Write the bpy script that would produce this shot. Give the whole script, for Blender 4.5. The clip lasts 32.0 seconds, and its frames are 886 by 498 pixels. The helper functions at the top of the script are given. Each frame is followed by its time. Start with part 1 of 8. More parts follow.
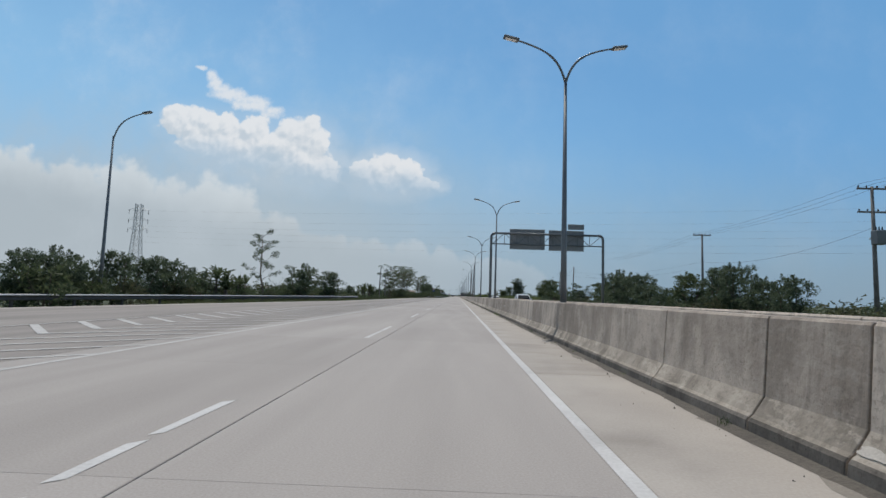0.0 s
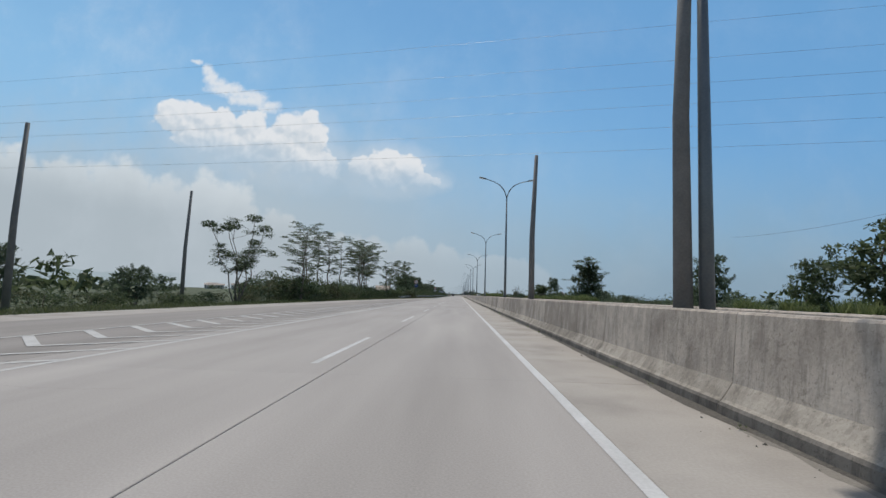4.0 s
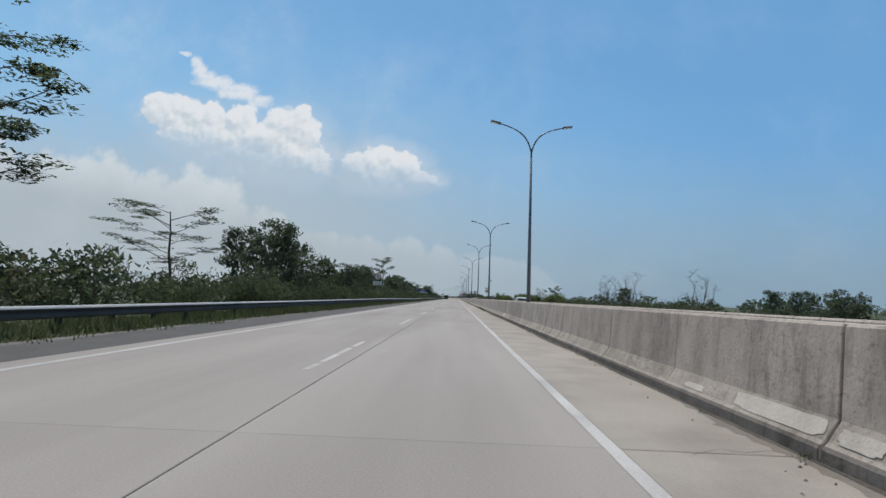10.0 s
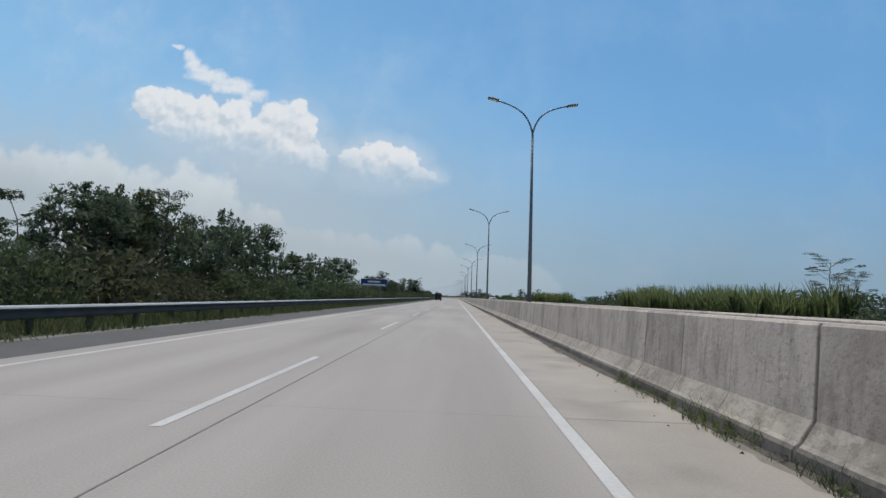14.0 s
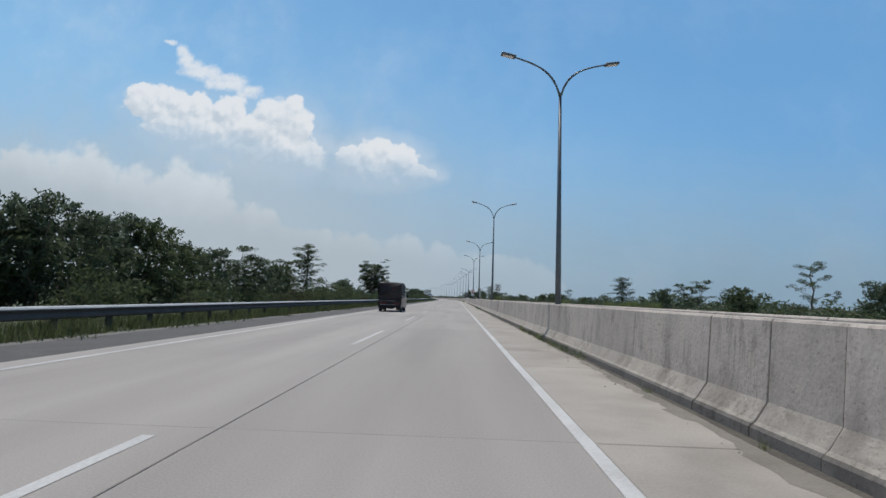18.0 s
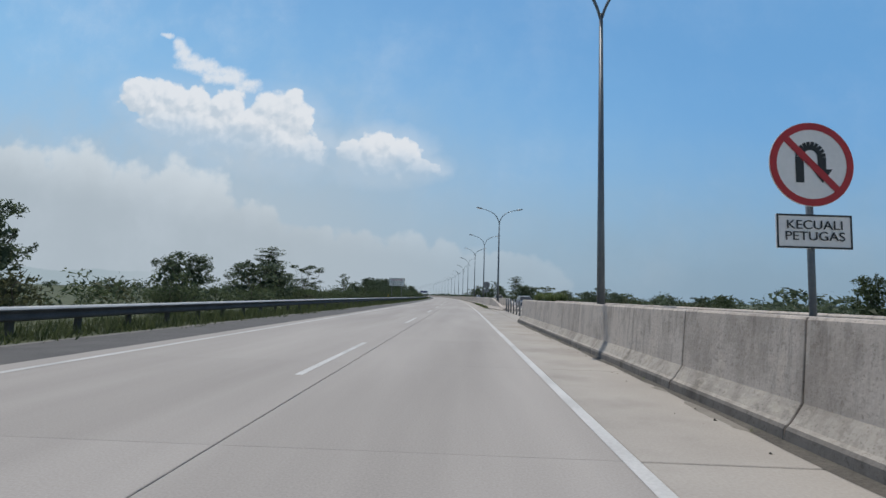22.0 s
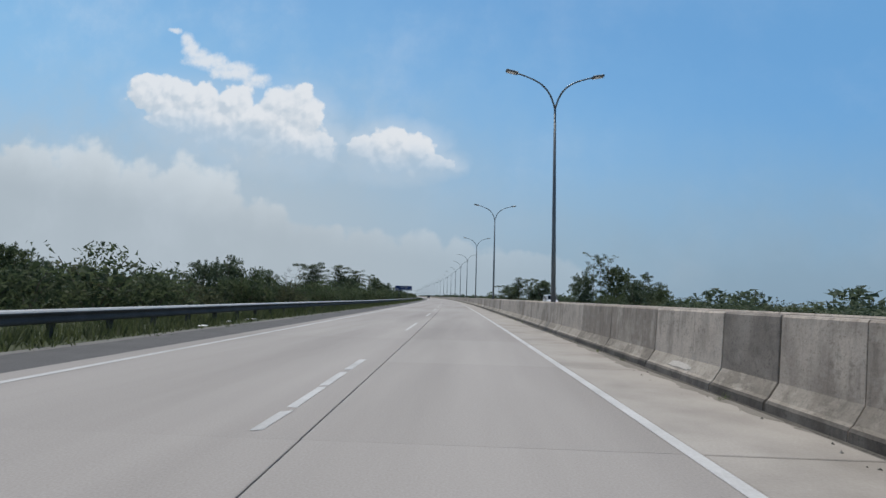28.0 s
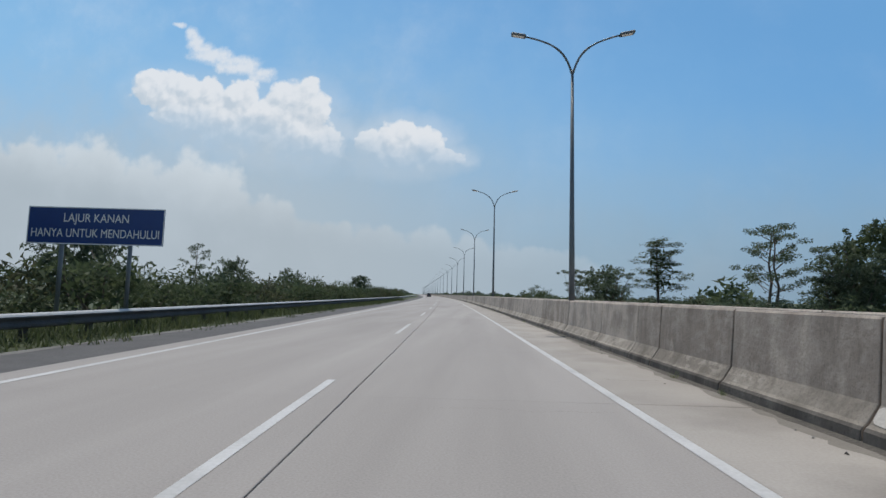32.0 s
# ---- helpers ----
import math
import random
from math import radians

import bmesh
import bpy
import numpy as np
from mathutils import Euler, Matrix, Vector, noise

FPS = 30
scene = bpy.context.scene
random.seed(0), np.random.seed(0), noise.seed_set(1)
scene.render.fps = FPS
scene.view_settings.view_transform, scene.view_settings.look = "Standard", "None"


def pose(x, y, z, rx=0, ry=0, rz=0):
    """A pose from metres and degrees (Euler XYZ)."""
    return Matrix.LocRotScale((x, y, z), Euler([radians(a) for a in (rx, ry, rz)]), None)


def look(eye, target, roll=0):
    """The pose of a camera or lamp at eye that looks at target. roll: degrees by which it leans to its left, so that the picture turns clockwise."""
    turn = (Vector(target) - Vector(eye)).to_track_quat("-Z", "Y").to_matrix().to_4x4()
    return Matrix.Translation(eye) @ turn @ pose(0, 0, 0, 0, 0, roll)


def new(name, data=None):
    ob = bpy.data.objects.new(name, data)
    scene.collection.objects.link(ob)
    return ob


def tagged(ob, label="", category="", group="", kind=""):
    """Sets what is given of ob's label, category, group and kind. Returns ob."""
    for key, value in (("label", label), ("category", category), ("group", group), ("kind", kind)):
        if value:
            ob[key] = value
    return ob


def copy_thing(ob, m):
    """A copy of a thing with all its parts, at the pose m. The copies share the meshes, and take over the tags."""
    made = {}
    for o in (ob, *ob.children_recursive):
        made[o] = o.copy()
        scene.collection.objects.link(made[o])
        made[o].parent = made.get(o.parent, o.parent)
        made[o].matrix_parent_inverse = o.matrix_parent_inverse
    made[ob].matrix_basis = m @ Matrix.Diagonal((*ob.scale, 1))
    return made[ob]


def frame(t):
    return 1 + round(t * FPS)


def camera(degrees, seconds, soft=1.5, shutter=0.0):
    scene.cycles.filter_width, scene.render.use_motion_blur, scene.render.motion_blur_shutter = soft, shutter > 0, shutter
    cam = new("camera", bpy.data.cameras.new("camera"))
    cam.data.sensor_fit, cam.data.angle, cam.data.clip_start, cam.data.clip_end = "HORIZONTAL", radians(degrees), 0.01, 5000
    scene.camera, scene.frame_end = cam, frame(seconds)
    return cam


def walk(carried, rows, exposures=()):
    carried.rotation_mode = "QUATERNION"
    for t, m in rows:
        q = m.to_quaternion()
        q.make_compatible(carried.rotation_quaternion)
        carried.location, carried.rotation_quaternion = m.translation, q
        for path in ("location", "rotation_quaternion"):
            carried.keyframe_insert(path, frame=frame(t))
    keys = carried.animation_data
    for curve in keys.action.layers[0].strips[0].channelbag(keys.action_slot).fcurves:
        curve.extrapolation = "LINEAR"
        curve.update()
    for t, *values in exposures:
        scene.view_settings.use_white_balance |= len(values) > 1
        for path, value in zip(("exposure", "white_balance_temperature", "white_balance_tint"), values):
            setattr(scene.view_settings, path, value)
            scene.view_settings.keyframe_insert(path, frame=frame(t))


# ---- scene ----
# The road runs along +y; s is the distance along it, n the offset to the right of the lane's middle.
BEND_START, BEND_END, BEND = 620.0, 1110.0, 0.000284


def heading(s):
    return BEND * (min(max(s, BEND_START), BEND_END) - BEND_START)


def road(s, n=0.0, z=0.0):
    a = heading(s)
    x, y = 0.0, s
    if s > BEND_START:
        x, y = -(1 - math.cos(a)) / BEND, BEND_START + math.sin(a) / BEND
        past = max(0.0, s - BEND_END)
        x, y = x - past * math.sin(a), y + past * math.cos(a)
    return Vector((x + n * math.cos(a), y + n * math.sin(a), z))


def at_road(s, n=0.0, z=0.0, turn=0.0, scale=(1, 1, 1)):
    """A pose beside the road, turned with it; turn in degrees."""
    return Matrix.LocRotScale(road(s, n, z), Euler((0, 0, heading(s) + radians(turn))), Vector(scale))


# ---- camera: seconds, s, n, pitch, roll, yaw ----
EYE = 1.161
ROWS = [
    (0.0, 3.52, -0.002, 5.18, -1.78, 1.59),
    (0.5, 17.12, -0.015, 5.22, -1.76, 1.62),
    (1.0, 30.71, -0.041, 5.28, -1.75, 1.65),
    (1.5, 44.31, -0.055, 5.31, -1.75, 1.62),
    (2.0, 57.92, -0.052, 5.26, -1.72, 1.59),
    (2.5, 71.51, -0.031, 5.23, -1.71, 1.61),
    (3.0, 85.07, -0.013, 5.18, -1.70, 1.69),
    (3.5, 98.58, -0.046, 5.06, -1.68, 1.82),
    (5.5, 151.89, -0.030, 5.21, -1.71, 1.69),
    (6.0, 165.04, -0.052, 5.30, -1.68, 1.76),
    (6.5, 178.09, -0.115, 5.32, -1.71, 1.69),
    (7.0, 191.13, -0.176, 5.34, -1.73, 1.62),
    (7.5, 204.11, -0.189, 5.30, -1.77, 1.59),
    (8.0, 217.08, -0.201, 5.26, -1.82, 1.56),
    (8.5, 230.05, -0.179, 5.25, -1.88, 1.52),
    (9.0, 243.03, -0.154, 5.27, -1.95, 1.46),
    (9.5, 256.05, -0.135, 5.25, -1.99, 1.42),
    (10.0, 269.11, -0.122, 5.35, -2.05, 1.44),
    (10.5, 282.24, -0.121, 5.32, -2.06, 1.34),
    (11.0, 295.44, -0.095, 5.30, -2.03, 1.41),
    (11.5, 308.73, -0.076, 5.25, -2.03, 1.48),
    (12.0, 322.09, -0.042, 5.21, -2.01, 1.46),
    (12.5, 335.51, 0.007, 5.14, -2.05, 1.38),
    (13.0, 348.99, 0.039, 5.16, -2.10, 1.32),
    (13.5, 362.52, 0.080, 5.20, -2.09, 1.31),
    (14.0, 376.09, 0.114, 5.31, -2.09, 1.40),
    (14.5, 389.71, 0.111, 5.29, -2.07, 1.41),
    (16.5, 444.48, 0.125, 5.29, -1.96, 1.58),
    (17.0, 458.16, 0.087, 5.38, -1.86, 1.53),
    (17.5, 471.83, 0.065, 5.38, -1.86, 1.52),
    (18.0, 485.48, 0.054, 5.40, -1.85, 1.50),
    (18.5, 499.11, 0.066, 5.38, -1.78, 1.44),
    (19.0, 512.71, 0.069, 5.33, -1.70, 1.38),
    (19.5, 526.26, 0.080, 5.24, -1.66, 1.46),
    (20.0, 539.77, 0.100, 5.23, -1.60, 1.59),
    (20.5, 553.20, 0.065, 5.20, -1.58, 1.66),
    (21.0, 566.57, 0.042, 5.23, -1.58, 1.75),
    (21.5, 579.87, -0.022, 5.23, -1.61, 1.90),
    (22.0, 593.12, -0.098, 5.19, -1.64, 2.02),
    (22.5, 606.33, -0.129, 5.43, -1.63, 1.96),
    (23.0, 619.52, -0.157, 5.46, -1.59, 1.91),
    (23.5, 632.73, -0.093, 5.60, -1.58, 2.01),
    (24.0, 645.98, -0.104, 5.62, -1.58, 2.27),
    (24.5, 659.28, -0.137, 5.55, -1.54, 2.40),
    (25.0, 672.58, -0.196, 5.66, -1.56, 2.56),
    (25.5, 685.89, -0.234, 5.60, -1.55, 2.64),
    (27.5, 739.17, -0.578, 5.21, -1.59, 3.34),
    (28.0, 752.49, -0.702, 5.31, -1.67, 3.73),
    (28.5, 765.82, -0.776, 5.38, -1.69, 3.89),
    (29.0, 779.17, -0.844, 5.33, -1.69, 4.04),
    (29.5, 792.51, -0.861, 5.32, -1.72, 4.14),
    (30.0, 805.85, -0.874, 5.35, -1.76, 4.19),
    (30.5, 819.18, -0.837, 5.16, -1.56, 4.39),
    (31.0, 832.49, -0.810, 5.23, -1.46, 4.52),
    (31.5, 845.81, -0.795, 5.14, -1.44, 4.79),
    (32.0, 859.13, -0.774, 5.07, -1.44, 4.98),
]
cam = camera(81.6, 32.0, soft=1.5)
walk(cam, [(t, pose(*road(s, n, EYE), 90 + pitch, roll, yaw)) for t, s, n, pitch, roll, yaw in ROWS],
     [(0.0, 0.0, 6500, 10), (8.0, 0.0, 6490, 10), (16.0, 0.0, 6430, 10), (21.0, 0.0, 6370, 10), (32.0, 0.0, 6370, 10)])

# ---- daylight ----
SUN_HIGH, SUN_TURN = 68.0, -12.0        # degrees above the horizon, degrees to the right of straight ahead
world = bpy.data.worlds.new("sky")
scene.world = world
world.use_nodes = True
wn = world.node_tree
wn.nodes.clear()
sky = wn.nodes.new("ShaderNodeTexSky")
sky.sky_type, sky.sun_disc = "NISHITA", False
sky.sun_elevation, sky.sun_rotation = radians(SUN_HIGH), radians(SUN_TURN)
sky.air_density, sky.dust_density, sky.ozone_density = 1.0, 0.8, 1.5
back = wn.nodes.new("ShaderNodeBackground")
back.inputs["Strength"].default_value = 0.116
wout = wn.nodes.new("ShaderNodeOutputWorld")
tone = wn.nodes.new("ShaderNodeMix")
tone.data_type, tone.blend_type = "RGBA", "MULTIPLY"
tone.inputs["Factor"].default_value = 1.0
tone.inputs[7].default_value = (0.98, 1.0, 0.94, 1)
wn.links.new(sky.outputs[0], tone.inputs[6])
wn.links.new(tone.outputs[2], back.inputs["Color"])
wn.links.new(back.outputs[0], wout.inputs["Surface"])
sun = new("sun", bpy.data.lights.new("sun", "SUN"))
sun.data.energy, sun.data.angle, sun.data.color = 2.8, radians(0.6), (1.0, 0.945, 0.86)
sun_way = Vector((math.sin(radians(SUN_TURN)) * math.cos(radians(SUN_HIGH)), math.cos(radians(SUN_TURN)) * math.cos(radians(SUN_HIGH)), math.sin(radians(SUN_HIGH))))
sun.matrix_world = look(sun_way * 50, (0, 0, 0))
scene.view_settings.exposure = 0.0


# ---- mesh and object helpers ----
class Shape:
    """Vertices and faces that are gathered and then linked as one mesh."""

    def __init__(self):
        self.v, self.f, self.m = [], [], []

    def add(self, verts, faces, slot=0):
        k = len(self.v)
        self.v += [tuple(p) for p in verts]
        self.f += [tuple(i + k for i in f) for f in faces]
        self.m += [slot] * len(faces)
        return self

    def box(self, x0, y0, z0, x1, y1, z1, bevel=0.0, slot=0, m=None):
        if bevel <= 0:
            vs = [(x, y, z) for z in (z0, z1) for y in (y0, y1) for x in (x0, x1)]
            fs = [(0, 2, 3, 1), (4, 5, 7, 6), (0, 1, 5, 4), (2, 6, 7, 3), (0, 4, 6, 2), (1, 3, 7, 5)]
        else:
            b = min(bevel, (x1 - x0) / 2.1, (y1 - y0) / 2.1, (z1 - z0) / 2.1)
            ring = [(x0 + b, y0), (x1 - b, y0), (x1, y0 + b), (x1, y1 - b), (x1 - b, y1), (x0 + b, y1), (x0, y1 - b), (x0, y0 + b)]
            inner = [(x0 + b, y0 + b), (x1 - b, y0 + b), (x1 - b, y0 + b), (x1 - b, y1 - b), (x1 - b, y1 - b), (x0 + b, y1 - b), (x0 + b, y1 - b), (x0 + b, y0 + b)]
            vs = [(x, y, z0) for x, y in inner] + [(x, y, z0 + b) for x, y in ring] + [(x, y, z1 - b) for x, y in ring] + [(x, y, z1) for x, y in inner]
            fs = [tuple(range(7, -1, -1)), tuple(range(24, 32))]
            for r in range(3):
                fs += [(r * 8 + i, r * 8 + (i + 1) % 8, r * 8 + 8 + (i + 1) % 8, r * 8 + 8 + i) for i in range(8)]
        if m is not None:
            vs = [tuple(m @ Vector(p)) for p in vs]
        return self.add(vs, fs, slot)

    def tube(self, points, radii, sides=8, slot=0, caps=True):
        """A tapering tube through points."""
        pts = [Vector(p) for p in points]
        if not hasattr(radii, "__len__"):
            radii = [radii] * len(pts)
        vs, fs = [], []
        for i, p in enumerate(pts):
            d = (pts[min(i + 1, len(pts) - 1)] - pts[max(i - 1, 0)])
            d = d.normalized() if d.length > 1e-6 else Vector((0, 0, 1))
            u = d.cross(Vector((0, 1, 0)) if abs(d.y) < 0.8 else Vector((1, 0, 0))).normalized()
            w = d.cross(u)
            vs += [tuple(p + (u * math.cos(a) + w * math.sin(a)) * radii[i]) for a in (2 * math.pi * k / sides for k in range(sides))]
        for i in range(len(pts) - 1):
            fs += [(i * sides + k, i * sides + (k + 1) % sides, (i + 1) * sides + (k + 1) % sides, (i + 1) * sides + k) for k in range(sides)]
        if caps:
            fs += [tuple(range(sides - 1, -1, -1)), tuple((len(pts) - 1) * sides + k for k in range(sides))]
        return self.add(vs, fs, slot)

    def sweep(self, profile, stations, slot=0, closed=False):
        """A profile of (n, z) drawn along the road through the stations."""
        k = len(profile)
        vs = [tuple(road(s, n, z)) for s in stations for n, z in profile]
        fs = []
        for i in range(len(stations) - 1):
            fs += [(i * k + j, i * k + (j + 1) % k, (i + 1) * k + (j + 1) % k, (i + 1) * k + j) for j in range(k if closed else k - 1)]
        return self.add(vs, fs, slot)

    def quad(self, a, b, c, d, slot=0):
        return self.add([a, b, c, d], [(0, 1, 2, 3)], slot)

    def mesh(self, name, mats, smooth=False):
        me = bpy.data.meshes.new(name)
        me.from_pydata(self.v, [], self.f)
        for m in (mats if isinstance(mats, (list, tuple)) else [mats]):
            me.materials.append(m)
        if any(self.m):
            me.polygons.foreach_set("material_index", self.m)
        if smooth:
            me.polygons.foreach_set("use_smooth", [True] * len(me.polygons))
        me.update()
        return me


def part(name, shape, mats, parent=None, label="", m=None, smooth=False):
    """Links a shape (or a finished mesh) as one object, under a thing or a part."""
    ob = new(name, shape.mesh(name, mats, smooth) if isinstance(shape, Shape) else shape)
    if parent is not None:
        ob.parent = parent
    if m is not None:
        ob.matrix_basis = m
    if label:
        ob["label"] = label
    return ob


def thing(name, label, category, m=None, group="", kind=""):
    ob = new(name)
    ob.empty_display_size = 0.2
    if m is not None:
        ob.matrix_basis = m
    return tagged(ob, label, category, group, kind)


# ---- materials ----
class Nodes:
    """Short-hand for building a node tree."""

    def __init__(self, tree):
        self.t = tree

    def put(self, socket, value):
        if isinstance(value, bpy.types.NodeSocket):
            self.t.links.new(value, socket)
        else:
            socket.default_value = value

    def math(self, op, a, b=0.0, c=0.0):
        n = self.t.nodes.new("ShaderNodeMath")
        n.operation = op
        for s, v in zip(n.inputs, (a, b, c)):
            self.put(s, v)
        return n.outputs[0]

    def vec(self, op, a, b=(0, 0, 0)):
        n = self.t.nodes.new("ShaderNodeVectorMath")
        n.operation = op
        self.put(n.inputs[0], a)
        self.put(n.inputs[1], b)
        return n.outputs["Value"] if op == "DOT_PRODUCT" else n.outputs[0]

    def noise(self, p, scale, detail=5.0, colour=False, rough=0.5):
        n = self.t.nodes.new("ShaderNodeTexNoise")
        n.inputs["Scale"].default_value, n.inputs["Detail"].default_value, n.inputs["Roughness"].default_value = scale, detail, rough
        self.t.links.new(p, n.inputs["Vector"])
        return n.outputs["Color"] if colour else n.outputs["Fac"]

    def smooth(self, v, lo, hi, a=0.0, b=1.0):
        n = self.t.nodes.new("ShaderNodeMapRange")
        n.interpolation_type = "SMOOTHSTEP"
        for k, x in (("Value", v), ("From Min", lo), ("From Max", hi), ("To Min", a), ("To Max", b)):
            self.put(n.inputs[k], x)
        return n.outputs["Result"]

    def mix(self, f, a, b):
        n = self.t.nodes.new("ShaderNodeMix")
        n.data_type = "RGBA"
        self.put(n.inputs["Factor"], f)
        self.put(n.inputs[6], a)
        self.put(n.inputs[7], b)
        return n.outputs[2]

    def blobs(self, p, rows, acc=None, k=0.35):
        for cx, cz, rx, rz in rows:
            d = self.vec("DIVIDE", self.vec("SUBTRACT", p, (cx, 0, cz)), (rx, 1e6, rz))
            q = self.math("SUBTRACT", 1.0, self.vec("DOT_PRODUCT", d, d))
            acc = q if acc is None else self.math("SMOOTH_MAX", acc, q, k)
        return acc


def material(name, dark, light, rough=0.7, scale=6.0, fine=60.0, bump=0.15, metal=0.0, stretch=(1, 1, 1), per_object=0.0, island=0.0, stains=0.0, spread=0.5):
    """A surface between two colours, mottled at two scales, with fine relief."""
    mt = bpy.data.materials.new(name)
    mt.use_nodes = True
    nt = mt.node_tree
    n, l = nt.nodes, nt.links
    b = n["Principled BSDF"]
    b.inputs["Roughness"].default_value, b.inputs["Metallic"].default_value = rough, metal
    geo = n.new("ShaderNodeNewGeometry")
    mp = n.new("ShaderNodeMapping")
    mp.inputs["Scale"].default_value = stretch
    l.new(geo.outputs["Position"], mp.inputs["Vector"])
    a = n.new("ShaderNodeTexNoise")
    a.inputs["Scale"].default_value, a.inputs["Detail"].default_value = scale, 6.0
    c = n.new("ShaderNodeTexNoise")
    c.inputs["Scale"].default_value, c.inputs["Detail"].default_value = fine, 4.0
    l.new(mp.outputs[0], a.inputs["Vector"])
    l.new(geo.outputs["Position"], c.inputs["Vector"])
    s = n.new("ShaderNodeMath")
    s.operation = "MULTIPLY_ADD"
    s.inputs[1].default_value = 0.45
    l.new(c.outputs["Fac"], s.inputs[0])
    w = n.new("ShaderNodeMath")
    w.operation = "MULTIPLY"
    w.inputs[1].default_value = 0.55
    l.new(a.outputs["Fac"], w.inputs[0])
    l.new(w.outputs[0], s.inputs[2])
    fac = s.outputs[0]
    if per_object or island:
        src = n.new("ShaderNodeObjectInfo").outputs["Random"] if per_object else geo.outputs["Random Per Island"]
        k = n.new("ShaderNodeMath")
        k.operation = "MULTIPLY_ADD"
        k.inputs[1].default_value = per_object or island
        l.new(src, k.inputs[0])
        o = n.new("ShaderNodeMath")
        o.operation = "SUBTRACT"
        o.inputs[1].default_value = 0.5 * (per_object or island)
        l.new(fac, o.inputs[0])
        l.new(o.outputs[0], k.inputs[2])
        fac = k.outputs[0]
    r = n.new("ShaderNodeValToRGB")
    r.color_ramp.elements[0].position, r.color_ramp.elements[1].position = 0.5 - spread / 2, 0.5 + spread / 2
    r.color_ramp.elements[0].color, r.color_ramp.elements[1].color = (*dark, 1), (*light, 1)
    l.new(fac, r.inputs["Fac"])
    col = r.outputs["Color"]
    if stains:
        st = n.new("ShaderNodeTexNoise")
        st.inputs["Scale"].default_value, st.inputs["Detail"].default_value = 0.7, 8.0
        l.new(mp.outputs[0], st.inputs["Vector"])
        sr = n.new("ShaderNodeMapRange")
        sr.inputs["From Min"].default_value, sr.inputs["From Max"].default_value = 0.5, 0.72
        sr.inputs["To Max"].default_value = stains
        l.new(st.outputs["Fac"], sr.inputs["Value"])
        mx = n.new("ShaderNodeMix")
        mx.data_type, mx.blend_type = "RGBA", "MULTIPLY"
        l.new(sr.outputs["Result"], mx.inputs["Factor"])
        l.new(col, mx.inputs[6])
        mx.inputs[7].default_value = (0.35, 0.34, 0.32, 1)
        col = mx.outputs[2]
    l.new(col, b.inputs["Base Color"])
    if bump:
        bp = n.new("ShaderNodeBump")
        bp.inputs["Strength"].default_value, bp.inputs["Distance"].default_value = bump, 0.02
        l.new(c.outputs["Fac"], bp.inputs["Height"])
        l.new(bp.outputs[0], b.inputs["Normal"])
    return mt


def leaf_material(name, dark, light):
    mt = material(name, dark, light, 0.55, 0.6, 3.0, 0, island=0.9, spread=0.9)
    n, l = mt.node_tree.nodes, mt.node_tree.links
    b, out = n["Principled BSDF"], n["Material Output"]
    b.inputs["Specular IOR Level"].default_value = 0.15
    tr = n.new("ShaderNodeBsdfTranslucent")
    l.new(b.inputs["Base Color"].links[0].from_socket, tr.inputs["Color"])
    mx = n.new("ShaderNodeMixShader")
    mx.inputs[0].default_value = 0.5
    l.new(b.outputs[0], mx.inputs[1])
    l.new(tr.outputs[0], mx.inputs[2])
    l.new(mx.outputs[0], out.inputs["Surface"])
    return mt


def glass_material(name, tint=(0.02, 0.03, 0.035)):
    mt = bpy.data.materials.new(name)
    mt.use_nodes = True
    b = mt.node_tree.nodes["Principled BSDF"]
    b.inputs["Base Color"].default_value, b.inputs["Roughness"].default_value = (*tint, 1), 0.04
    return mt


M_SLAB = material("road_concrete", (0.268, 0.243, 0.219), (0.39, 0.357, 0.325), 0.85, 0.8, 55, 0.12, stretch=(1, 0.09, 1), per_object=0.08, stains=0.16, spread=0.36)
M_SHOULDER = material("shoulder_concrete", (0.288, 0.258, 0.224), (0.422, 0.384, 0.338), 0.9, 0.8, 40, 0.15, per_object=0.1, stains=0.42)
M_RAMP = material("worn_lane_concrete", (0.205, 0.183, 0.163), (0.315, 0.285, 0.256), 0.9, 0.8, 55, 0.15, stretch=(1, 0.12, 1), stains=0.25, spread=0.4)
M_JOINT = material("joint_filler", (0.05, 0.048, 0.045), (0.10, 0.095, 0.09), 0.9)
M_ASPHALT = material("shoulder_asphalt", (0.066, 0.062, 0.059), (0.125, 0.118, 0.112), 0.9, 1.5, 80, 0.4)
M_PAINT = material("road_paint", (0.40, 0.39, 0.37), (0.62, 0.61, 0.59), 0.75, 1.2, 30, 0.1, stains=0.35)
M_OLDPAINT = material("worn_road_paint", (0.33, 0.315, 0.295), (0.58, 0.565, 0.535), 0.8, 4, 25, 0.1)


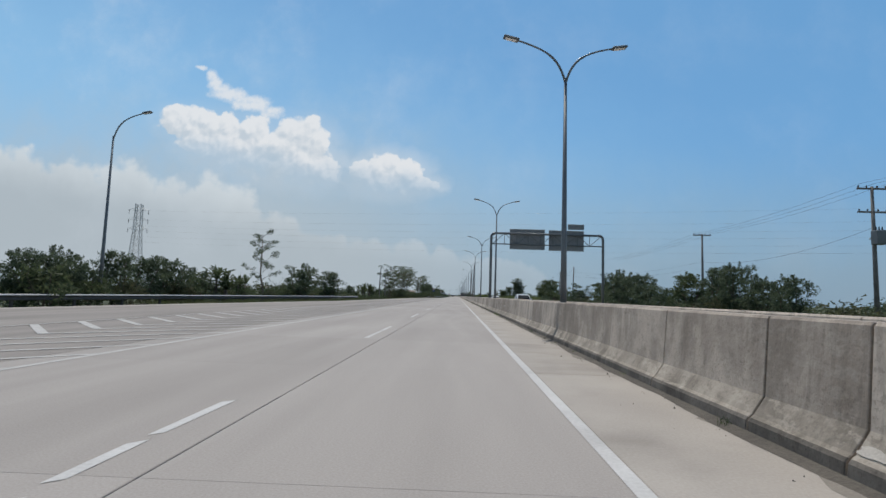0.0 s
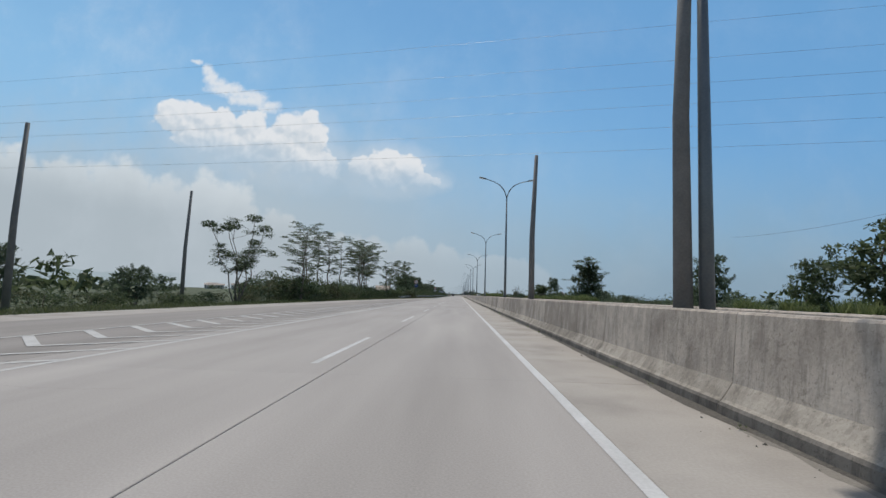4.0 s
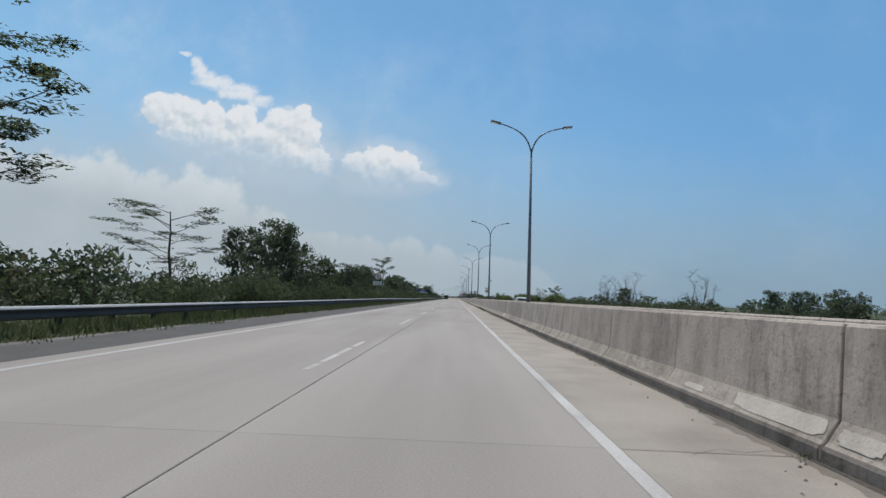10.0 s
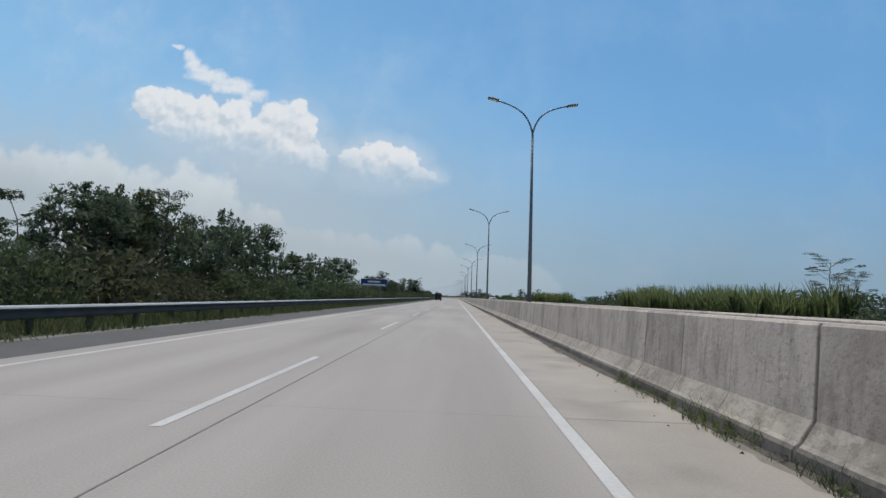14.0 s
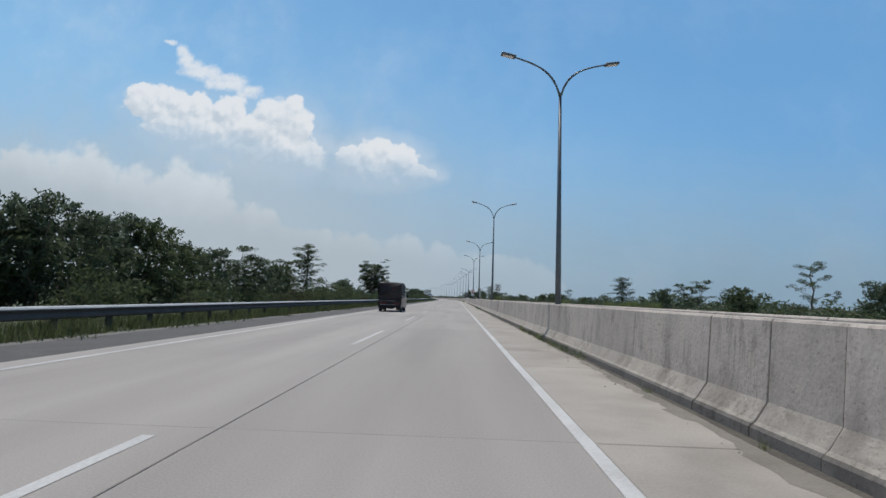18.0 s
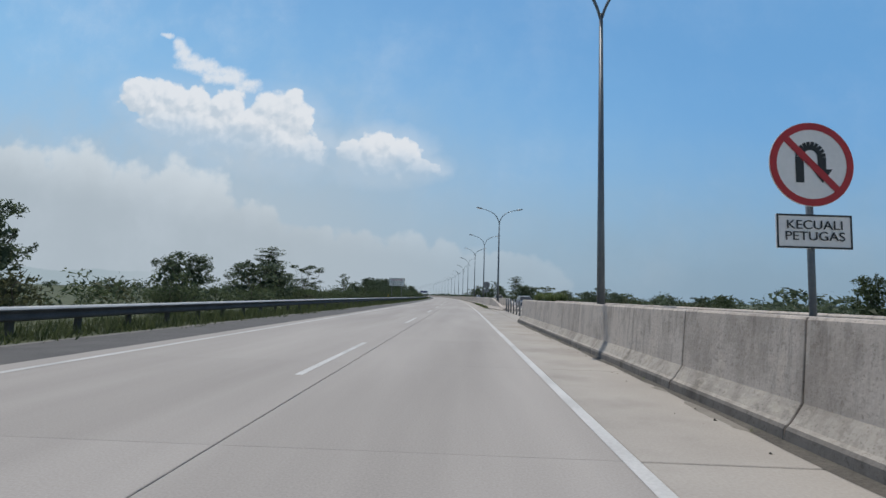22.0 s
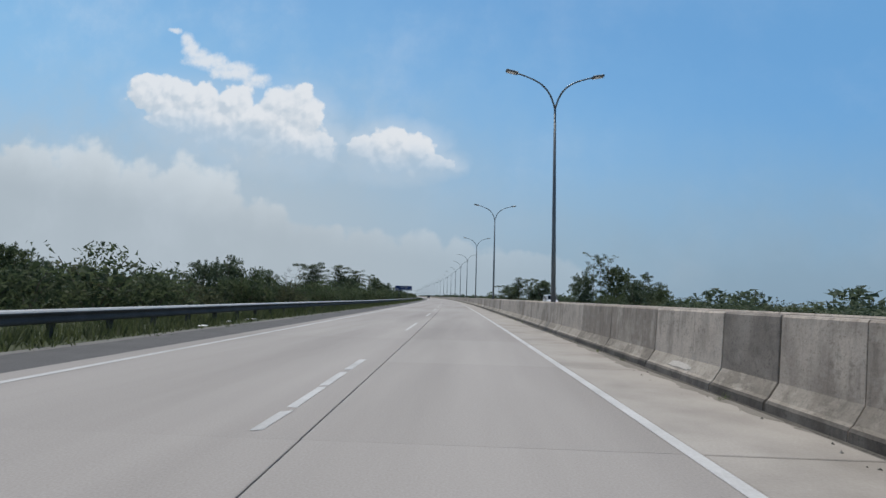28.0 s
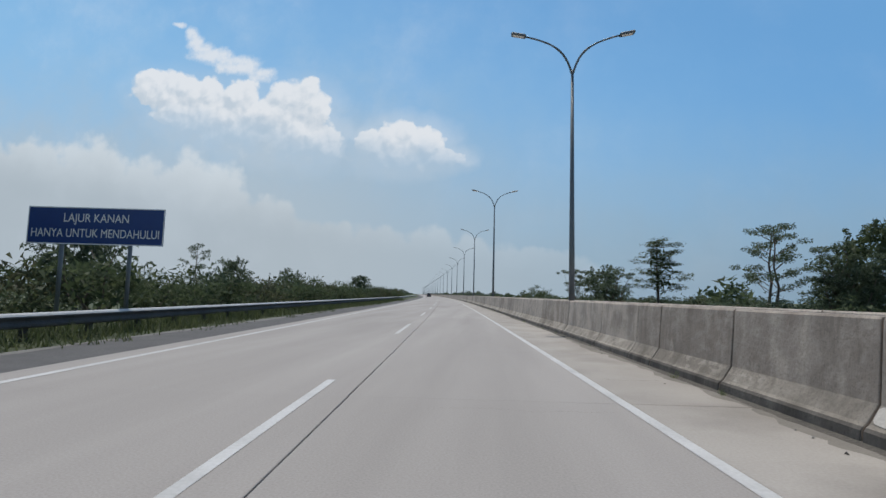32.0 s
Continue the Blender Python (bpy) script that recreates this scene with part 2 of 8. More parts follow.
def concrete(name, dark, light, spread, stain, bands, worn):
    """Weathered cast concrete: soft blotches, rain streaks down the face and dirt stains."""
    mt = bpy.data.materials.new(name)
    mt.use_nodes = True
    k = Nodes(mt.node_tree)
    bs = mt.node_tree.nodes["Principled BSDF"]
    bs.inputs["Roughness"].default_value = 0.92
    pos = mt.node_tree.nodes.new("ShaderNodeNewGeometry").outputs["Position"]
    rnd = mt.node_tree.nodes.new("ShaderNodeObjectInfo").outputs["Random"]
    tall = k.vec("MULTIPLY", pos, (1, 1, 0.3))
    run = k.vec("MULTIPLY", pos, (5, 5, 0.35))
    tone = k.math("MULTIPLY_ADD", k.noise(pos, 1.7, 10.0, False, 0.6), 0.9, k.math("MULTIPLY_ADD", k.noise(run, 1.0, 5.0), 0.15, k.math("MULTIPLY", k.noise(pos, 50.0, 3.0), 0.16)))
    tone = k.math("ADD", tone, k.math("MULTIPLY", k.math("SUBTRACT", rnd, 0.5), spread))
    col = k.mix(k.smooth(tone, 0.36, 0.86), (*dark, 1), (*light, 1))
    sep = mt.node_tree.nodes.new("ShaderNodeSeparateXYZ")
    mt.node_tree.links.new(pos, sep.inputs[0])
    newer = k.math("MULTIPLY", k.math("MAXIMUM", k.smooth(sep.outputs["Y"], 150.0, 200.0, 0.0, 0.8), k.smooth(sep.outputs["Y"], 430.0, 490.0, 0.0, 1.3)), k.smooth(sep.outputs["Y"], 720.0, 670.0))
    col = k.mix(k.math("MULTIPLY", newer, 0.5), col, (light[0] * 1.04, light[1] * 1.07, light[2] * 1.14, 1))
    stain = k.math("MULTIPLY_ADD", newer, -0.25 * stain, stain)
    mould = k.smooth(k.noise(pos, 5.5, 12.0, False, 0.7), 0.5, 0.74, 0.0, k.math("MULTIPLY", stain, 0.8))
    col = k.mix(mould, col, (dark[0] * 0.5, dark[1] * 0.5, dark[2] * 0.49, 1))
    blot = k.smooth(k.noise(tall, 1.3, 10.0, False, 0.65), 0.52, 0.72, 0.0, stain)
    drip = k.smooth(k.noise(k.vec("MULTIPLY", pos, (9, 9, 0.16)), 0.55, 6.0), 0.57, 0.72, 0.0, bands)
    col = k.mix(k.math("MAXIMUM", blot, drip), col, (dark[0] * 0.42, dark[1] * 0.41, dark[2] * 0.39, 1))
    # short dark runs of algae where the noise gathers them, and pale scraped islands
    gather = k.smooth(k.noise(pos, 0.55, 3.0), 0.44, 0.58)
    streak = k.math("MULTIPLY", k.smooth(k.noise(k.vec("MULTIPLY", pos, (7, 7, 1.1)), 1.6, 7.0, False, 0.62), 0.5, 0.61), gather)
    col = k.mix(k.math("MULTIPLY", streak, 0.3), col, (dark[0] * 0.36, dark[1] * 0.37, dark[2] * 0.36, 1))
    patchy = k.noise(k.vec("MULTIPLY", pos, (1, 1, 0.55)), 2.6, 4.0, False, 0.55)
    col = k.mix(k.smooth(patchy, 0.5, 0.66, 0.0, 0.34), col, (dark[0] * 0.72, dark[1] * 0.71, dark[2] * 0.70, 1))
    col = k.mix(k.smooth(patchy, 0.47, 0.33, 0.0, 0.4), col, (light[0] * 1.08, light[1] * 1.08, light[2] * 1.07, 1))
    pit = k.math("MULTIPLY", k.smooth(k.noise(k.vec("MULTIPLY", pos, (1, 1, 1.6)), 8.0, 9.0, False, 0.68), 0.56, 0.62, 0.0, 0.4), k.smooth(k.noise(pos, 1.1, 4.0), 0.42, 0.58))
    col = k.mix(pit, col, (dark[0] * 0.5, dark[1] * 0.49, dark[2] * 0.47, 1))
    speck = k.smooth(k.noise(pos, 34.0, 4.0, False, 0.6), 0.56, 0.68, 0.0, 0.46)
    col = k.mix(speck, col, (dark[0] * 0.55, dark[1] * 0.55, dark[2] * 0.54, 1))
    scrape = k.math("MULTIPLY", k.smooth(k.noise(k.vec("MULTIPLY", pos, (2.2, 2.2, 5.0)), 1.9, 10.0, False, 0.66), 0.51, 0.58), k.smooth(k.noise(pos, 0.8, 3.0), 0.42, 0.56))
    col = k.mix(k.math("MULTIPLY", scrape, worn), col, (min(light[0] * 1.22, 0.66), min(light[1] * 1.23, 0.6), min(light[2] * 1.24, 0.53), 1))
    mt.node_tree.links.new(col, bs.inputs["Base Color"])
    bp = mt.node_tree.nodes.new("ShaderNodeBump")
    bp.inputs["Strength"].default_value, bp.inputs["Distance"].default_value = 0.4, 0.012
    mt.node_tree.links.new(k.noise(pos, 22.0, 5.0), bp.inputs["Height"])
    mt.node_tree.links.new(bp.outputs[0], bs.inputs["Normal"])
    return mt


# Barrier face, toe and foot: each base colour darker than the one above it.
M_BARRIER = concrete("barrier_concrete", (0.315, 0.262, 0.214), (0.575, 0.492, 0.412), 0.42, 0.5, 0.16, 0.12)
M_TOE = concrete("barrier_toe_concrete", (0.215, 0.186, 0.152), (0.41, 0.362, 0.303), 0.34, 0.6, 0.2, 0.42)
M_FOOT = concrete("barrier_dark_foot", (0.085, 0.073, 0.061), (0.205, 0.182, 0.156), 0.25, 0.6, 0.2, 0.12)
M_RECAST = concrete("barrier_pale_recast", (0.42, 0.37, 0.31), (0.60, 0.535, 0.46), 0.1, 0.3, 0.1, 0.2)
M_OLDCAST = concrete("barrier_dark_recast", (0.20, 0.17, 0.142), (0.36, 0.312, 0.265), 0.1, 0.8, 0.3, 0.1)
M_PLASTER = material("barrier_whitewash", (0.43, 0.392, 0.34), (0.66, 0.61, 0.545), 0.85, 5, 40, 0.2, stains=0.3)
M_GROUND = material("grass_ground", (0.045, 0.058, 0.024), (0.088, 0.098, 0.042), 0.95, 0.035, 2.5, 0.6, stains=0.35)
M_STEEL = material("galvanised_steel", (0.30, 0.31, 0.32), (0.45, 0.46, 0.47), 0.45, 3, 40, 0.05, metal=0.6)
M_POLE = material("lamp_pole_paint", (0.10, 0.115, 0.125), (0.17, 0.185, 0.195), 0.45, 2, 30, 0.05, metal=0.3)
# Guardrail: shade put into the near-black face colour, sky gleam into the upper edge.
M_RAIL_SHADED = material("guardrail_steel_shaded", (0.034, 0.033, 0.033), (0.085, 0.083, 0.081), 0.8, 2, 20, 0.08, stains=0.3)
M_RAIL_GLEAM = material("guardrail_edge_gleam", (0.36, 0.36, 0.36), (0.55, 0.55, 0.54), 0.5, 2, 20, 0.05, stains=0.2)
M_BARK = material("bark", (0.07, 0.055, 0.04), (0.18, 0.15, 0.12), 0.95, 3, 25, 0.6, stretch=(1, 1, 0.3))
M_LEAF = leaf_material("leaf_dark", (0.053, 0.074, 0.045), (0.145, 0.18, 0.112))
M_LEAF_LIGHT = leaf_material("leaf_light", (0.047, 0.068, 0.033), (0.132, 0.160, 0.082))
M_LEAF_DRY = leaf_material("leaf_olive", (0.052, 0.060, 0.032), (0.130, 0.136, 0.073))
M_VERGE = leaf_material("verge_blades", (0.044, 0.062, 0.026), (0.108, 0.124, 0.056))
M_GRASS = leaf_material("grass_blades", (0.09, 0.125, 0.045), (0.22, 0.25, 0.11))
M_SIGNBLUE = material("sign_blue", (0.010, 0.035, 0.16), (0.014, 0.05, 0.21), 0.4, 2, 20, 0)
M_SIGNWHITE = material("sign_white", (0.74, 0.72, 0.70), (0.86, 0.84, 0.82), 0.4, 2, 20, 0)
M_SIGNRED = material("sign_red", (0.36, 0.014, 0.016), (0.50, 0.025, 0.03), 0.4, 2, 20, 0)
M_SIGNBLACK = material("sign_black", (0.012, 0.012, 0.012), (0.03, 0.03, 0.03), 0.5, 2, 20, 0)
M_SIGNBACK = material("sign_back_grey", (0.17, 0.18, 0.19), (0.26, 0.27, 0.28), 0.5, 2, 20, 0.05, metal=0.3)
M_WIRE = material("cable_black", (0.02, 0.02, 0.022), (0.05, 0.05, 0.05), 0.6)
M_POST = material("fence_post_paint", (0.15, 0.15, 0.15), (0.27, 0.27, 0.265), 0.6, 4, 30, 0.1)

# ---- ground, carriageways ----
near_stations = [float(s) for s in range(-60, 1200, 10)]
far_stations = near_stations + [1200.0 + 100 * k for k in range(15)]

ground = Shape()
ground.sweep([(-4200, -0.5), (-60, -0.45), (-26, -0.35), (-16.5, -0.10), (-9.0, -0.06), (3.4, -0.06), (17, -0.06), (19, -0.15), (40, -0.45), (4200, -0.5)], [-900.0, -200.0] + far_stations + [4200.0])
tagged(part("ground", ground, M_GROUND), "green and dry scrubland ground beside the toll road", "ground", kind="structure")

bed = Shape().sweep([(-6.7, -0.02), (2.9, -0.02)], far_stations)
tagged(part("road_bed", bed, M_JOINT), "dark bed under the concrete slabs, seen in the joints", "road", kind="structure")

SLAB = 5.0
# The cross joints drift against an even five metres: station, drift.
DRIFT = [(12, 1.7), (36, 1.4), (66, 0.8), (90, -0.1), (173, -1.7), (198, -1.65), (224, -1.4), (249, -1.4), (273, -1.6), (303, -1.8), (328, -2.4), (357, -2.9), (381, -3.6), (465, -4.4), (490, -5.0), (544, -6.15), (573, -6.55), (597, -7.64), (655, -10.1), (679, -11.3), (757, -13.2), (787, -13.55), (811, -14.1), (841, -14.1), (865, -15.0)]
JOINTS = []
for k in range(-8, 226):
    s = 5.0 * k
    JOINTS.append(s + float(np.interp(s, [a for a, b in DRIFT], [b for a, b in DRIFT])))


def slab_mesh(width, mat, gap=0.012, cross=0.004):
    sh = Shape()
    g, e, w = gap / 2, cross / 2, width
    d = 0.008
    rings = [(g, e, -0.02), (g, e, -0.006), (g + d, e + d * cross / gap, 0.0)]
    sh.add([q for a, b, z in rings for q in ((a, b, z), (w - a, b, z), (w - a, SLAB - b, z), (a, SLAB - b, z))],
           [(k * 4 + i, k * 4 + (i + 1) % 4, k * 4 + 4 + (i + 1) % 4, k * 4 + 4 + i) for k in range(2) for i in range(4)] + [(8, 9, 10, 11)])
    return sh.mesh("slab", mat)


def slab_row(name, n0, n1, mat, label, gap, cross):
    parent = thing(name, label, "road", kind="structure")
    me = slab_mesh(n1 - n0, mat, gap, cross)
    for s, e in zip(JOINTS, JOINTS[1:]):
        part("slab", me, None, parent, m=at_road(s, n0, 0, 0, (1, (e - s) / SLAB, 1)))
    far = Shape().sweep([(n0, -0.004), (n1, -0.004)], [JOINTS[-1] + 60 * k for k in range(25)])
    part("far_slabs", far, mat, parent)["kind"] = "stuff"
    return parent


slab_row("road_1", -6.62, -1.92, M_SLAB, "pale grey concrete slabs of the slow lane", 0.013, 0.0022)
slab_row("road_2", -1.92, 1.246, M_SLAB, "pale grey concrete slabs of the fast lane", 0.013, 0.0022)
slab_row("road_3", 1.234, 2.74, M_SHOULDER, "sandy concrete slabs of the inner shoulder beside the median barrier", 0.012, 0.018)

def shoulder_edge(s):
    """Outer edge of the asphalt shoulder."""
    return float(np.interp(s, [262, 334, 480, 631, 790, 816, 900], [-8.70, -8.9, -8.86, -8.74, -8.44, -8.36, -8.42]))


st = [250.0 + 10 * k for k in range(95)] + [1250.0 + 60 * k for k in range(22)]
asphalt = Shape().add([tuple(road(s, n, z)) for s in st for n, z in ((-6.64, -0.015), (shoulder_edge(s), -0.028), (shoulder_edge(s) - 0.13, -0.06))],
                      [(i * 3 + j, i * 3 + 3 + j, i * 3 + 4 + j, i * 3 + j + 1) for i in range(len(st) - 1) for j in range(2)])
tagged(part("road_shoulder", asphalt, M_ASPHALT), "dark asphalt outer shoulder along the slow lane", "shoulder", kind="structure")


def ramp_left(s):
    """Outer edge of the joining lane's paved side."""
    return float(np.interp(s, [-60, 26, 45, 75, 150, 182, 198, 216, 230, 243, 254, 268], [-21.5, -20.8, -19.5, -16.4, -15.8, -15.2, -14.4, -13.0, -11.5, -10.9, -9.6, -6.66]))


RAMP_LINE = [(-60.0, -20.3), (26.0, -19.6), (60.0, -16.4), (80.0, -14.6), (120.0, -13.6), (150.0, -12.9), (178.0, -12.25), (193.0, -12.0), (203.0, -11.1), (226.5, -8.7), (237.8, -7.9), (250.0, -6.9), (262.0, -6.65)]


def ramp_line(s):
    """Painted edge between the joining lane and its paved side."""
    return float(np.interp(s, [a for a, b in RAMP_LINE], [b for a, b in RAMP_LINE]))


rs = [float(s) for s in range(-60, 264, 6)]
ramp = Shape().add([tuple(road(s, n, z)) for s in rs for n, z in ((-6.64, -0.004), (ramp_line(s), -0.008))],
                   [(i * 2, i * 2 + 2, i * 2 + 3, i * 2 + 1) for i in range(len(rs) - 1)])
tagged(part("road_ramp", ramp, M_RAMP), "dull worn concrete lane joining the road from the side", "road", kind="structure")
ramp = Shape().add([tuple(road(s, n, z)) for s in rs for n, z in ((ramp_line(s), -0.008), (ramp_left(s), -0.012), (ramp_left(s) - 0.1, -0.2))],
                   [(i * 3 + j, i * 3 + 3 + j, i * 3 + 4 + j, i * 3 + j + 1) for i in range(len(rs) - 1) for j in range(2)])
tagged(part("ramp_shoulder", ramp, M_SHOULDER), "pale sandy paved side of the joining lane", "shoulder", kind="structure")

opposite = Shape().sweep([(5.0, -0.03), (13.6, -0.03), (15.9, -0.06)], far_stations)
tagged(part("road_opposite", opposite, M_SLAB), "pale concrete carriageway for the oncoming traffic", "road", kind="structure")
median = Shape().sweep([(2.75, -0.004), (5.0, -0.01)], far_stations)
tagged(part("median", median, M_SHOULDER), "bare concrete strip between the two median barriers", "median", kind="structure")

# ---- road markings ----
def stripe(name, n, width, s0, s1, mat, parent, z=0.004, step=10.0):
    st = [s0 + step * k for k in range(int((s1 - s0) / step) + 1)]
    if st[-1] < s1:
        st.append(s1)
    return part(name, Shape().sweep([(n - width / 2, z), (n + width / 2, z)], st), mat, parent)


marks = thing("road_marking", "white painted lane markings on the concrete road", "road marking", kind="structure")
WANDER = [(600, 0.0), (640, 0.05), (695, 0.05), (750, 0.0), (805, -0.04), (840, 0.0)]
st = [-60.0 + 10 * k for k in range(207)]
part("edge_line", Shape().add([tuple(road(s, 1.165 + float(np.interp(s, [a for a, b in WANDER], [b for a, b in WANDER])) + w, 0.004)) for s in st for w in (-0.0625, 0.0625)], [(2 * i, 2 * i + 1, 2 * i + 3, 2 * i + 2) for i in range(len(st) - 1)]), M_PAINT, marks)
stripe("edge_line", -6.05, 0.13, 256, 2000, M_PAINT, marks)
for k in range(10):
    stripe("dash", -6.05, 0.13, 206.2 + 5.1 * k, 209.2 + 5.1 * k, M_OLDPAINT, marks, step=3.0)
stripe("edge_line", -6.0, 0.12, -60, 205, M_OLDPAINT, marks)
stripe("edge_line", 5.75, 0.14, -60, 2000, M_PAINT, marks, z=-0.024)
stripe("edge_line", 12.9, 0.14, -60, 2000, M_PAINT, marks, z=-0.024)
DASH_PHASE = 3.52
dash_me = Shape().add([(-0.055, 0, 0.004), (0.055, 0, 0.004), (0.055, 5.0, 0.004), (-0.055, 5.0, 0.004)], [(0, 1, 2, 3)]).mesh("dash", M_PAINT)
worn_dashes = []
for k in range(4):
    q, sh, y = random.Random(40 + k), Shape(), 0.0
    while y < 4.9:
        ln = q.uniform(0.35, 1.5)
        e = [q.uniform(-0.012, 0.012) for _ in range(4)]
        y1 = min(5.0, y + ln)
        sh.add([(-0.052 + e[0], y, 0.004), (0.05 + e[1], y + q.uniform(-0.1, 0.1), 0.004), (0.052 + e[2], y1, 0.004), (-0.05 + e[3], y1 - q.uniform(0, 0.15), 0.004)], [(0, 1, 2, 3)])
        y = y1 + q.uniform(0.04, 0.28)
    worn_dashes.append(sh.mesh("dash", M_PAINT))
pick = random.Random(6)
DASH_SHIFT = [(17, 0.5), (69, 0.4), (94, -0.05), (172, -0.5), (198, -0.4), (224, 0.05), (251, 0.3), (303, 0.5), (329, 0.5), (354, 0.05), (380, -0.1), (497, 0.1), (523, -0.2), (549, -0.5), (575, -0.8), (600, -1.3), (628, 1.05), (655, 1.9), (680, 0.4), (757, -0.67), (809, -0.6), (840, -0.35), (861, -0.5)]
for k in range(-4, 116):
    s = DASH_PHASE + 13.0 * k
    s += float(np.interp(s, [a for a, b in DASH_SHIFT], [b for a, b in DASH_SHIFT]))
    worn = pick.random() < (0.95 if 752 < s < 762 else 0.12)
    part("dash", worn_dashes[pick.randrange(4)] if worn else dash_me, None, marks, m=at_road(s, -2.345))
for k in range(-4, 116):
    part("dash", dash_me, None, marks, m=at_road(DASH_PHASE + 4 + 13.0 * k, 9.3, -0.027))


def gore_left(s):
    return float(np.interp(s, [-60, 16, 44, 54, 100, 150, 176, 188, 200], [-13.2, -11.9, -11.3, -10.5, -9.75, -9.1, -8.5, -7.5, -6.25]))


gore = thing("gore_marking", "worn white painted chevrons between the road and the joining lane", "road marking", kind="structure")
gs = [-60.0 + 10 * k for k in range(27)]
part("gore_line", Shape().add([tuple(road(s, gore_left(s) + w, 0.005)) for s in gs for w in (-0.06, 0.06)], [(2 * i, 2 * i + 1, 2 * i + 3, 2 * i + 2) for i in range(len(gs) - 1)]), M_OLDPAINT, gore)
s = -29.12
while s < 194:
    left = gore_left(s + 2.0)
    apex = max(-9.1 + 0.0162 * (s - 42), 0.5 * (left - 6.05)) if s > 170 else -9.1 + 0.0162 * (s - 42)
    lean, reach = 1.07 * (apex - left), 1.1 * (-6.05 - apex)
    sh = Shape()
    sh.quad(road(s + lean, left, 0.005), road(s + lean + 0.32, left, 0.005), road(s + 0.32, apex, 0.005), road(s, apex, 0.005))
    sh.quad(road(s, apex, 0.0055), road(s + 0.24, apex - 0.02, 0.0055), road(s + reach + 0.22, -6.05, 0.0055), road(s + reach, -6.05, 0.0055))
    part("chevron", sh, M_OLDPAINT, gore)
    s += 1.768
gs = [190.0 + 6 * k for k in range(12)]
part("edge_line", Shape().add([tuple(road(s, ramp_line(s) + w, 0.005)) for s in gs for w in (-0.06, 0.06)], [(2 * i, 2 * i + 1, 2 * i + 3, 2 * i + 2) for i in range(len(gs) - 1)]), M_OLDPAINT, gore)

# ---- median barriers ----
PROFILE = [(0.0, 0.0), (0.008, 0.115), (0.03, 0.145), (0.062, 0.172), (0.168, 0.335), (0.225, 1.045), (0.245, 1.07), (0.405, 1.07), (0.425, 1.045), (0.482, 0.335), (0.588, 0.172), (0.62, 0.145), (0.642, 0.115), (0.65, 0.0)]


def barrier_segment(length, gap0=0.03, gap1=0.03, face=None):
    """One cast segment along +y, its road face at x = 0; the gaps are the widths of its two joints."""
    k = len(PROFILE)
    sh = Shape()
    b0, b1 = min(0.008, gap0 * 0.6), min(0.008, gap1 * 0.6)
    rings = [(gap0 / 2, 0.99 if gap0 < 0.02 else 0.97), (gap0 / 2 + b0, 1.0), (length - gap1 / 2 - b1, 1.0), (length - gap1 / 2, 0.99 if gap1 < 0.02 else 0.97)]
    vs = []
    for y, q in rings:
        vs += [(0.325 + (x - 0.325) * (q if x not in (0.0, 0.65) else 0.99 if q < 1 else 1), y, z if z == 0 else z * (1 if q == 1 else 0.995)) for x, z in PROFILE]
    fs = [(i * k + j, i * k + j + 1, (i + 1) * k + j + 1, (i + 1) * k + j) for i in range(3) for j in range(k - 1)]
    fs += [tuple(range(k - 1, -1, -1)), tuple(3 * k + j for j in range(k))]
    sh.add(vs, [f[::-1] for f in fs])
    # slot 0 the face, 1 the darker toe, 2 the darkest, lowest band
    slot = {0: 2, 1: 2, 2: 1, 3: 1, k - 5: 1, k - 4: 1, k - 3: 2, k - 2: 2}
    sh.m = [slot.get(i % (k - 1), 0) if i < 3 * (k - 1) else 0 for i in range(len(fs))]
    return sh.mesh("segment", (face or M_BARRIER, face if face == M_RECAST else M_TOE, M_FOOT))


# joints of the barrier: stations of the open ones, then of the tight ones
OPEN_JOINTS = [7.2, 8.4, 10.7, 18.7, 34.4, 36.8, 38, 61.6, 63.9, 66.2, 67.5, 70, 72.4, 89.7, 91, 93.4, 173.7, 178.5, 189.1, 196.8, 198, 200.4, 222.5, 225.2, 249.1, 252.6, 273.2, 279.1, 295.1, 299.4, 300.5, 326.7, 330.3, 335, 352.8, 356.4, 358.8, 362.6, 380.1, 383.6, 398, 461.7, 464.1, 490.2, 491.3, 501.2, 517.4, 519.8, 520.9, 543.6, 544.9, 547.3, 549.6, 571, 574.5, 597.7, 600.1, 606.2, 650.1, 652.4, 653.5, 655.8, 679, 687.2, 758.3, 759.5, 761.8, 772.4, 785.8, 789.2, 791.6, 802, 811.1, 814.6, 837.7, 840, 843.5, 863.6, 865.9, 868.2, 869.3, 871.7, 875.2]
TIGHT_JOINTS = [13.2, 40.5, 50.2, 78.3, 85.5, 95.8, 103.2, 170.2, 172.5, 176, 195.6, 203.9, 208.8, 224.8, 227.4, 228.4, 234.3, 251.4, 260.3, 263.4, 282.4, 306.6, 311.6, 329.3, 341, 344.9, 370.7, 381.3, 382.4, 386.1, 389.8, 393.9, 472.2, 489.3, 493.7, 513.3, 516.3, 529.1, 550.9, 572.2, 577.8, 612.4, 659.3, 676.6, 677.8, 684.8, 686.2, 689.5, 691.9, 757.1, 760.4, 787, 792.8, 795.2, 796.7, 805.6, 812.2, 831.9, 842.3, 856.3, 877.4]
CASTS = {227.4: M_RECAST, 251.4: M_RECAST, 652.4: M_RECAST, 686.2: M_RECAST, 811.1: M_RECAST, 196.8: M_OLDCAST, 519.8: M_OLDCAST, 543.6: M_OLDCAST, 689.5: M_OLDCAST, 758.3: M_OLDCAST}
rng = random.Random(5)
SEGMENTS = {}


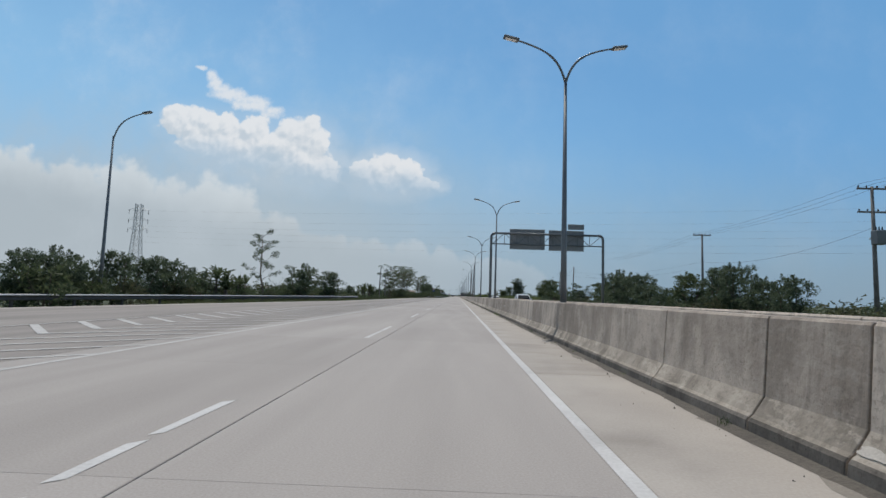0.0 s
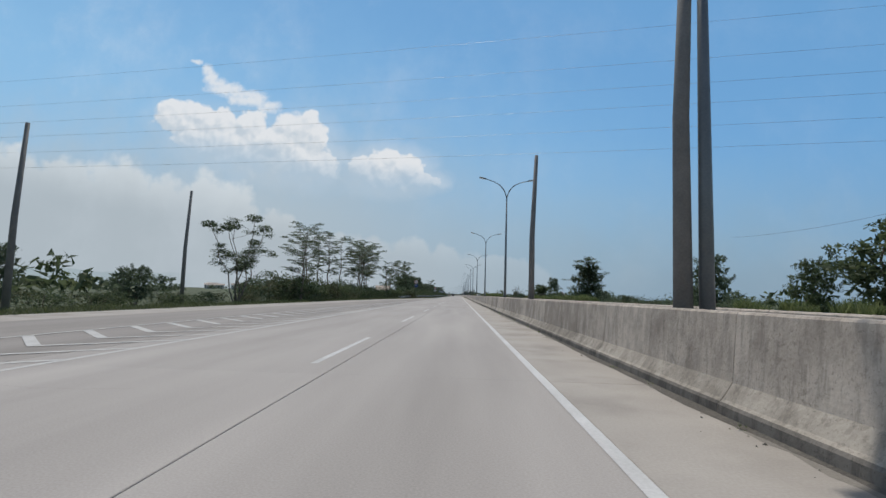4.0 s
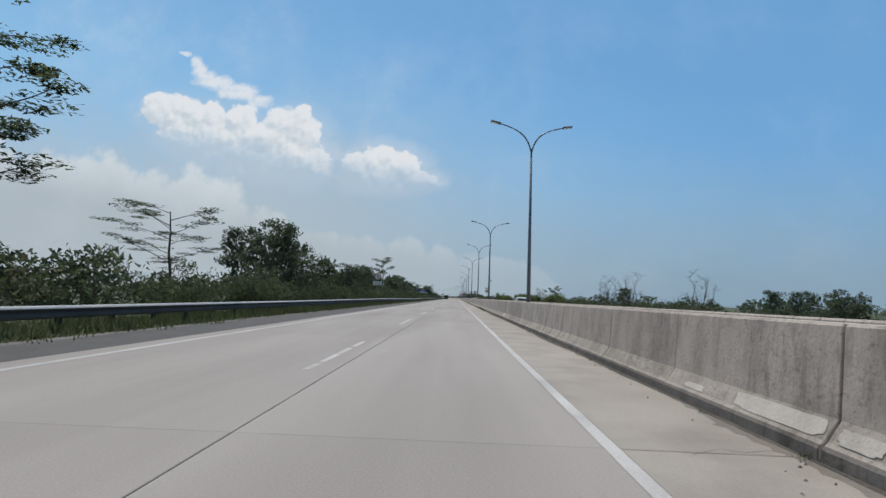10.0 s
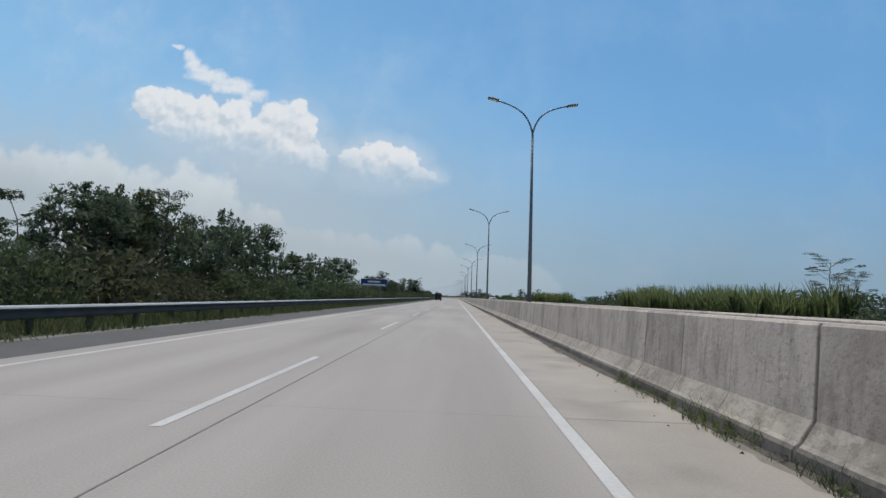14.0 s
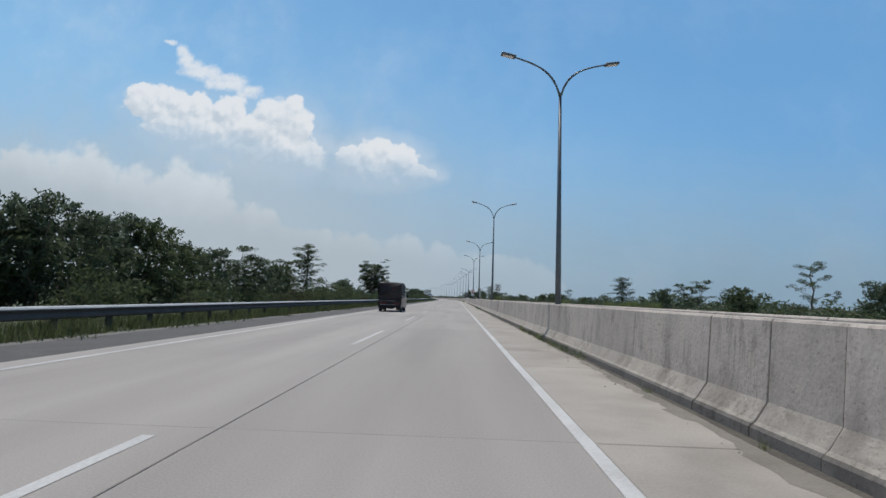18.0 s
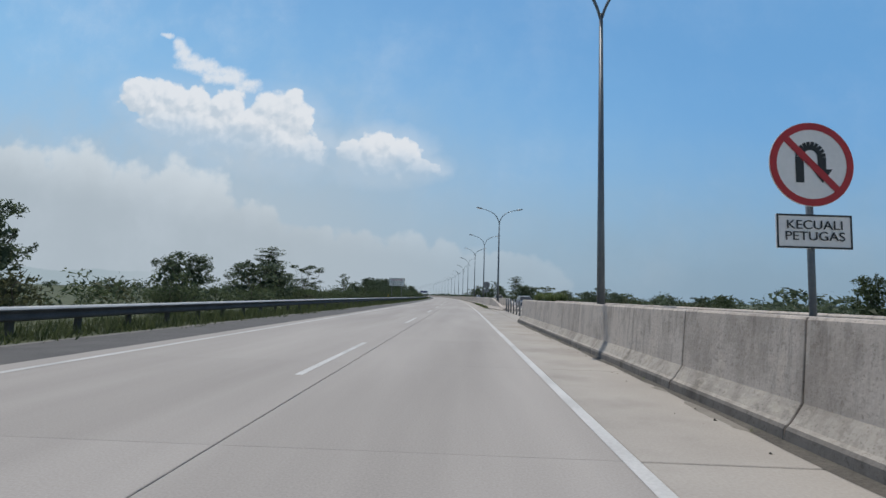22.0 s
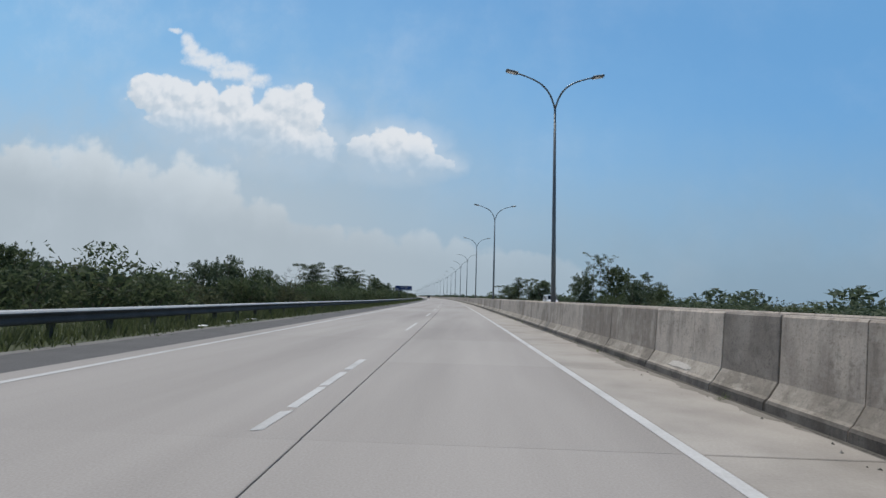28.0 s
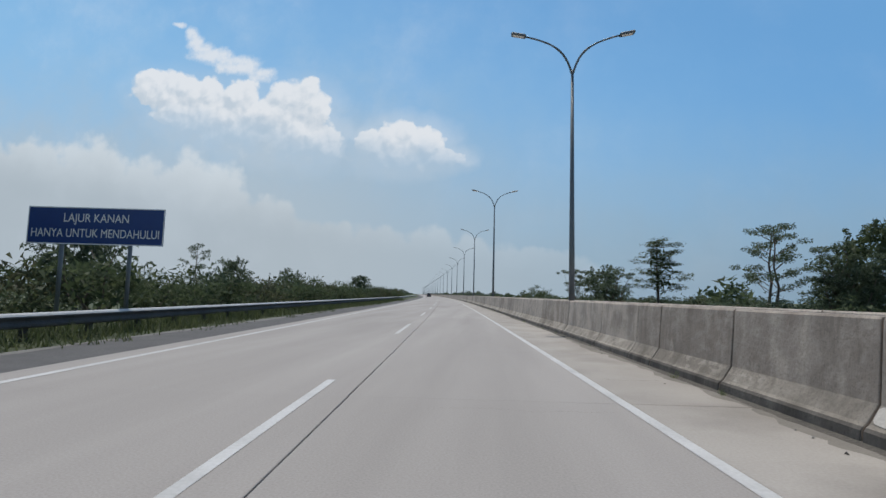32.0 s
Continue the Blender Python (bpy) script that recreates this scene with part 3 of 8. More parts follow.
def barrier_run(name, n, s0, s1, label, z=0.0):
    """Segments between the known joints; longer stretches are filled with even lengths near 2.4 m."""
    parent = thing(name, label, "barrier", kind="structure")
    known = sorted([(w, 0.024) for w in OPEN_JOINTS] + [(w, 0.008) for w in TIGHT_JOINTS])
    marks_at = [(s0, 0.03)] + [q for q in known if s0 + 0.5 < q[0] < s1 - 0.5] + [(s1, 0.03)]
    stops = []
    for (a, g), (b, _) in zip(marks_at, marks_at[1:]):
        k = max(1, round((b - a) / 2.4))
        stops += [(a + (b - a) * i / k, g if i == 0 else rng.choice((0.006, 0.008, 0.008, 0.016))) for i in range(k)]
    stops.append(marks_at[-1])
    for (a, g0), (b, g1) in zip(stops, stops[1:]):
        key = (round(b - a, 1), g0, g1, next((m for c, m in CASTS.items() if abs(c - a) < 0.06), None))
        if key not in SEGMENTS:
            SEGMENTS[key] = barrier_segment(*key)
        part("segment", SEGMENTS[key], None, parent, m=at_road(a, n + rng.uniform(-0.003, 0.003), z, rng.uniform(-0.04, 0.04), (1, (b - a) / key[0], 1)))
    return parent


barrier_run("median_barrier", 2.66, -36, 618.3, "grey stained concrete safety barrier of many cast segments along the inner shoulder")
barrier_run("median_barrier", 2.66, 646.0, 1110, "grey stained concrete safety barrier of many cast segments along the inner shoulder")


def far_barrier(name, n, s0, s1, label):
    sh = Shape()
    s = s0
    while s < s1:
        ln = 2.4 if s < 1110 else 60.0
        sh.sweep([(n + x, z) for x, z in PROFILE][::-1], [s + 0.01, s + ln - 0.01])
        s += ln
    tagged(part(name, sh, M_BARRIER), label, "barrier", kind="structure")


far_barrier("opposite_barrier", 4.42, -60, 618, "concrete safety barrier on the far side of the median")
far_barrier("opposite_barrier", 4.42, 646, 2000, "concrete safety barrier on the far side of the median")
far_barrier("distant_barrier", 2.66, 1110, 2000, "concrete safety barrier running on into the distance")


def barrier_nose(n_end, n_full, label):
    """The end of a barrier that slopes down to the ground and flares into the median."""
    sh = Shape()
    k = len(PROFILE)
    st = [(638.3, 0.16), (639.2, 0.26), (641.0, 0.52), (643.0, 0.84), (644.8, 1.0), (646.0, 1.0)]
    vs = []
    for s, q in st:
        off = n_end + (n_full - n_end) * min(1, (s - 638.3) / 7.0) ** 0.7
        vs += [tuple(road(s, off + x, min(z, 0.33) * min(1, 0.45 + q) + max(0, z - 0.33) * max(0, (q - 0.16) / 0.84))) for x, z in PROFILE]
    fs = [(i * k + j, (i + 1) * k + j, (i + 1) * k + j + 1, i * k + j + 1) for i in range(len(st) - 1) for j in range(k - 1)]
    fs += [tuple(range(k - 1, -1, -1))[::-1]]
    sh.add(vs, fs)
    tagged(part("barrier_nose", sh, M_BARRIER), label, "barrier")


barrier_nose(3.55, 2.66, "worn concrete barrier end sloping down at the median opening")
barrier_nose(4.6, 4.42, "concrete barrier end sloping down beside the oncoming carriageway")

# ---- double street lamps on the median ----
LAMPS = [22.6, 56.9, 88.6, 120.2, 156.3, 192.4, 228.8, 264.1, 298.5, 332.5, 367.0, 402.6, 437.0, 471.0, 505.5, 539.9, 573.55, 608.3, 646.4, 673.9, 707.1, 742.1, 776.9, 810.8, 845.5, 879.0, 913.2, 947.0]
LAMP_RISE = [-0.32, -0.06, -0.26, 0.11, 0.0, -0.38, -0.77, -1.0, 0.04, -0.64, 0.01, 0.22, 0.24, -0.3, -0.42, 0.04, -0.38, 0.0, -0.85, -0.45, 0.43, 0.8, 0.74, 0.36, 0.57, 0.32, 0.85, 0.93]
LAMP_SIDE = [0.03, 0.02, -0.03, -0.04, 0.0, 0.06, 0.03, 0.04, 0.12, 0.02, 0.13, 0.01, -0.06, 0.04, 0.1, -0.07, -0.02, 0.1, -0.09, -0.09, -0.02, -0.05, 0.04, -0.01, -0.04, -0.02, -0.01, -0.01]
LAMP_TURN = [8] * 22 + [5, 5, 0, -4, 0, 0]


def bezier(a, b, c, d, k):
    return [tuple((Vector(a) * (1 - t) ** 3 + Vector(b) * 3 * t * (1 - t) ** 2 + Vector(c) * 3 * t * t * (1 - t) + Vector(d) * t ** 3)) for t in (i / k for i in range(k + 1))]


def street_lamp(m, arms=(-1, 1)):
    lamp = thing("street_lamp", "tall grey steel street lamp with two curved arms on the median" if len(arms) > 1 else "tall grey street lamp with one curved arm beside the joining lane", "street lamp", m, "street lamps along the road")
    part("base_plate", Shape().box(-0.2, -0.2, -0.02, 0.2, 0.2, 0.03, 0.008), M_STEEL, lamp)
    part("pole", Shape().tube([(0, 0, 0.0), (0, 0, 3.0), (0, 0, 9.9)], [0.125, 0.105, 0.055], 12), M_POLE, lamp, smooth=True)
    part("hatch", Shape().box(-0.05, -0.135, 0.6, 0.05, -0.11, 1.0, 0.006), M_POLE, lamp)
    for d in arms:
        part("arm", Shape().tube(bezier((0.02 * d, 0, 9.75), (0.28 * d, 0, 10.75), (0.75 * d, 0, 11.0), (1.95 * d, 0, 11.3), 12), [0.045] * 7 + [0.036] * 6, 8), M_POLE, lamp, smooth=True)
        tilt = Matrix.Translation((2.15 * d, 0, 11.34)) @ Matrix.Rotation(-0.18 * d, 4, "Y")
        head = part("lamp_head", Shape().box(-0.3, -0.14, -0.05, 0.3, 0.14, 0.05, 0.03), M_POLE, lamp, m=tilt)
        part("lens", Shape().box(-0.22, -0.1, -0.062, 0.2, 0.1, -0.048, 0.005), M_SIGNWHITE, head)
    return lamp


first_lamp = street_lamp(at_road(LAMPS[0], 3.87 + LAMP_SIDE[0], 0, LAMP_TURN[0]) @ Matrix.Diagonal((1, 1, 1 + LAMP_RISE[0] / 9.9, 1)))
for s, rise, side, turn in list(zip(LAMPS, LAMP_RISE, LAMP_SIDE, LAMP_TURN))[1:] + [(947 + 34.2 * k, 0.9, 0, 3) for k in range(1, 30)]:
    copy_thing(first_lamp, at_road(s, 3.87 + side, 0, turn) @ Matrix.Diagonal((1, 1, (9.9 + rise) / (9.9 + LAMP_RISE[0]), 1)))
street_lamp(at_road(36.0, -23.0, -0.2) @ Matrix.Diagonal((1, 1, 1.13, 1)), (1,))

# ---- guardrails ----
WAVE = [(0.0, 0.0), (0.04, 0.028), (0.04, 0.072), (0.0, 0.108), (-0.022, 0.15), (0.0, 0.195), (0.04, 0.22), (0.041, 0.248), (0.025, 0.282), (-0.004, 0.306), (-0.042, 0.312)]


def guardrail(name, label, spans, side, top, post_step=4.0, posts_to=1e9):
    """A rail through stations (s, n); top gives the height of its upper edge at s."""
    rail = thing(name, label, "guardrail")
    post = Shape().box(-0.055, -0.075, -1.0, 0.055, 0.075, -0.02, 0.01).mesh("post", M_RAIL_SHADED)
    block = Shape().box(-0.06, -0.05, -0.30, 0.06, 0.05, -0.03, 0.01).mesh("spacer", M_RAIL_SHADED)
    (s0, n0), *rest = spans
    for s1, n1 in rest:
        k = max(1, int((s1 - s0) / 8))
        st = [s0 + (s1 - s0) * i / k for i in range(k + 1)]
        sh = Shape()
        off = [n0 + (n1 - n0) * i / k for i in range(k + 1)]
        p = len(WAVE)
        sh.add([tuple(road(s, n + side * x, top(s) - 0.312 + z)) for s, n in zip(st, off) for x, z in WAVE],
               [(i * p + j, i * p + j + 1, (i + 1) * p + j + 1, (i + 1) * p + j) for i in range(k) for j in range(p - 1)])
        # the upper folds take the pale colour that paints the sky's gleam
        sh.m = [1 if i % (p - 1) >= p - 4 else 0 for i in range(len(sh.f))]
        beam = part("beam", sh, (M_RAIL_SHADED, M_RAIL_GLEAM), rail)
        sol = beam.modifiers.new("thickness", "SOLIDIFY")
        sol.thickness = 0.006
        s = s0
        while s < min(s1, posts_to):
            n = n0 + (n1 - n0) * (s - s0) / (s1 - s0)
            pp = part("post", post, None, rail, m=at_road(s, n - side * 0.16, top(s)))
            part("spacer", block, None, pp, m=Matrix.Translation((side * 0.075, 0, 0)))
            s += post_step
        s0, n0 = s1, n1
    return rail


def verge_rail_top(s):
    return float(np.interp(s, [227, 231, 245, 262, 280, 300, 333, 345, 387, 450, 530, 578, 600, 632, 700, 780, 812, 900], [0.30, 0.52, 0.60, 0.64, 0.60, 0.63, 0.69, 0.68, 0.61, 0.64, 0.65, 0.625, 0.65, 0.70, 0.66, 0.62, 0.545, 0.55]))


VERGE_RAIL = "weathered grey steel guardrail with posts in the grass verge"
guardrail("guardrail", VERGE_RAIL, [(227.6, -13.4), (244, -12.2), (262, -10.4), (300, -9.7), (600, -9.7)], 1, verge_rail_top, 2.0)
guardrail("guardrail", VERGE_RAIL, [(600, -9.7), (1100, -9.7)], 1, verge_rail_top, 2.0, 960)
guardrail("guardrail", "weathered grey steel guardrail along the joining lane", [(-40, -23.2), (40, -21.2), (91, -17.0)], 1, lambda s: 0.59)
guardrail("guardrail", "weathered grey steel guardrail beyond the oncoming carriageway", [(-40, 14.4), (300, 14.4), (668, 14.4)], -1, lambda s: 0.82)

# ---- clouds on a far sky sheet ----
FAR_SHEET = 4300.0
UNIT = 9.084 / FAR_SHEET


mt = bpy.data.materials.new("far_sky")
mt.use_nodes = True
mt.node_tree.nodes.clear()
N = Nodes(mt.node_tree)
geo = mt.node_tree.nodes.new("ShaderNodeNewGeometry")
P = N.vec("ADD", N.vec("MULTIPLY", geo.outputs["Position"], (UNIT, 0.0, UNIT)), (0.0, 0.0, 0.05))
sep = mt.node_tree.nodes.new("ShaderNodeSeparateXYZ")
mt.node_tree.links.new(P, sep.inputs[0])
X, Z = sep.outputs["X"], sep.outputs["Z"]
def billow(p, scale):
    """Round swellings, as on the top of a heaped cloud."""
    v = mt.node_tree.nodes.new("ShaderNodeTexVoronoi")
    v.feature = "SMOOTH_F1"
    v.inputs["Scale"].default_value, v.inputs["Smoothness"].default_value = scale, 0.35
    mt.node_tree.links.new(p, v.inputs["Vector"])
    return N.math("SUBTRACT", 0.42, v.outputs["Distance"])


w1 = N.vec("MULTIPLY", N.vec("SUBTRACT", N.noise(P, 2.2, 3.0, True), (0.5, 0.5, 0.5)), (0.16, 0, 0.14))
w2 = N.vec("MULTIPLY", N.vec("SUBTRACT", N.noise(P, 7.0, 8.0, True, 0.65), (0.5, 0.5, 0.5)), (0.075, 0, 0.068))
PW = N.vec("ADD", N.vec("ADD", P, w1), w2)
puff = N.math("SUBTRACT", N.noise(P, 4.2, 10.0, False, 0.62), 0.5)
soft = N.math("SUBTRACT", N.noise(P, 1.3, 8.0, False, 0.6), 0.5)
HEAP = [(-5.22, 3.14, 0.38, 0.26), (-4.86, 3.02, 0.45, 0.34), (-4.45, 2.95, 0.40, 0.34), (-4.32, 2.66, 0.50, 0.40), (-4.78, 2.74, 0.42, 0.30), (-3.80, 2.98, 0.30, 0.29), (-3.75, 2.60, 0.52, 0.45), (-2.95, 2.96, 0.42, 0.33), (-3.32, 2.62, 0.50, 0.40), (-2.64, 2.74, 0.32, 0.36), (-2.76, 2.36, 0.50, 0.38), (-3.22, 2.32, 0.52, 0.32), (-2.44, 2.14, 0.22, 0.18)]
SMALL = [(-1.74, 2.25, 0.27, 0.20), (-1.40, 2.31, 0.38, 0.28), (-1.04, 2.21, 0.41, 0.29), (-0.69, 2.03, 0.31, 0.18), (-1.33, 2.02, 0.57, 0.23)]


def cloud_field(p):
    """The large heap with the small one beside it."""
    swell = N.math("MULTIPLY_ADD", billow(p, 3.4), 0.9, N.math("MULTIPLY_ADD", billow(p, 8.0), 0.55, N.math("MULTIPLY", billow(p, 19.0), 0.16)))
    return N.math("ADD", N.blobs(p, HEAP + SMALL, None, 0.25), swell)


field = cloud_field(PW)
above = cloud_field(N.vec("ADD", PW, (0.05, 0.0, 0.11)))
torn = N.blobs(PW, [(-4.86, 4.12, 0.13, 0.05), (-4.68, 3.98, 0.14, 0.13), (-4.50, 3.75, 0.20, 0.16), (-4.20, 3.60, 0.30, 0.16), (-3.85, 3.47, 0.36, 0.19), (-3.50, 3.30, 0.27, 0.15), (-4.40, 3.62, 0.34, 0.13), (-4.02, 3.50, 0.36, 0.16), (-4.60, 3.86, 0.16, 0.14)], None, 0.7)
torn = N.math("ADD", torn, N.math("ADD", N.math("MULTIPLY", billow(PW, 9.0), 0.4), N.math("MULTIPLY", puff, 2.4)))
base = N.math("SUBTRACT", Z, N.math("MULTIPLY_ADD", X, -0.14, 1.5))
fade = N.smooth(N.math("MULTIPLY_ADD", soft, 0.9, base), 0.02, 0.75, 0.12, 1.0)
m_heap = N.math("MULTIPLY", N.smooth(N.math("MULTIPLY_ADD", puff, 0.35, field), -0.42, 0.12, 0.0, 0.93), fade)
m_torn = N.math("MULTIPLY", N.smooth(torn, -0.35, 1.1), 0.86)
glow = N.math("MULTIPLY", N.smooth(N.math("MULTIPLY_ADD", soft, 1.5, field), -3.2, 0.3, 0.0, 0.33), N.smooth(Z, 3.9, 2.4))
cloud = N.math("MAXIMUM", N.math("MAXIMUM", m_heap, m_torn), glow)
# hazy bank low in the sky, its heaped crest climbing away from the road
bank = N.blobs(PW, [(-16.0, 1.2, 3.0, 1.6), (-11.5, 1.3, 3.0, 1.5), (-8.5, 1.0, 1.3, 1.6), (-7.2, 1.0, 0.85, 1.42), (-6.1, 1.0, 0.75, 1.42), (-5.25, 0.9, 0.65, 1.2), (-4.55, 0.9, 0.6, 1.22), (-3.95, 0.8, 0.5, 1.08), (-3.3, 0.5, 0.7, 0.95), (-2.4, 0.3, 0.7, 0.8), (-1.6, 0.3, 0.7, 0.72), (-0.9, 0.35, 0.55, 0.68), (-0.3, 0.3, 0.5, 0.6), (0.3, 0.25, 0.6, 0.55), (0.9, 0.1, 0.8, 0.6)], None, 0.4)
bank = N.math("ADD", N.math("ADD", bank, 0.12), N.math("MULTIPLY_ADD", N.math("ADD", puff, soft), 0.5, N.math("MULTIPLY_ADD", billow(PW, 2.6), 0.5, N.math("MULTIPLY", billow(PW, 6.5), 0.3))))
m_bank = N.math("MULTIPLY", N.smooth(bank, -0.1, 0.35), N.smooth(X, 2.2, -3.6, 0.3, 0.9))
low_glow = N.smooth(N.math("MULTIPLY_ADD", soft, 0.5, N.math("MULTIPLY_ADD", X, 0.16, Z)), 1.4, 0.3)
haze = N.smooth(N.math("MULTIPLY_ADD", soft, 0.8, Z), 3.4, 0.0, 0.0, 0.95)
veil_left = N.math("MULTIPLY", N.smooth(X, 2.2, -3.2, 0.0, 0.84), N.smooth(N.math("MULTIPLY_ADD", soft, 2.0, Z), 4.4, 1.2))
wisps = N.math("MULTIPLY", N.smooth(N.noise(PW, 0.55, 8.0, False, 0.62), 0.44, 0.8), N.smooth(X, 4.0, -5.0, 0.12, 0.4))
clear = N.math("MULTIPLY", N.math("SUBTRACT", 1.0, cloud), N.math("SUBTRACT", 1.0, m_bank))
clear = N.math("MULTIPLY", clear, N.math("SUBTRACT", 1.0, haze))
clear = N.math("MULTIPLY", clear, N.math("MULTIPLY", N.math("SUBTRACT", 1.0, wisps), N.math("SUBTRACT", 1.0, veil_left)))
sheet_alpha = N.math("SUBTRACT", 1.0, N.math("MULTIPLY", clear, 0.3))
deep = N.mix(N.smooth(N.math("MULTIPLY_ADD", soft, 1.5, N.math("MULTIPLY_ADD", X, 0.42, Z)), 5.6, 0.4), (0.115, 0.355, 0.68, 1), (0.25, 0.53, 0.82, 1))
lit = N.smooth(N.math("MULTIPLY_ADD", N.math("SUBTRACT", field, above), 1.0, N.math("MULTIPLY_ADD", base, 0.28, N.math("MULTIPLY", puff, 0.5))), -0.35, 0.75)
white = N.mix(lit, (0.55, 0.615, 0.675, 1), (0.78, 0.795, 0.81, 1))
veil = N.mix(low_glow, (0.63, 0.685, 0.72, 1), (0.415, 0.475, 0.52, 1))
hazec = N.mix(N.smooth(X, -4.0, 4.5), (0.42, 0.50, 0.56, 1), (0.247, 0.346, 0.434, 1))
air = N.math("SUBTRACT", 1.0, N.math("MULTIPLY", N.math("SUBTRACT", 1.0, haze), N.math("SUBTRACT", 1.0, veil_left)))
hill = N.math("MULTIPLY", N.smooth(N.math("SUBTRACT", N.math("MULTIPLY_ADD", soft, 0.22, 0.31), Z), 0.0, 0.03, 0.0, 0.6), N.smooth(X, -4.2, -6.0))
col = N.mix(N.math("MAXIMUM", cloud, N.math("MULTIPLY", wisps, 0.8)), N.mix(m_bank, N.mix(air, deep, hazec), veil), white)
col = N.mix(hill, col, (0.30, 0.385, 0.42, 1))
em = mt.node_tree.nodes.new("ShaderNodeEmission")
mt.node_tree.links.new(col, em.inputs["Color"])
tp = mt.node_tree.nodes.new("ShaderNodeBsdfTransparent")
mx = mt.node_tree.nodes.new("ShaderNodeMixShader")
out = mt.node_tree.nodes.new("ShaderNodeOutputMaterial")
mt.node_tree.links.new(sheet_alpha, mx.inputs[0])
mt.node_tree.links.new(tp.outputs[0], mx.inputs[1])
mt.node_tree.links.new(em.outputs[0], mx.inputs[2])
mt.node_tree.links.new(mx.outputs[0], out.inputs["Surface"])
sheet = Shape().quad((-9000, FAR_SHEET, -60), (9000, FAR_SHEET, -60), (9000, FAR_SHEET, 4200), (-9000, FAR_SHEET, 4200))
tagged(part("backdrop", sheet, mt), "white heaped clouds and pale haze in a blue sky", "sky", kind="structure")

# ---- trees and scrub ----
def leaf(sh, p, size, flat, r, slot=0):
    """One small pointed leaf spray."""
    a = r.uniform(0, 2 * math.pi)
    tilt = r.uniform(-0.5, 0.5) if flat else r.uniform(-1.3, 1.3)
    d = Vector((math.cos(a) * math.cos(tilt), math.sin(a) * math.cos(tilt), math.sin(tilt)))
    u = d.cross(Vector((r.uniform(-1, 1), r.uniform(-1, 1), 2.0 if flat else r.uniform(-1, 1)))).normalized()
    w = size * r.uniform(0.3, 0.55)
    p = Vector(p)
    sh.add([p - d * size * 0.4 - u * w * 0.5, p - d * size * 0.4 + u * w * 0.5, p + d * size * 0.6], [(0, 1, 2)], slot)


def clump(sh, c, rx, rz, count, size, flat, r, core=0.1):
    for _ in range(int(count * core)):
        a, q, h = r.uniform(0, 2 * math.pi), r.random() ** 0.6 * 0.62, r.uniform(-0.55, 0.55)
        leaf(sh, (c[0] + rx * q * math.cos(a), c[1] + rx * q * math.sin(a), c[2] + rz * h), size * r.uniform(1.6, 2.1), flat, r)
    for _ in range(count):
        a, q = r.uniform(0, 2 * math.pi), r.random() ** 0.45
        h = r.uniform(-1, 1)
        k = q * math.sqrt(max(0.05, 1 - h * h * 0.8))
        leaf(sh, (c[0] + rx * k * math.cos(a), c[1] + rx * k * math.sin(a), c[2] + rz * h * r.random() ** 0.5), size * r.uniform(0.7, 1.3), flat, r)


def inner(sh, c, rx, rz, count, size, r):
    """Large leaves deep in a crown, which close it against the light."""
    for _ in range(count):
        a, q, h = r.uniform(0, 2 * math.pi), r.random() ** 0.5, r.uniform(-1, 1)
        k = q * math.sqrt(1 - h * h * 0.9)
        leaf(sh, (c[0] + rx * k * math.cos(a), c[1] + rx * k * math.sin(a), c[2] + rz * h), size * r.uniform(0.6, 1.3), False, r)


def limb(sh, a, b, r0, r1, r, bend=0.12, k=3, sides=5):
    a, b = Vector(a), Vector(b)
    ln = (b - a).length
    pts = [a.lerp(b, i / k) + (Vector((r.uniform(-1, 1), r.uniform(-1, 1), r.uniform(-0.5, 0.8))) * ln * bend * (0 if i in (0, k) else 1)) for i in range(k + 1)]
    sh.tube(pts, [r0 + (r1 - r0) * i / k for i in range(k + 1)], sides, caps=False)
    return pts


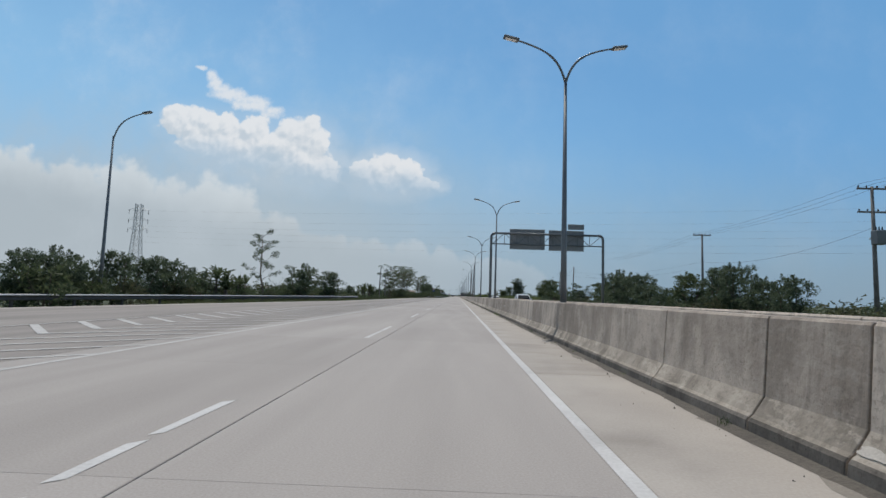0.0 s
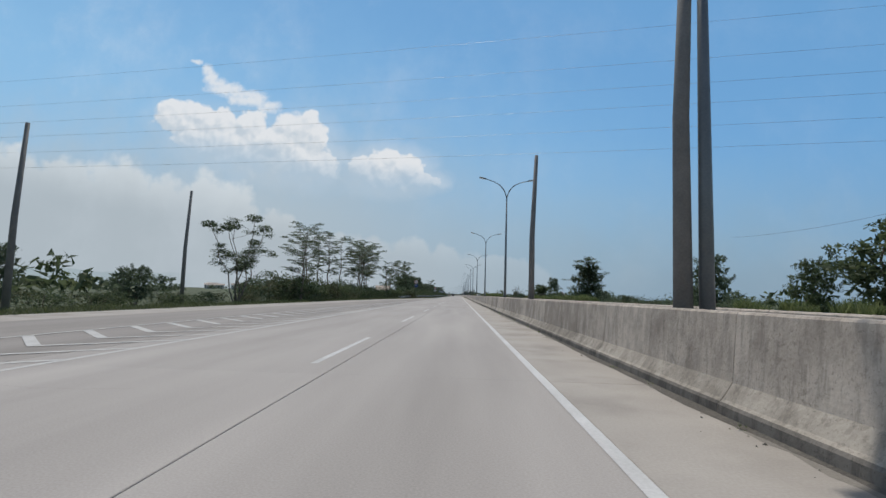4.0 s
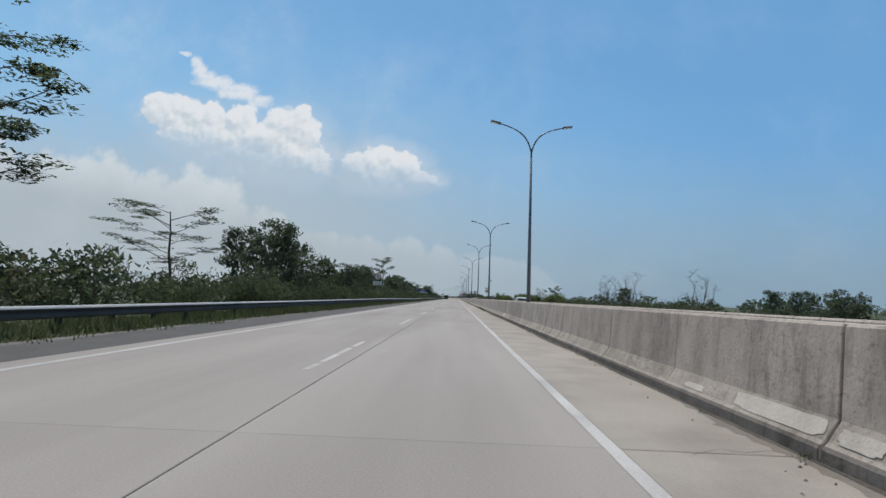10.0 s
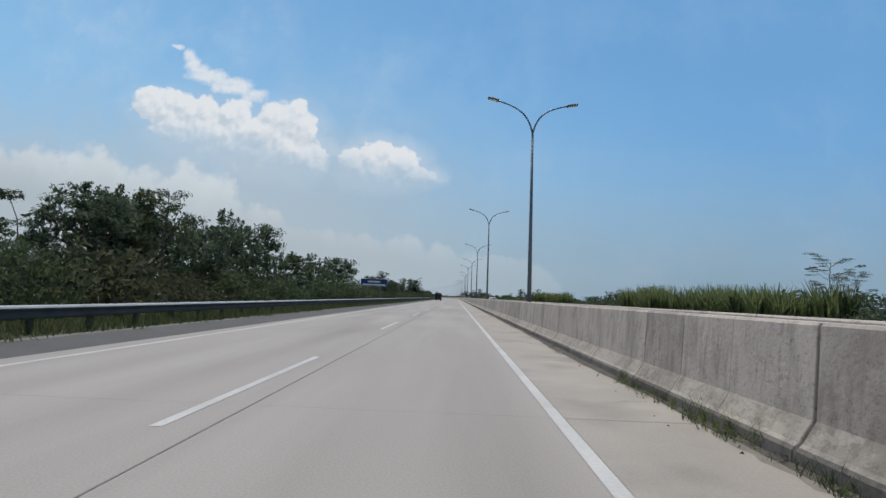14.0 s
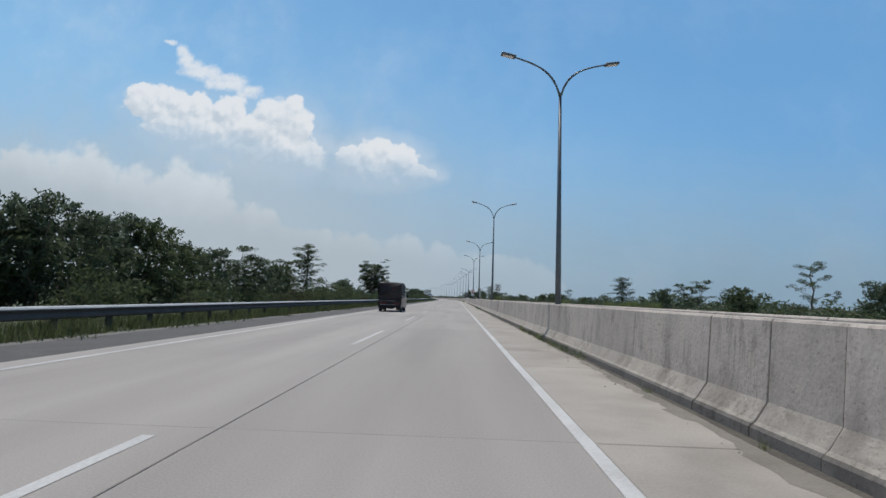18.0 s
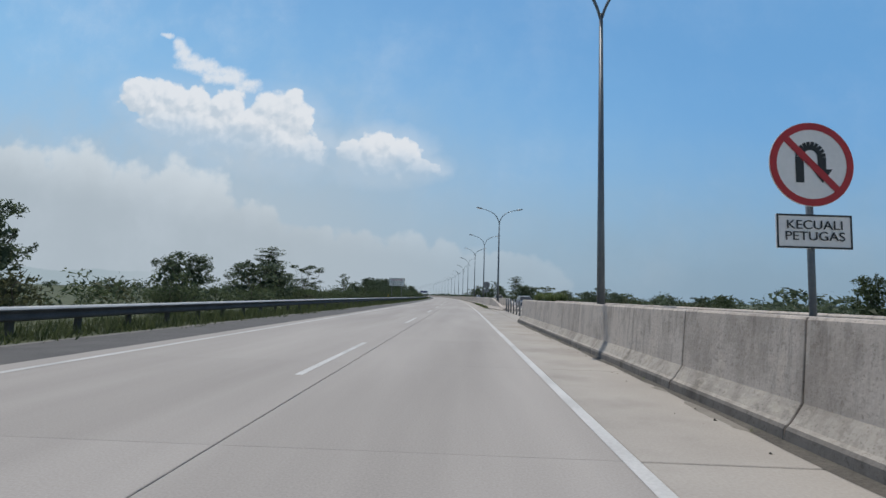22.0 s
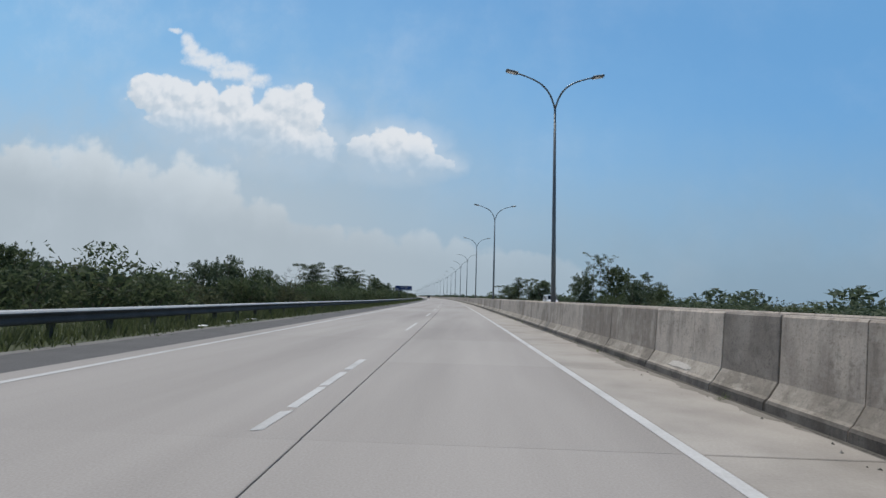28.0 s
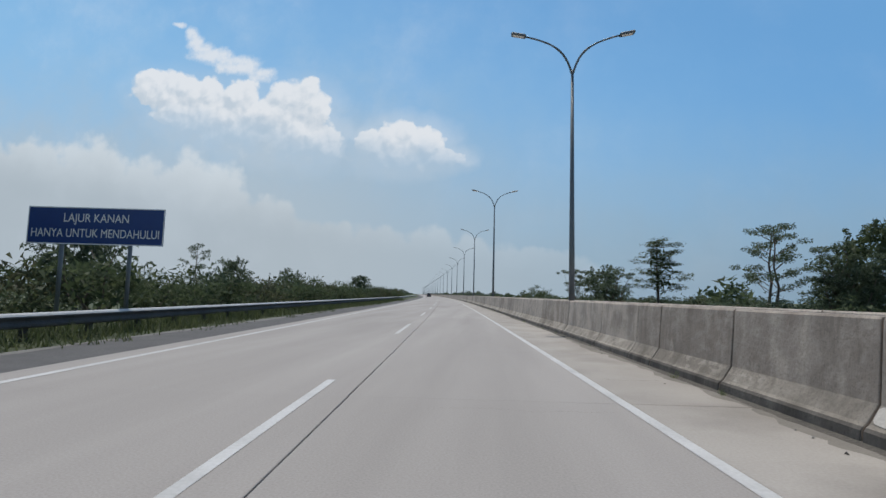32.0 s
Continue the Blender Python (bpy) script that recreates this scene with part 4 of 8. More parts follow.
def make_tree(kind, seed):
    """Trunk and crown of a tree of about its true size, standing at the origin."""
    r = random.Random(seed)
    wood, leaves = Shape(), Shape()
    if kind == "umbrella":
        H = 11.0
        top = (r.uniform(-0.8, 0.8), r.uniform(-0.8, 0.8), H * 0.9)
        limb(wood, (0, 0, -0.3), top, 0.12, 0.03, r, 0.015, 5, 7)
        for i in range(13):
            q = 0.36 + 0.64 * (i + r.random() * 0.7) / 13
            base = Vector((0, 0, -0.3)).lerp(Vector(top), q)
            a = i * 2.4 + r.uniform(-0.5, 0.5)
            reach = (2.9 - 1.7 * abs(q - 0.68)) * r.uniform(0.6, 1.1)
            tip = base + Vector((math.cos(a) * reach, math.sin(a) * reach, reach * r.uniform(0.45, 0.85)))
            pts = limb(wood, base, tip, 0.04, 0.012, r, 0.05)
            for t in (0.5, 0.72, 0.9, 1.0):
                b = base.lerp(tip, t)
                spread = Vector((math.cos(a + r.uniform(-1.3, 1.3)), math.sin(a + r.uniform(-1.3, 1.3)), r.uniform(0.0, 0.3))) * r.uniform(0.35, 0.95)
                limb(wood, b, b + spread, 0.014, 0.005, r, 0.08, 2, 3)
                clump(leaves, b + spread * r.uniform(0.5, 1.0), r.uniform(0.45, 1.0), r.uniform(0.08, 0.2), 88, 0.21, True, r, 0.0)
    elif kind == "round":
        H = 6.5
        for i in range(4):
            a = i * 1.7 + r.random()
            tip = Vector((math.cos(a) * 1.3, math.sin(a) * 1.3, H * r.uniform(0.55, 0.8)))
            limb(wood, (r.uniform(-0.15, 0.15), r.uniform(-0.15, 0.15), -0.3), tip, 0.11, 0.03, r, 0.1, 4)
        for i in range(34):
            a, q = r.uniform(0, 2 * math.pi), r.random() ** 0.5
            z = r.uniform(0.18, 0.95)
            rad = 2.5 * math.sqrt(max(0.08, 1 - ((z - 0.52) / 0.52) ** 2)) * q
            clump(leaves, (math.cos(a) * rad, math.sin(a) * rad, H * z), r.uniform(0.55, 1.05), r.uniform(0.35, 0.7), 78, 0.242, False, r, 0.1)
        inner(leaves, (0, 0, H * 0.5), 1.75, H * 0.33, 420, 0.6, r)
        for i in range(11):
            a, q = r.uniform(0, 2 * math.pi), r.uniform(0.2, 1.0)
            foot = Vector((math.cos(a) * 2.0 * q, math.sin(a) * 2.0 * q, H * (0.9 - 0.35 * q * q)))
            tip = foot + Vector((math.cos(a) * 0.4 * q, math.sin(a) * 0.4 * q, r.uniform(0.5, 1.1)))
            limb(wood, foot, tip, 0.02, 0.006, r, 0.06, 2, 3)
            for t in (0.3, 0.6, 0.9):
                clump(leaves, foot.lerp(tip, t), 0.3 - 0.14 * t, 0.2, 22, 0.2, False, r, 0.0)
    elif kind == "spreading":
        H = 7.5
        for i in range(6):
            a = i * 1.1 + r.uniform(-0.3, 0.3)
            tip = Vector((math.cos(a) * r.uniform(1.0, 2.8), math.sin(a) * r.uniform(1.0, 2.8), H * r.uniform(0.65, 0.98)))
            pts = limb(wood, (r.uniform(-0.2, 0.2), r.uniform(-0.2, 0.2), -0.3), tip, 0.07, 0.018, r, 0.05, 5)
            for j in range(5):
                b = pts[2 + j % 3]
                e = b + Vector((r.uniform(-1.6, 1.6), r.uniform(-1.6, 1.6), r.uniform(0.1, 1.0)))
                limb(wood, b, e, 0.022, 0.007, r, 0.1, 2, 3)
                inner(leaves, e, 0.4, 0.16, 9, 0.34, r)
                clump(leaves, e, r.uniform(0.5, 1.1), r.uniform(0.2, 0.4), 115, 0.2, True, r, 0.1)
            inner(leaves, tip, 0.7, 0.25, 60, 0.34, r)
            clump(leaves, tip, 0.85, 0.4, 140, 0.2, True, r, 0.1)
            clump(leaves, pts[3], 0.85, 0.4, 110, 0.2, True, r, 0.1)
    elif kind == "tiered":
        H = 8.0
        inner(leaves, (0, 0, H * 0.55), 1.1, H * 0.3, 170, 0.5, r)
        limb(wood, (0, 0, -0.3), (r.uniform(-0.2, 0.2), r.uniform(-0.2, 0.2), H * 0.95), 0.15, 0.03, r, 0.02, 5, 7)
        for i in range(24):
            q = 0.3 + 0.7 * i / 24
            reach = 2.75 * (1.05 - q) ** 0.5 * r.uniform(0.55, 1.2) + 0.3
            a = i * 2.4 + r.uniform(-0.5, 0.5)
            base = Vector((0, 0, H * q * 0.95))
            tip = base + Vector((math.cos(a) * reach, math.sin(a) * reach, reach * r.uniform(-0.05, 0.25)))
            limb(wood, base, tip, 0.04, 0.012, r, 0.06, 2, 4)
            for t in (0.45, 0.75, 1.0):
                c = base.lerp(tip, t) + Vector((r.uniform(-0.5, 0.5), r.uniform(-0.5, 0.5), r.uniform(-0.1, 0.35)))
                clump(leaves, c, r.uniform(0.45, 0.95), r.uniform(0.14, 0.34), 84, 0.22, True, r, 0.05)
    elif kind == "banana":
        for i in range(5):
            x, y, hh = r.uniform(-0.6, 0.6), r.uniform(-0.6, 0.6), r.uniform(1.0, 2.1)
            wood.tube([(x, y, -0.2), (x * 1.1, y * 1.1, hh)], [0.13, 0.07], 7)
            for j in range(11):
                a, ln, up = j * 0.58 + r.random(), r.uniform(1.4, 2.3), r.uniform(0.85, 1.5)
                u = Vector((-math.sin(a), math.cos(a), 0))
                mid = [Vector((x * 1.1, y * 1.1, hh)) + Vector((math.cos(a) * ln * f * math.cos(up), math.sin(a) * ln * f * math.cos(up), ln * (math.sin(up) * f - 0.42 * f * f))) for f in (0, 0.2, 0.45, 0.7, 0.88, 1.0)]
                widths = (0.015, 0.10, 0.15, 0.15, 0.10, 0.01)
                for i in range(5):
                    for f0, f1 in ((0.0, 0.36), (0.40, 0.68), (0.72, 0.97)):
                        p0, p1 = mid[i].lerp(mid[i + 1], f0), mid[i].lerp(mid[i + 1], f1)
                        w0, w1 = (widths[i] + (widths[i + 1] - widths[i]) * f for f in (f0, f1))
                        lag = (mid[i + 1] - mid[i]) * r.uniform(0.1, 0.5)
                        for sd in (-1, 1):
                            sag = Vector((0, 0, r.uniform(0.02, 0.14)))
                            leaves.add([p0, p0 + u * w0 * sd - sag + lag, p1 + u * w1 * sd - sag + lag, p1], [(0, 1, 2, 3)])
    elif kind == "sparse":
        H = 10.0
        top = (r.uniform(-0.5, 0.5), r.uniform(-0.5, 0.5), H * 0.95)
        limb(wood, (0, 0, -0.3), top, 0.14, 0.03, r, 0.03, 5, 6)
        for i in range(15):
            q = 0.3 + 0.7 * i / 15
            base = Vector((0, 0, -0.3)).lerp(Vector(top), q)
            a = i * 2.4 + r.uniform(-0.4, 0.4)
            reach = 2.9 * (1.1 - q * 0.7) * r.uniform(0.6, 1.1)
            tip = base + Vector((math.cos(a) * reach, math.sin(a) * reach, reach * r.uniform(0.4, 0.9)))
            limb(wood, base, tip, 0.04, 0.012, r, 0.08)
            for t in (0.7, 1.0):
                c = base.lerp(tip, t)
                clump(leaves, c + Vector((r.uniform(-0.3, 0.3), r.uniform(-0.3, 0.3), 0)), r.uniform(0.35, 0.75), 0.32, 80, 0.2, False, r, 0.0)
    elif kind == "bare":
        H = 7.0
        for i in range(5):
            a = i * 1.3
            tip = Vector((math.cos(a) * 1.5, math.sin(a) * 1.5, H * r.uniform(0.7, 1)))
            pts = limb(wood, (0, 0, -0.3), tip, 0.08, 0.015, r, 0.06, 4)
            for j in range(6):
                b = pts[1 + j % 4]
                e = b + Vector((r.uniform(-1.1, 1.1), r.uniform(-1.1, 1.1), r.uniform(0.4, 1.4)))
                limb(wood, b, e, 0.022, 0.008, r, 0.1, 2, 4)
                for _ in range(6):
                    g = b.lerp(e, r.uniform(0.45, 1.0))
                    f = g + Vector((r.uniform(-0.6, 0.6), r.uniform(-0.6, 0.6), r.uniform(0.15, 0.8)))
                    limb(wood, g, f, 0.009, 0.004, r, 0.12, 2, 3)
                    limb(wood, g.lerp(f, 0.6), f + Vector((r.uniform(-0.4, 0.4), r.uniform(-0.4, 0.4), 0.1)), 0.006, 0.003, r, 0.1, 1, 3)
                clump(leaves, e, 0.5, 0.3, 7, 0.13, False, r, 0.0)
    elif kind == "bush":
        inner(leaves, (0, 0, 0.9), 1.15, 0.85, 230, 0.28, r)
        for i in range(5):
            a = i * 1.3 + r.random()
            limb(wood, (0, 0, -0.2), (math.cos(a) * 0.9, math.sin(a) * 0.9, r.uniform(1.2, 2.2)), 0.03, 0.01, r, 0.1)
        for i in range(15):
            a, q = r.uniform(0, 2 * math.pi), r.random() ** 0.6
            clump(leaves, (math.cos(a) * 1.6 * q, math.sin(a) * 1.6 * q, r.uniform(0.15, 2.6 - 1.1 * q)), r.uniform(0.4, 0.85), r.uniform(0.3, 0.6), 78, 0.168, False, r, 0.05)
    return wood, leaves


CROWN_LEAF = {"umbrella": M_LEAF, "round": M_LEAF, "spreading": M_LEAF, "sparse": M_LEAF, "bare": M_LEAF_DRY, "bush": M_LEAF_LIGHT, "tiered": M_LEAF, "banana": M_LEAF_LIGHT}
TREE_HEIGHT = {"umbrella": 11.3, "round": 6.8, "spreading": 7.9, "sparse": 10.4, "bare": 7.2, "bush": 2.9, "tiered": 8.0, "banana": 3.2}
TREE_LABEL = {
    "umbrella": "tall slender tree with flat layered green foliage beside the road",
    "round": "dense dark green leafy tree in the roadside scrub",
    "spreading": "green spreading tree with several thin stems in the scrub",
    "sparse": "tall thin tree with sparse leafy branches above the scrub",
    "bare": "nearly leafless small tree with thin grey twigs",
    "bush": "leafy green bush in the roadside scrub",
    "tiered": "dark green conical tree with tiered dense foliage above the scrub",
    "banana": "clump of banana plants with long ragged leaves",
}
PROTO = {}
for kind, count in (("umbrella", 4), ("round", 4), ("spreading", 4), ("sparse", 3), ("bare", 2), ("bush", 5), ("tiered", 3), ("banana", 2)):
    PROTO[kind] = []
    for k in range(count):
        wood, leaves = make_tree(kind, 31 * k + len(kind))
        leafm = CROWN_LEAF[kind] if k != 2 else M_LEAF_LIGHT if kind != "bush" else M_LEAF_DRY
        PROTO[kind].append((wood.mesh("trunk", M_BARK, True), leaves.mesh("crown", leafm)))
THICKET = []
for k in range(4):
    q = random.Random(70 + k)
    sh = Shape()
    for i in range(16):
        a, d = q.uniform(0, 2 * math.pi), q.random() ** 0.6
        if i % 4 == 0:
            inner(sh, (0, 0, 0.9), 1.3, 0.85, 30, 0.36, q)
        clump(sh, (math.cos(a) * 1.7 * d, math.sin(a) * 1.7 * d, q.uniform(0.15, 2.6 - 1.1 * d)), q.uniform(0.5, 0.9), q.uniform(0.4, 0.6), 14, 0.235, False, q, 0.05)
    THICKET.append(sh.mesh("thicket", (M_LEAF, M_LEAF_LIGHT, M_LEAF_DRY, M_LEAF)[k]))
tree_rng = random.Random(11)


def tree(kind, s, n, height, z=-0.25, wide=1.0, pick=None):
    q = height / TREE_HEIGHT[kind]
    w = q * wide * tree_rng.uniform(0.9, 1.1)
    m = at_road(s, n, z, tree_rng.uniform(0, 360), (w, w, q))
    kindname = {"bush": "bush", "banana": "banana_plant"}.get(kind, "tree")
    ob = thing(kindname, TREE_LABEL[kind], kindname.replace("_", " "), m, "roadside bushes" if kind == "bush" else "")
    k = tree_rng.randrange(len(PROTO[kind])) if pick is None else pick
    part("trunk", PROTO[kind][k][0], None, ob)
    part("crown", PROTO[kind][k][1], None, ob)
    return ob


WIDEST = {"spreading": 1.25, "tiered": 1.2, "sparse": 1.25}


def plant(*rows):
    """Trees given as kind, s, n, height and, where it is known, width."""
    for kind, s, n, hgt, *wide in rows:
        tree(kind, s, n, hgt, wide=min(wide[0] * 1.28, WIDEST.get(kind, 1.9)) if wide else 1.05)


# trees by the outer side
plant(
    ("round", 31.4, -24, 3.4, 0.94), ("round", 33.3, -24, 3.8, 0.91), ("round", 35.6, -24, 3.4, 0.91), ("round", 39.2, -24, 4.1, 0.82), ("round", 42.4, -24, 4.0, 0.97),
    ("round", 45.8, -24, 3.9, 0.96), ("round", 50.5, -24, 3.4, 1.32), ("banana", 52.5, -23, 3.7, 0.82), ("banana", 57.3, -23, 3.1, 0.82), ("sparse", 66.4, -24, 9.1, 0.84),
    ("round", 75.5, -22, 5.5, 1.02), ("round", 91.3, -22, 5.2, 0.95), ("round", 118.6, -24, 3.2, 0.80), ("banana", 121.8, -23, 2.1, 0.82), ("banana", 125.0, -23, 3.4, 0.82),
    ("banana", 129.9, -23, 2.9, 0.82), ("banana", 133.7, -23, 4.1, 0.84), ("round", 135.4, -22, 3.4, 0.86), ("round", 146.1, -22, 2.9, 1.07), ("umbrella", 170, -18, 9.6),
)
plant(
    ("umbrella", 176, -19, 9.2), ("spreading", 160, -21, 8.5), ("umbrella", 196, -25.8, 10.5), ("umbrella", 208.7, -27, 13.5), ("umbrella", 213, -26, 12.8),
    ("umbrella", 219, -25, 12.6), ("umbrella", 222, -22, 11.8), ("umbrella", 226, -22, 12.0), ("umbrella", 231, -23, 13.5), ("umbrella", 236, -24, 14.2),
    ("umbrella", 242, -24, 14.5), ("umbrella", 214, -20, 10.5), ("umbrella", 247, -25, 15.5), ("sparse", 240, -18, 8.5), ("sparse", 244, -18, 7.8),
    ("umbrella", 252, -19, 10.8), ("umbrella", 262, -19, 11.0), ("round", 257, -16, 7.2), ("round", 264, -16, 7.4), ("umbrella", 272, -19, 11.4),
)
plant(
    ("sparse", 279, -18, 11.9), ("round", 274, -16, 7.6), ("round", 282, -16, 7.2), ("umbrella", 287.6, -18.6, 12.6, 1.0), ("umbrella", 301, -18, 7.0, 1.4),
    ("round", 313.6, -18.2, 7.4), ("round", 318, -17.2, 8.6), ("round", 322, -17.5, 6.9), ("spreading", 878.4, -34.5, 9.2), ("round", 880, -16, 4.6),
    ("sparse", 892, -17, 4.5), ("round", 900, -18, 4.1), ("round", 915, -18, 4.0), ("spreading", 983, -20, 5.4), ("round", 960, -18, 5.0),
    ("tiered", 340.1, -15.5, 5.7, 0.9), ("round", 340.5, -18, 4.9, 1.0), ("round", 346.6, -17, 5.1, 0.9), ("tiered", 350.9, -17, 5.9, 0.9), ("round", 353.5, -17, 5.2, 0.9),
)
plant(
    ("round", 358.7, -17, 6.8, 0.85), ("round", 364.5, -17, 6.2, 0.85), ("sparse", 365.0, -13.9, 8.9, 1.7), ("round", 371.0, -17, 5.6, 0.9), ("round", 379.0, -17, 5.6, 0.9),
    ("round", 504.9, -17.5, 4.4, 0.9), ("round", 508.0, -17, 5.2, 0.9), ("round", 510.7, -17.5, 5.4, 0.85), ("round", 516.4, -17, 4.5, 0.95), ("spreading", 523.4, -17, 5.7, 0.9),
    ("round", 521.0, -17.5, 4.4, 0.9), ("tiered", 638.0, -17, 5.3, 1.0), ("round", 639.8, -17, 3.9, 0.9), ("spreading", 648.1, -17, 4.5, 0.95), ("round", 562.6, -17, 3.7, 0.9),
    ("round", 565.5, -17.5, 4.0, 0.9), ("round", 575.4, -17, 2.9, 1.1), ("spreading", 329.0, -17, 5.4, 0.82), ("round", 335.2, -17, 6.3, 0.82), ("round", 344.8, -17, 4.8, 0.87),
)
plant(
    ("sparse", 350.2, -15, 6.4, 0.88), ("spreading", 395.0, -17, 4.5, 0.82), ("spreading", 396.8, -17, 5.3, 0.82), ("round", 399.4, -17, 6.2, 0.82), ("round", 401.8, -17, 6.8, 0.82),
    ("sparse", 403.3, -16, 7.2, 0.82), ("round", 404.5, -17, 6.3, 0.82), ("round", 409.0, -17, 6.3, 0.82), ("round", 412.7, -17, 7.3, 0.82), ("round", 418.2, -17, 7.2, 0.82),
    ("round", 427.9, -17, 5.6, 0.81), ("round", 437.7, -17, 6.2, 0.86), ("round", 453.2, -17, 7.1, 0.82), ("round", 477.0, -17, 5.2, 0.82), ("sparse", 477.3, -16, 3.4, 0.82),
    ("round", 482.2, -17, 3.8, 0.82), ("spreading", 485.5, -17, 4.4, 0.82), ("round", 487.4, -17, 4.5, 0.82), ("sparse", 489.9, -17, 4.4, 0.82), ("round", 493.0, -17, 4.3, 0.82),
)
plant(
    ("tiered", 494.6, -17, 6.9, 0.82), ("round", 499.8, -17, 4.6, 0.82), ("round", 505.0, -17, 5.4, 0.84), ("round", 512.9, -17, 5.4, 0.82), ("round", 526.1, -17, 4.3, 1.20),
    ("round", 532.4, -17, 4.0, 0.82), ("round", 534.3, -17, 4.4, 0.82), ("round", 535.4, -17, 3.4, 0.92), ("spreading", 538.1, -18, 5.0, 0.82), ("bush", 538.3, -16, 2.2, 0.82),
    ("tiered", 543.0, -17, 7.0, 0.82), ("umbrella", 592.0, -17.5, 7.8, 0.95), ("spreading", 594.5, -17.8, 8.8, 0.62), ("umbrella", 594.0, -17.2, 9.3, 1.0), ("spreading", 598.0, -17.8, 7.6, 0.6),
    ("umbrella", 597.6, -17.3, 8.6, 0.95), ("umbrella", 593.2, -18.4, 7.0, 0.9), ("spreading", 596.3, -18.6, 8.4, 0.75), ("umbrella", 596.6, -18.4, 7.4, 0.9), ("bush", 595.0, -18.0, 3.4, 0.9),
)
plant(
    ("round", 603.9, -17, 5.3, 0.82), ("round", 610.4, -17, 4.6, 0.82), ("round", 623.1, -17, 3.7, 1.20), ("round", 635.2, -17, 4.0, 1.32), ("sparse", 668.9, -17, 4.4, 1.15),
    ("sparse", 671.2, -17.5, 3.9, 1.0), ("round", 676.2, -17, 3.4, 0.82), ("round", 677.0, -20, 2.4, 0.82), ("round", 679.0, -17, 2.4, 0.94), ("round", 682.0, -17, 2.7, 1.02),
    ("round", 691.2, -17, 4.3, 0.9), ("spreading", 692.6, -17.5, 4.7, 0.9), ("round", 694.3, -17, 4.7, 0.9), ("spreading", 696.5, -17, 4.8, 0.9), ("round", 698.7, -17, 4.8, 0.8),
    ("round", 702.0, -17, 4.1, 0.8), ("round", 705.3, -17, 4.2, 0.85), ("spreading", 720.6, -17, 5.4, 0.9), ("round", 731.0, -17, 4.9, 0.9), ("round", 748.5, -17, 5.2, 0.9),
)
plant(
    ("round", 687.2, -17, 3.3, 0.96), ("round", 699.8, -18, 3.4, 1.12), ("round", 713.5, -17, 5.1, 0.84), ("round", 728.5, -17, 3.6, 1.28), ("round", 754.0, -17, 5.1, 1.18),
    ("round", 770.6, -17, 3.0, 0.82), ("round", 771.7, -17, 2.5, 0.82), ("round", 774.3, -17, 2.5, 0.82), ("round", 776.2, -17, 2.4, 0.82), ("round", 780.0, -17, 2.3, 1.07),
    ("round", 785.6, -17, 3.4, 0.99), ("round", 788.7, -17, 4.1, 0.82), ("round", 790.5, -17, 3.4, 0.82), ("round", 796.7, -17, 3.5, 0.86), ("bare", 804.1, -17, 3.8, 0.82),
    ("tiered", 812.2, -17, 4.8, 0.98), ("round", 824.6, -17, 3.5, 0.82), ("tiered", 826.5, -17, 5.6, 0.95), ("round", 831.7, -17, 4.2, 0.82), ("round", 833.5, -17, 4.2, 0.82),
)
plant(
    ("sparse", 836.6, -17, 4.8, 0.82), ("round", 839.2, -17, 3.9, 0.92), ("tiered", 840.2, -17, 5.6, 0.83), ("sparse", 857.7, -17, 5.8, 1.34), ("round", 867.9, -17, 5.5, 0.88),
    ("round", 871.3, -17, 4.7, 0.82),
)

# trees beyond the oncoming carriageway
plant(
    ("bush", 34.8, 23, 2.0, 0.96), ("round", 40.0, 23, 3.7, 0.82), ("round", 43.0, 23, 3.9, 0.85), ("round", 46.5, 23, 5.0, 0.82), ("round", 49.2, 23, 5.0, 0.87),
    ("round", 54.7, 23, 4.6, 1.09), ("round", 76.6, 23, 6.0, 1.06), ("round", 57.5, 23, 2.9, 1.1), ("round", 61.5, 23, 3.1, 1.1), ("round", 66.0, 23, 3.7, 1.1),
    ("round", 71.0, 24, 5.2, 1.0), ("round", 82.0, 24, 5.7, 1.1), ("round", 89.5, 24, 4.6, 1.2), ("spreading", 97.7, 23, 4.6, 1.74), ("round", 105.0, 23, 3.6, 1.2),
    ("round", 114.2, 23, 2.9, 0.84), ("banana", 120.9, 23, 2.6, 0.82), ("banana", 122.7, 23, 2.8, 0.82), ("banana", 126.7, 23, 3.2, 0.82), ("banana", 129.7, 23, 3.7, 0.82),
)
plant(
    ("round", 135.7, 24, 5.5, 0.82), ("round", 140.8, 24, 6.8, 1.16), ("round", 147.8, 24, 4.8, 0.82), ("round", 171.0, 28, 7.1, 0.82), ("round", 183.6, 23, 2.2, 1.99),
    ("tiered", 208.2, 23.7, 9.2, 0.95), ("round", 208.4, 23.9, 8.2, 0.78), ("bush", 201.0, 22, 2.6, 1.1), ("bush", 205.0, 23, 2.8, 1.1), ("bush", 211.5, 22.5, 3.0, 1.1),
    ("bush", 216.0, 23, 3.0, 1.1), ("bush", 221.0, 23, 2.8, 1.1), ("bush", 227.0, 23, 2.6, 1.2), ("round", 203.0, 25, 3.2, 1.0), ("round", 217.5, 25, 3.1, 1.2),
    ("banana", 247.8, 22, 5.1, 0.82), ("banana", 250.3, 22, 4.5, 0.82), ("bush", 253.2, 22, 2.6, 0.82), ("round", 259.6, 23, 3.2, 0.82), ("bush", 264.8, 21, 3.5, 0.82),
)
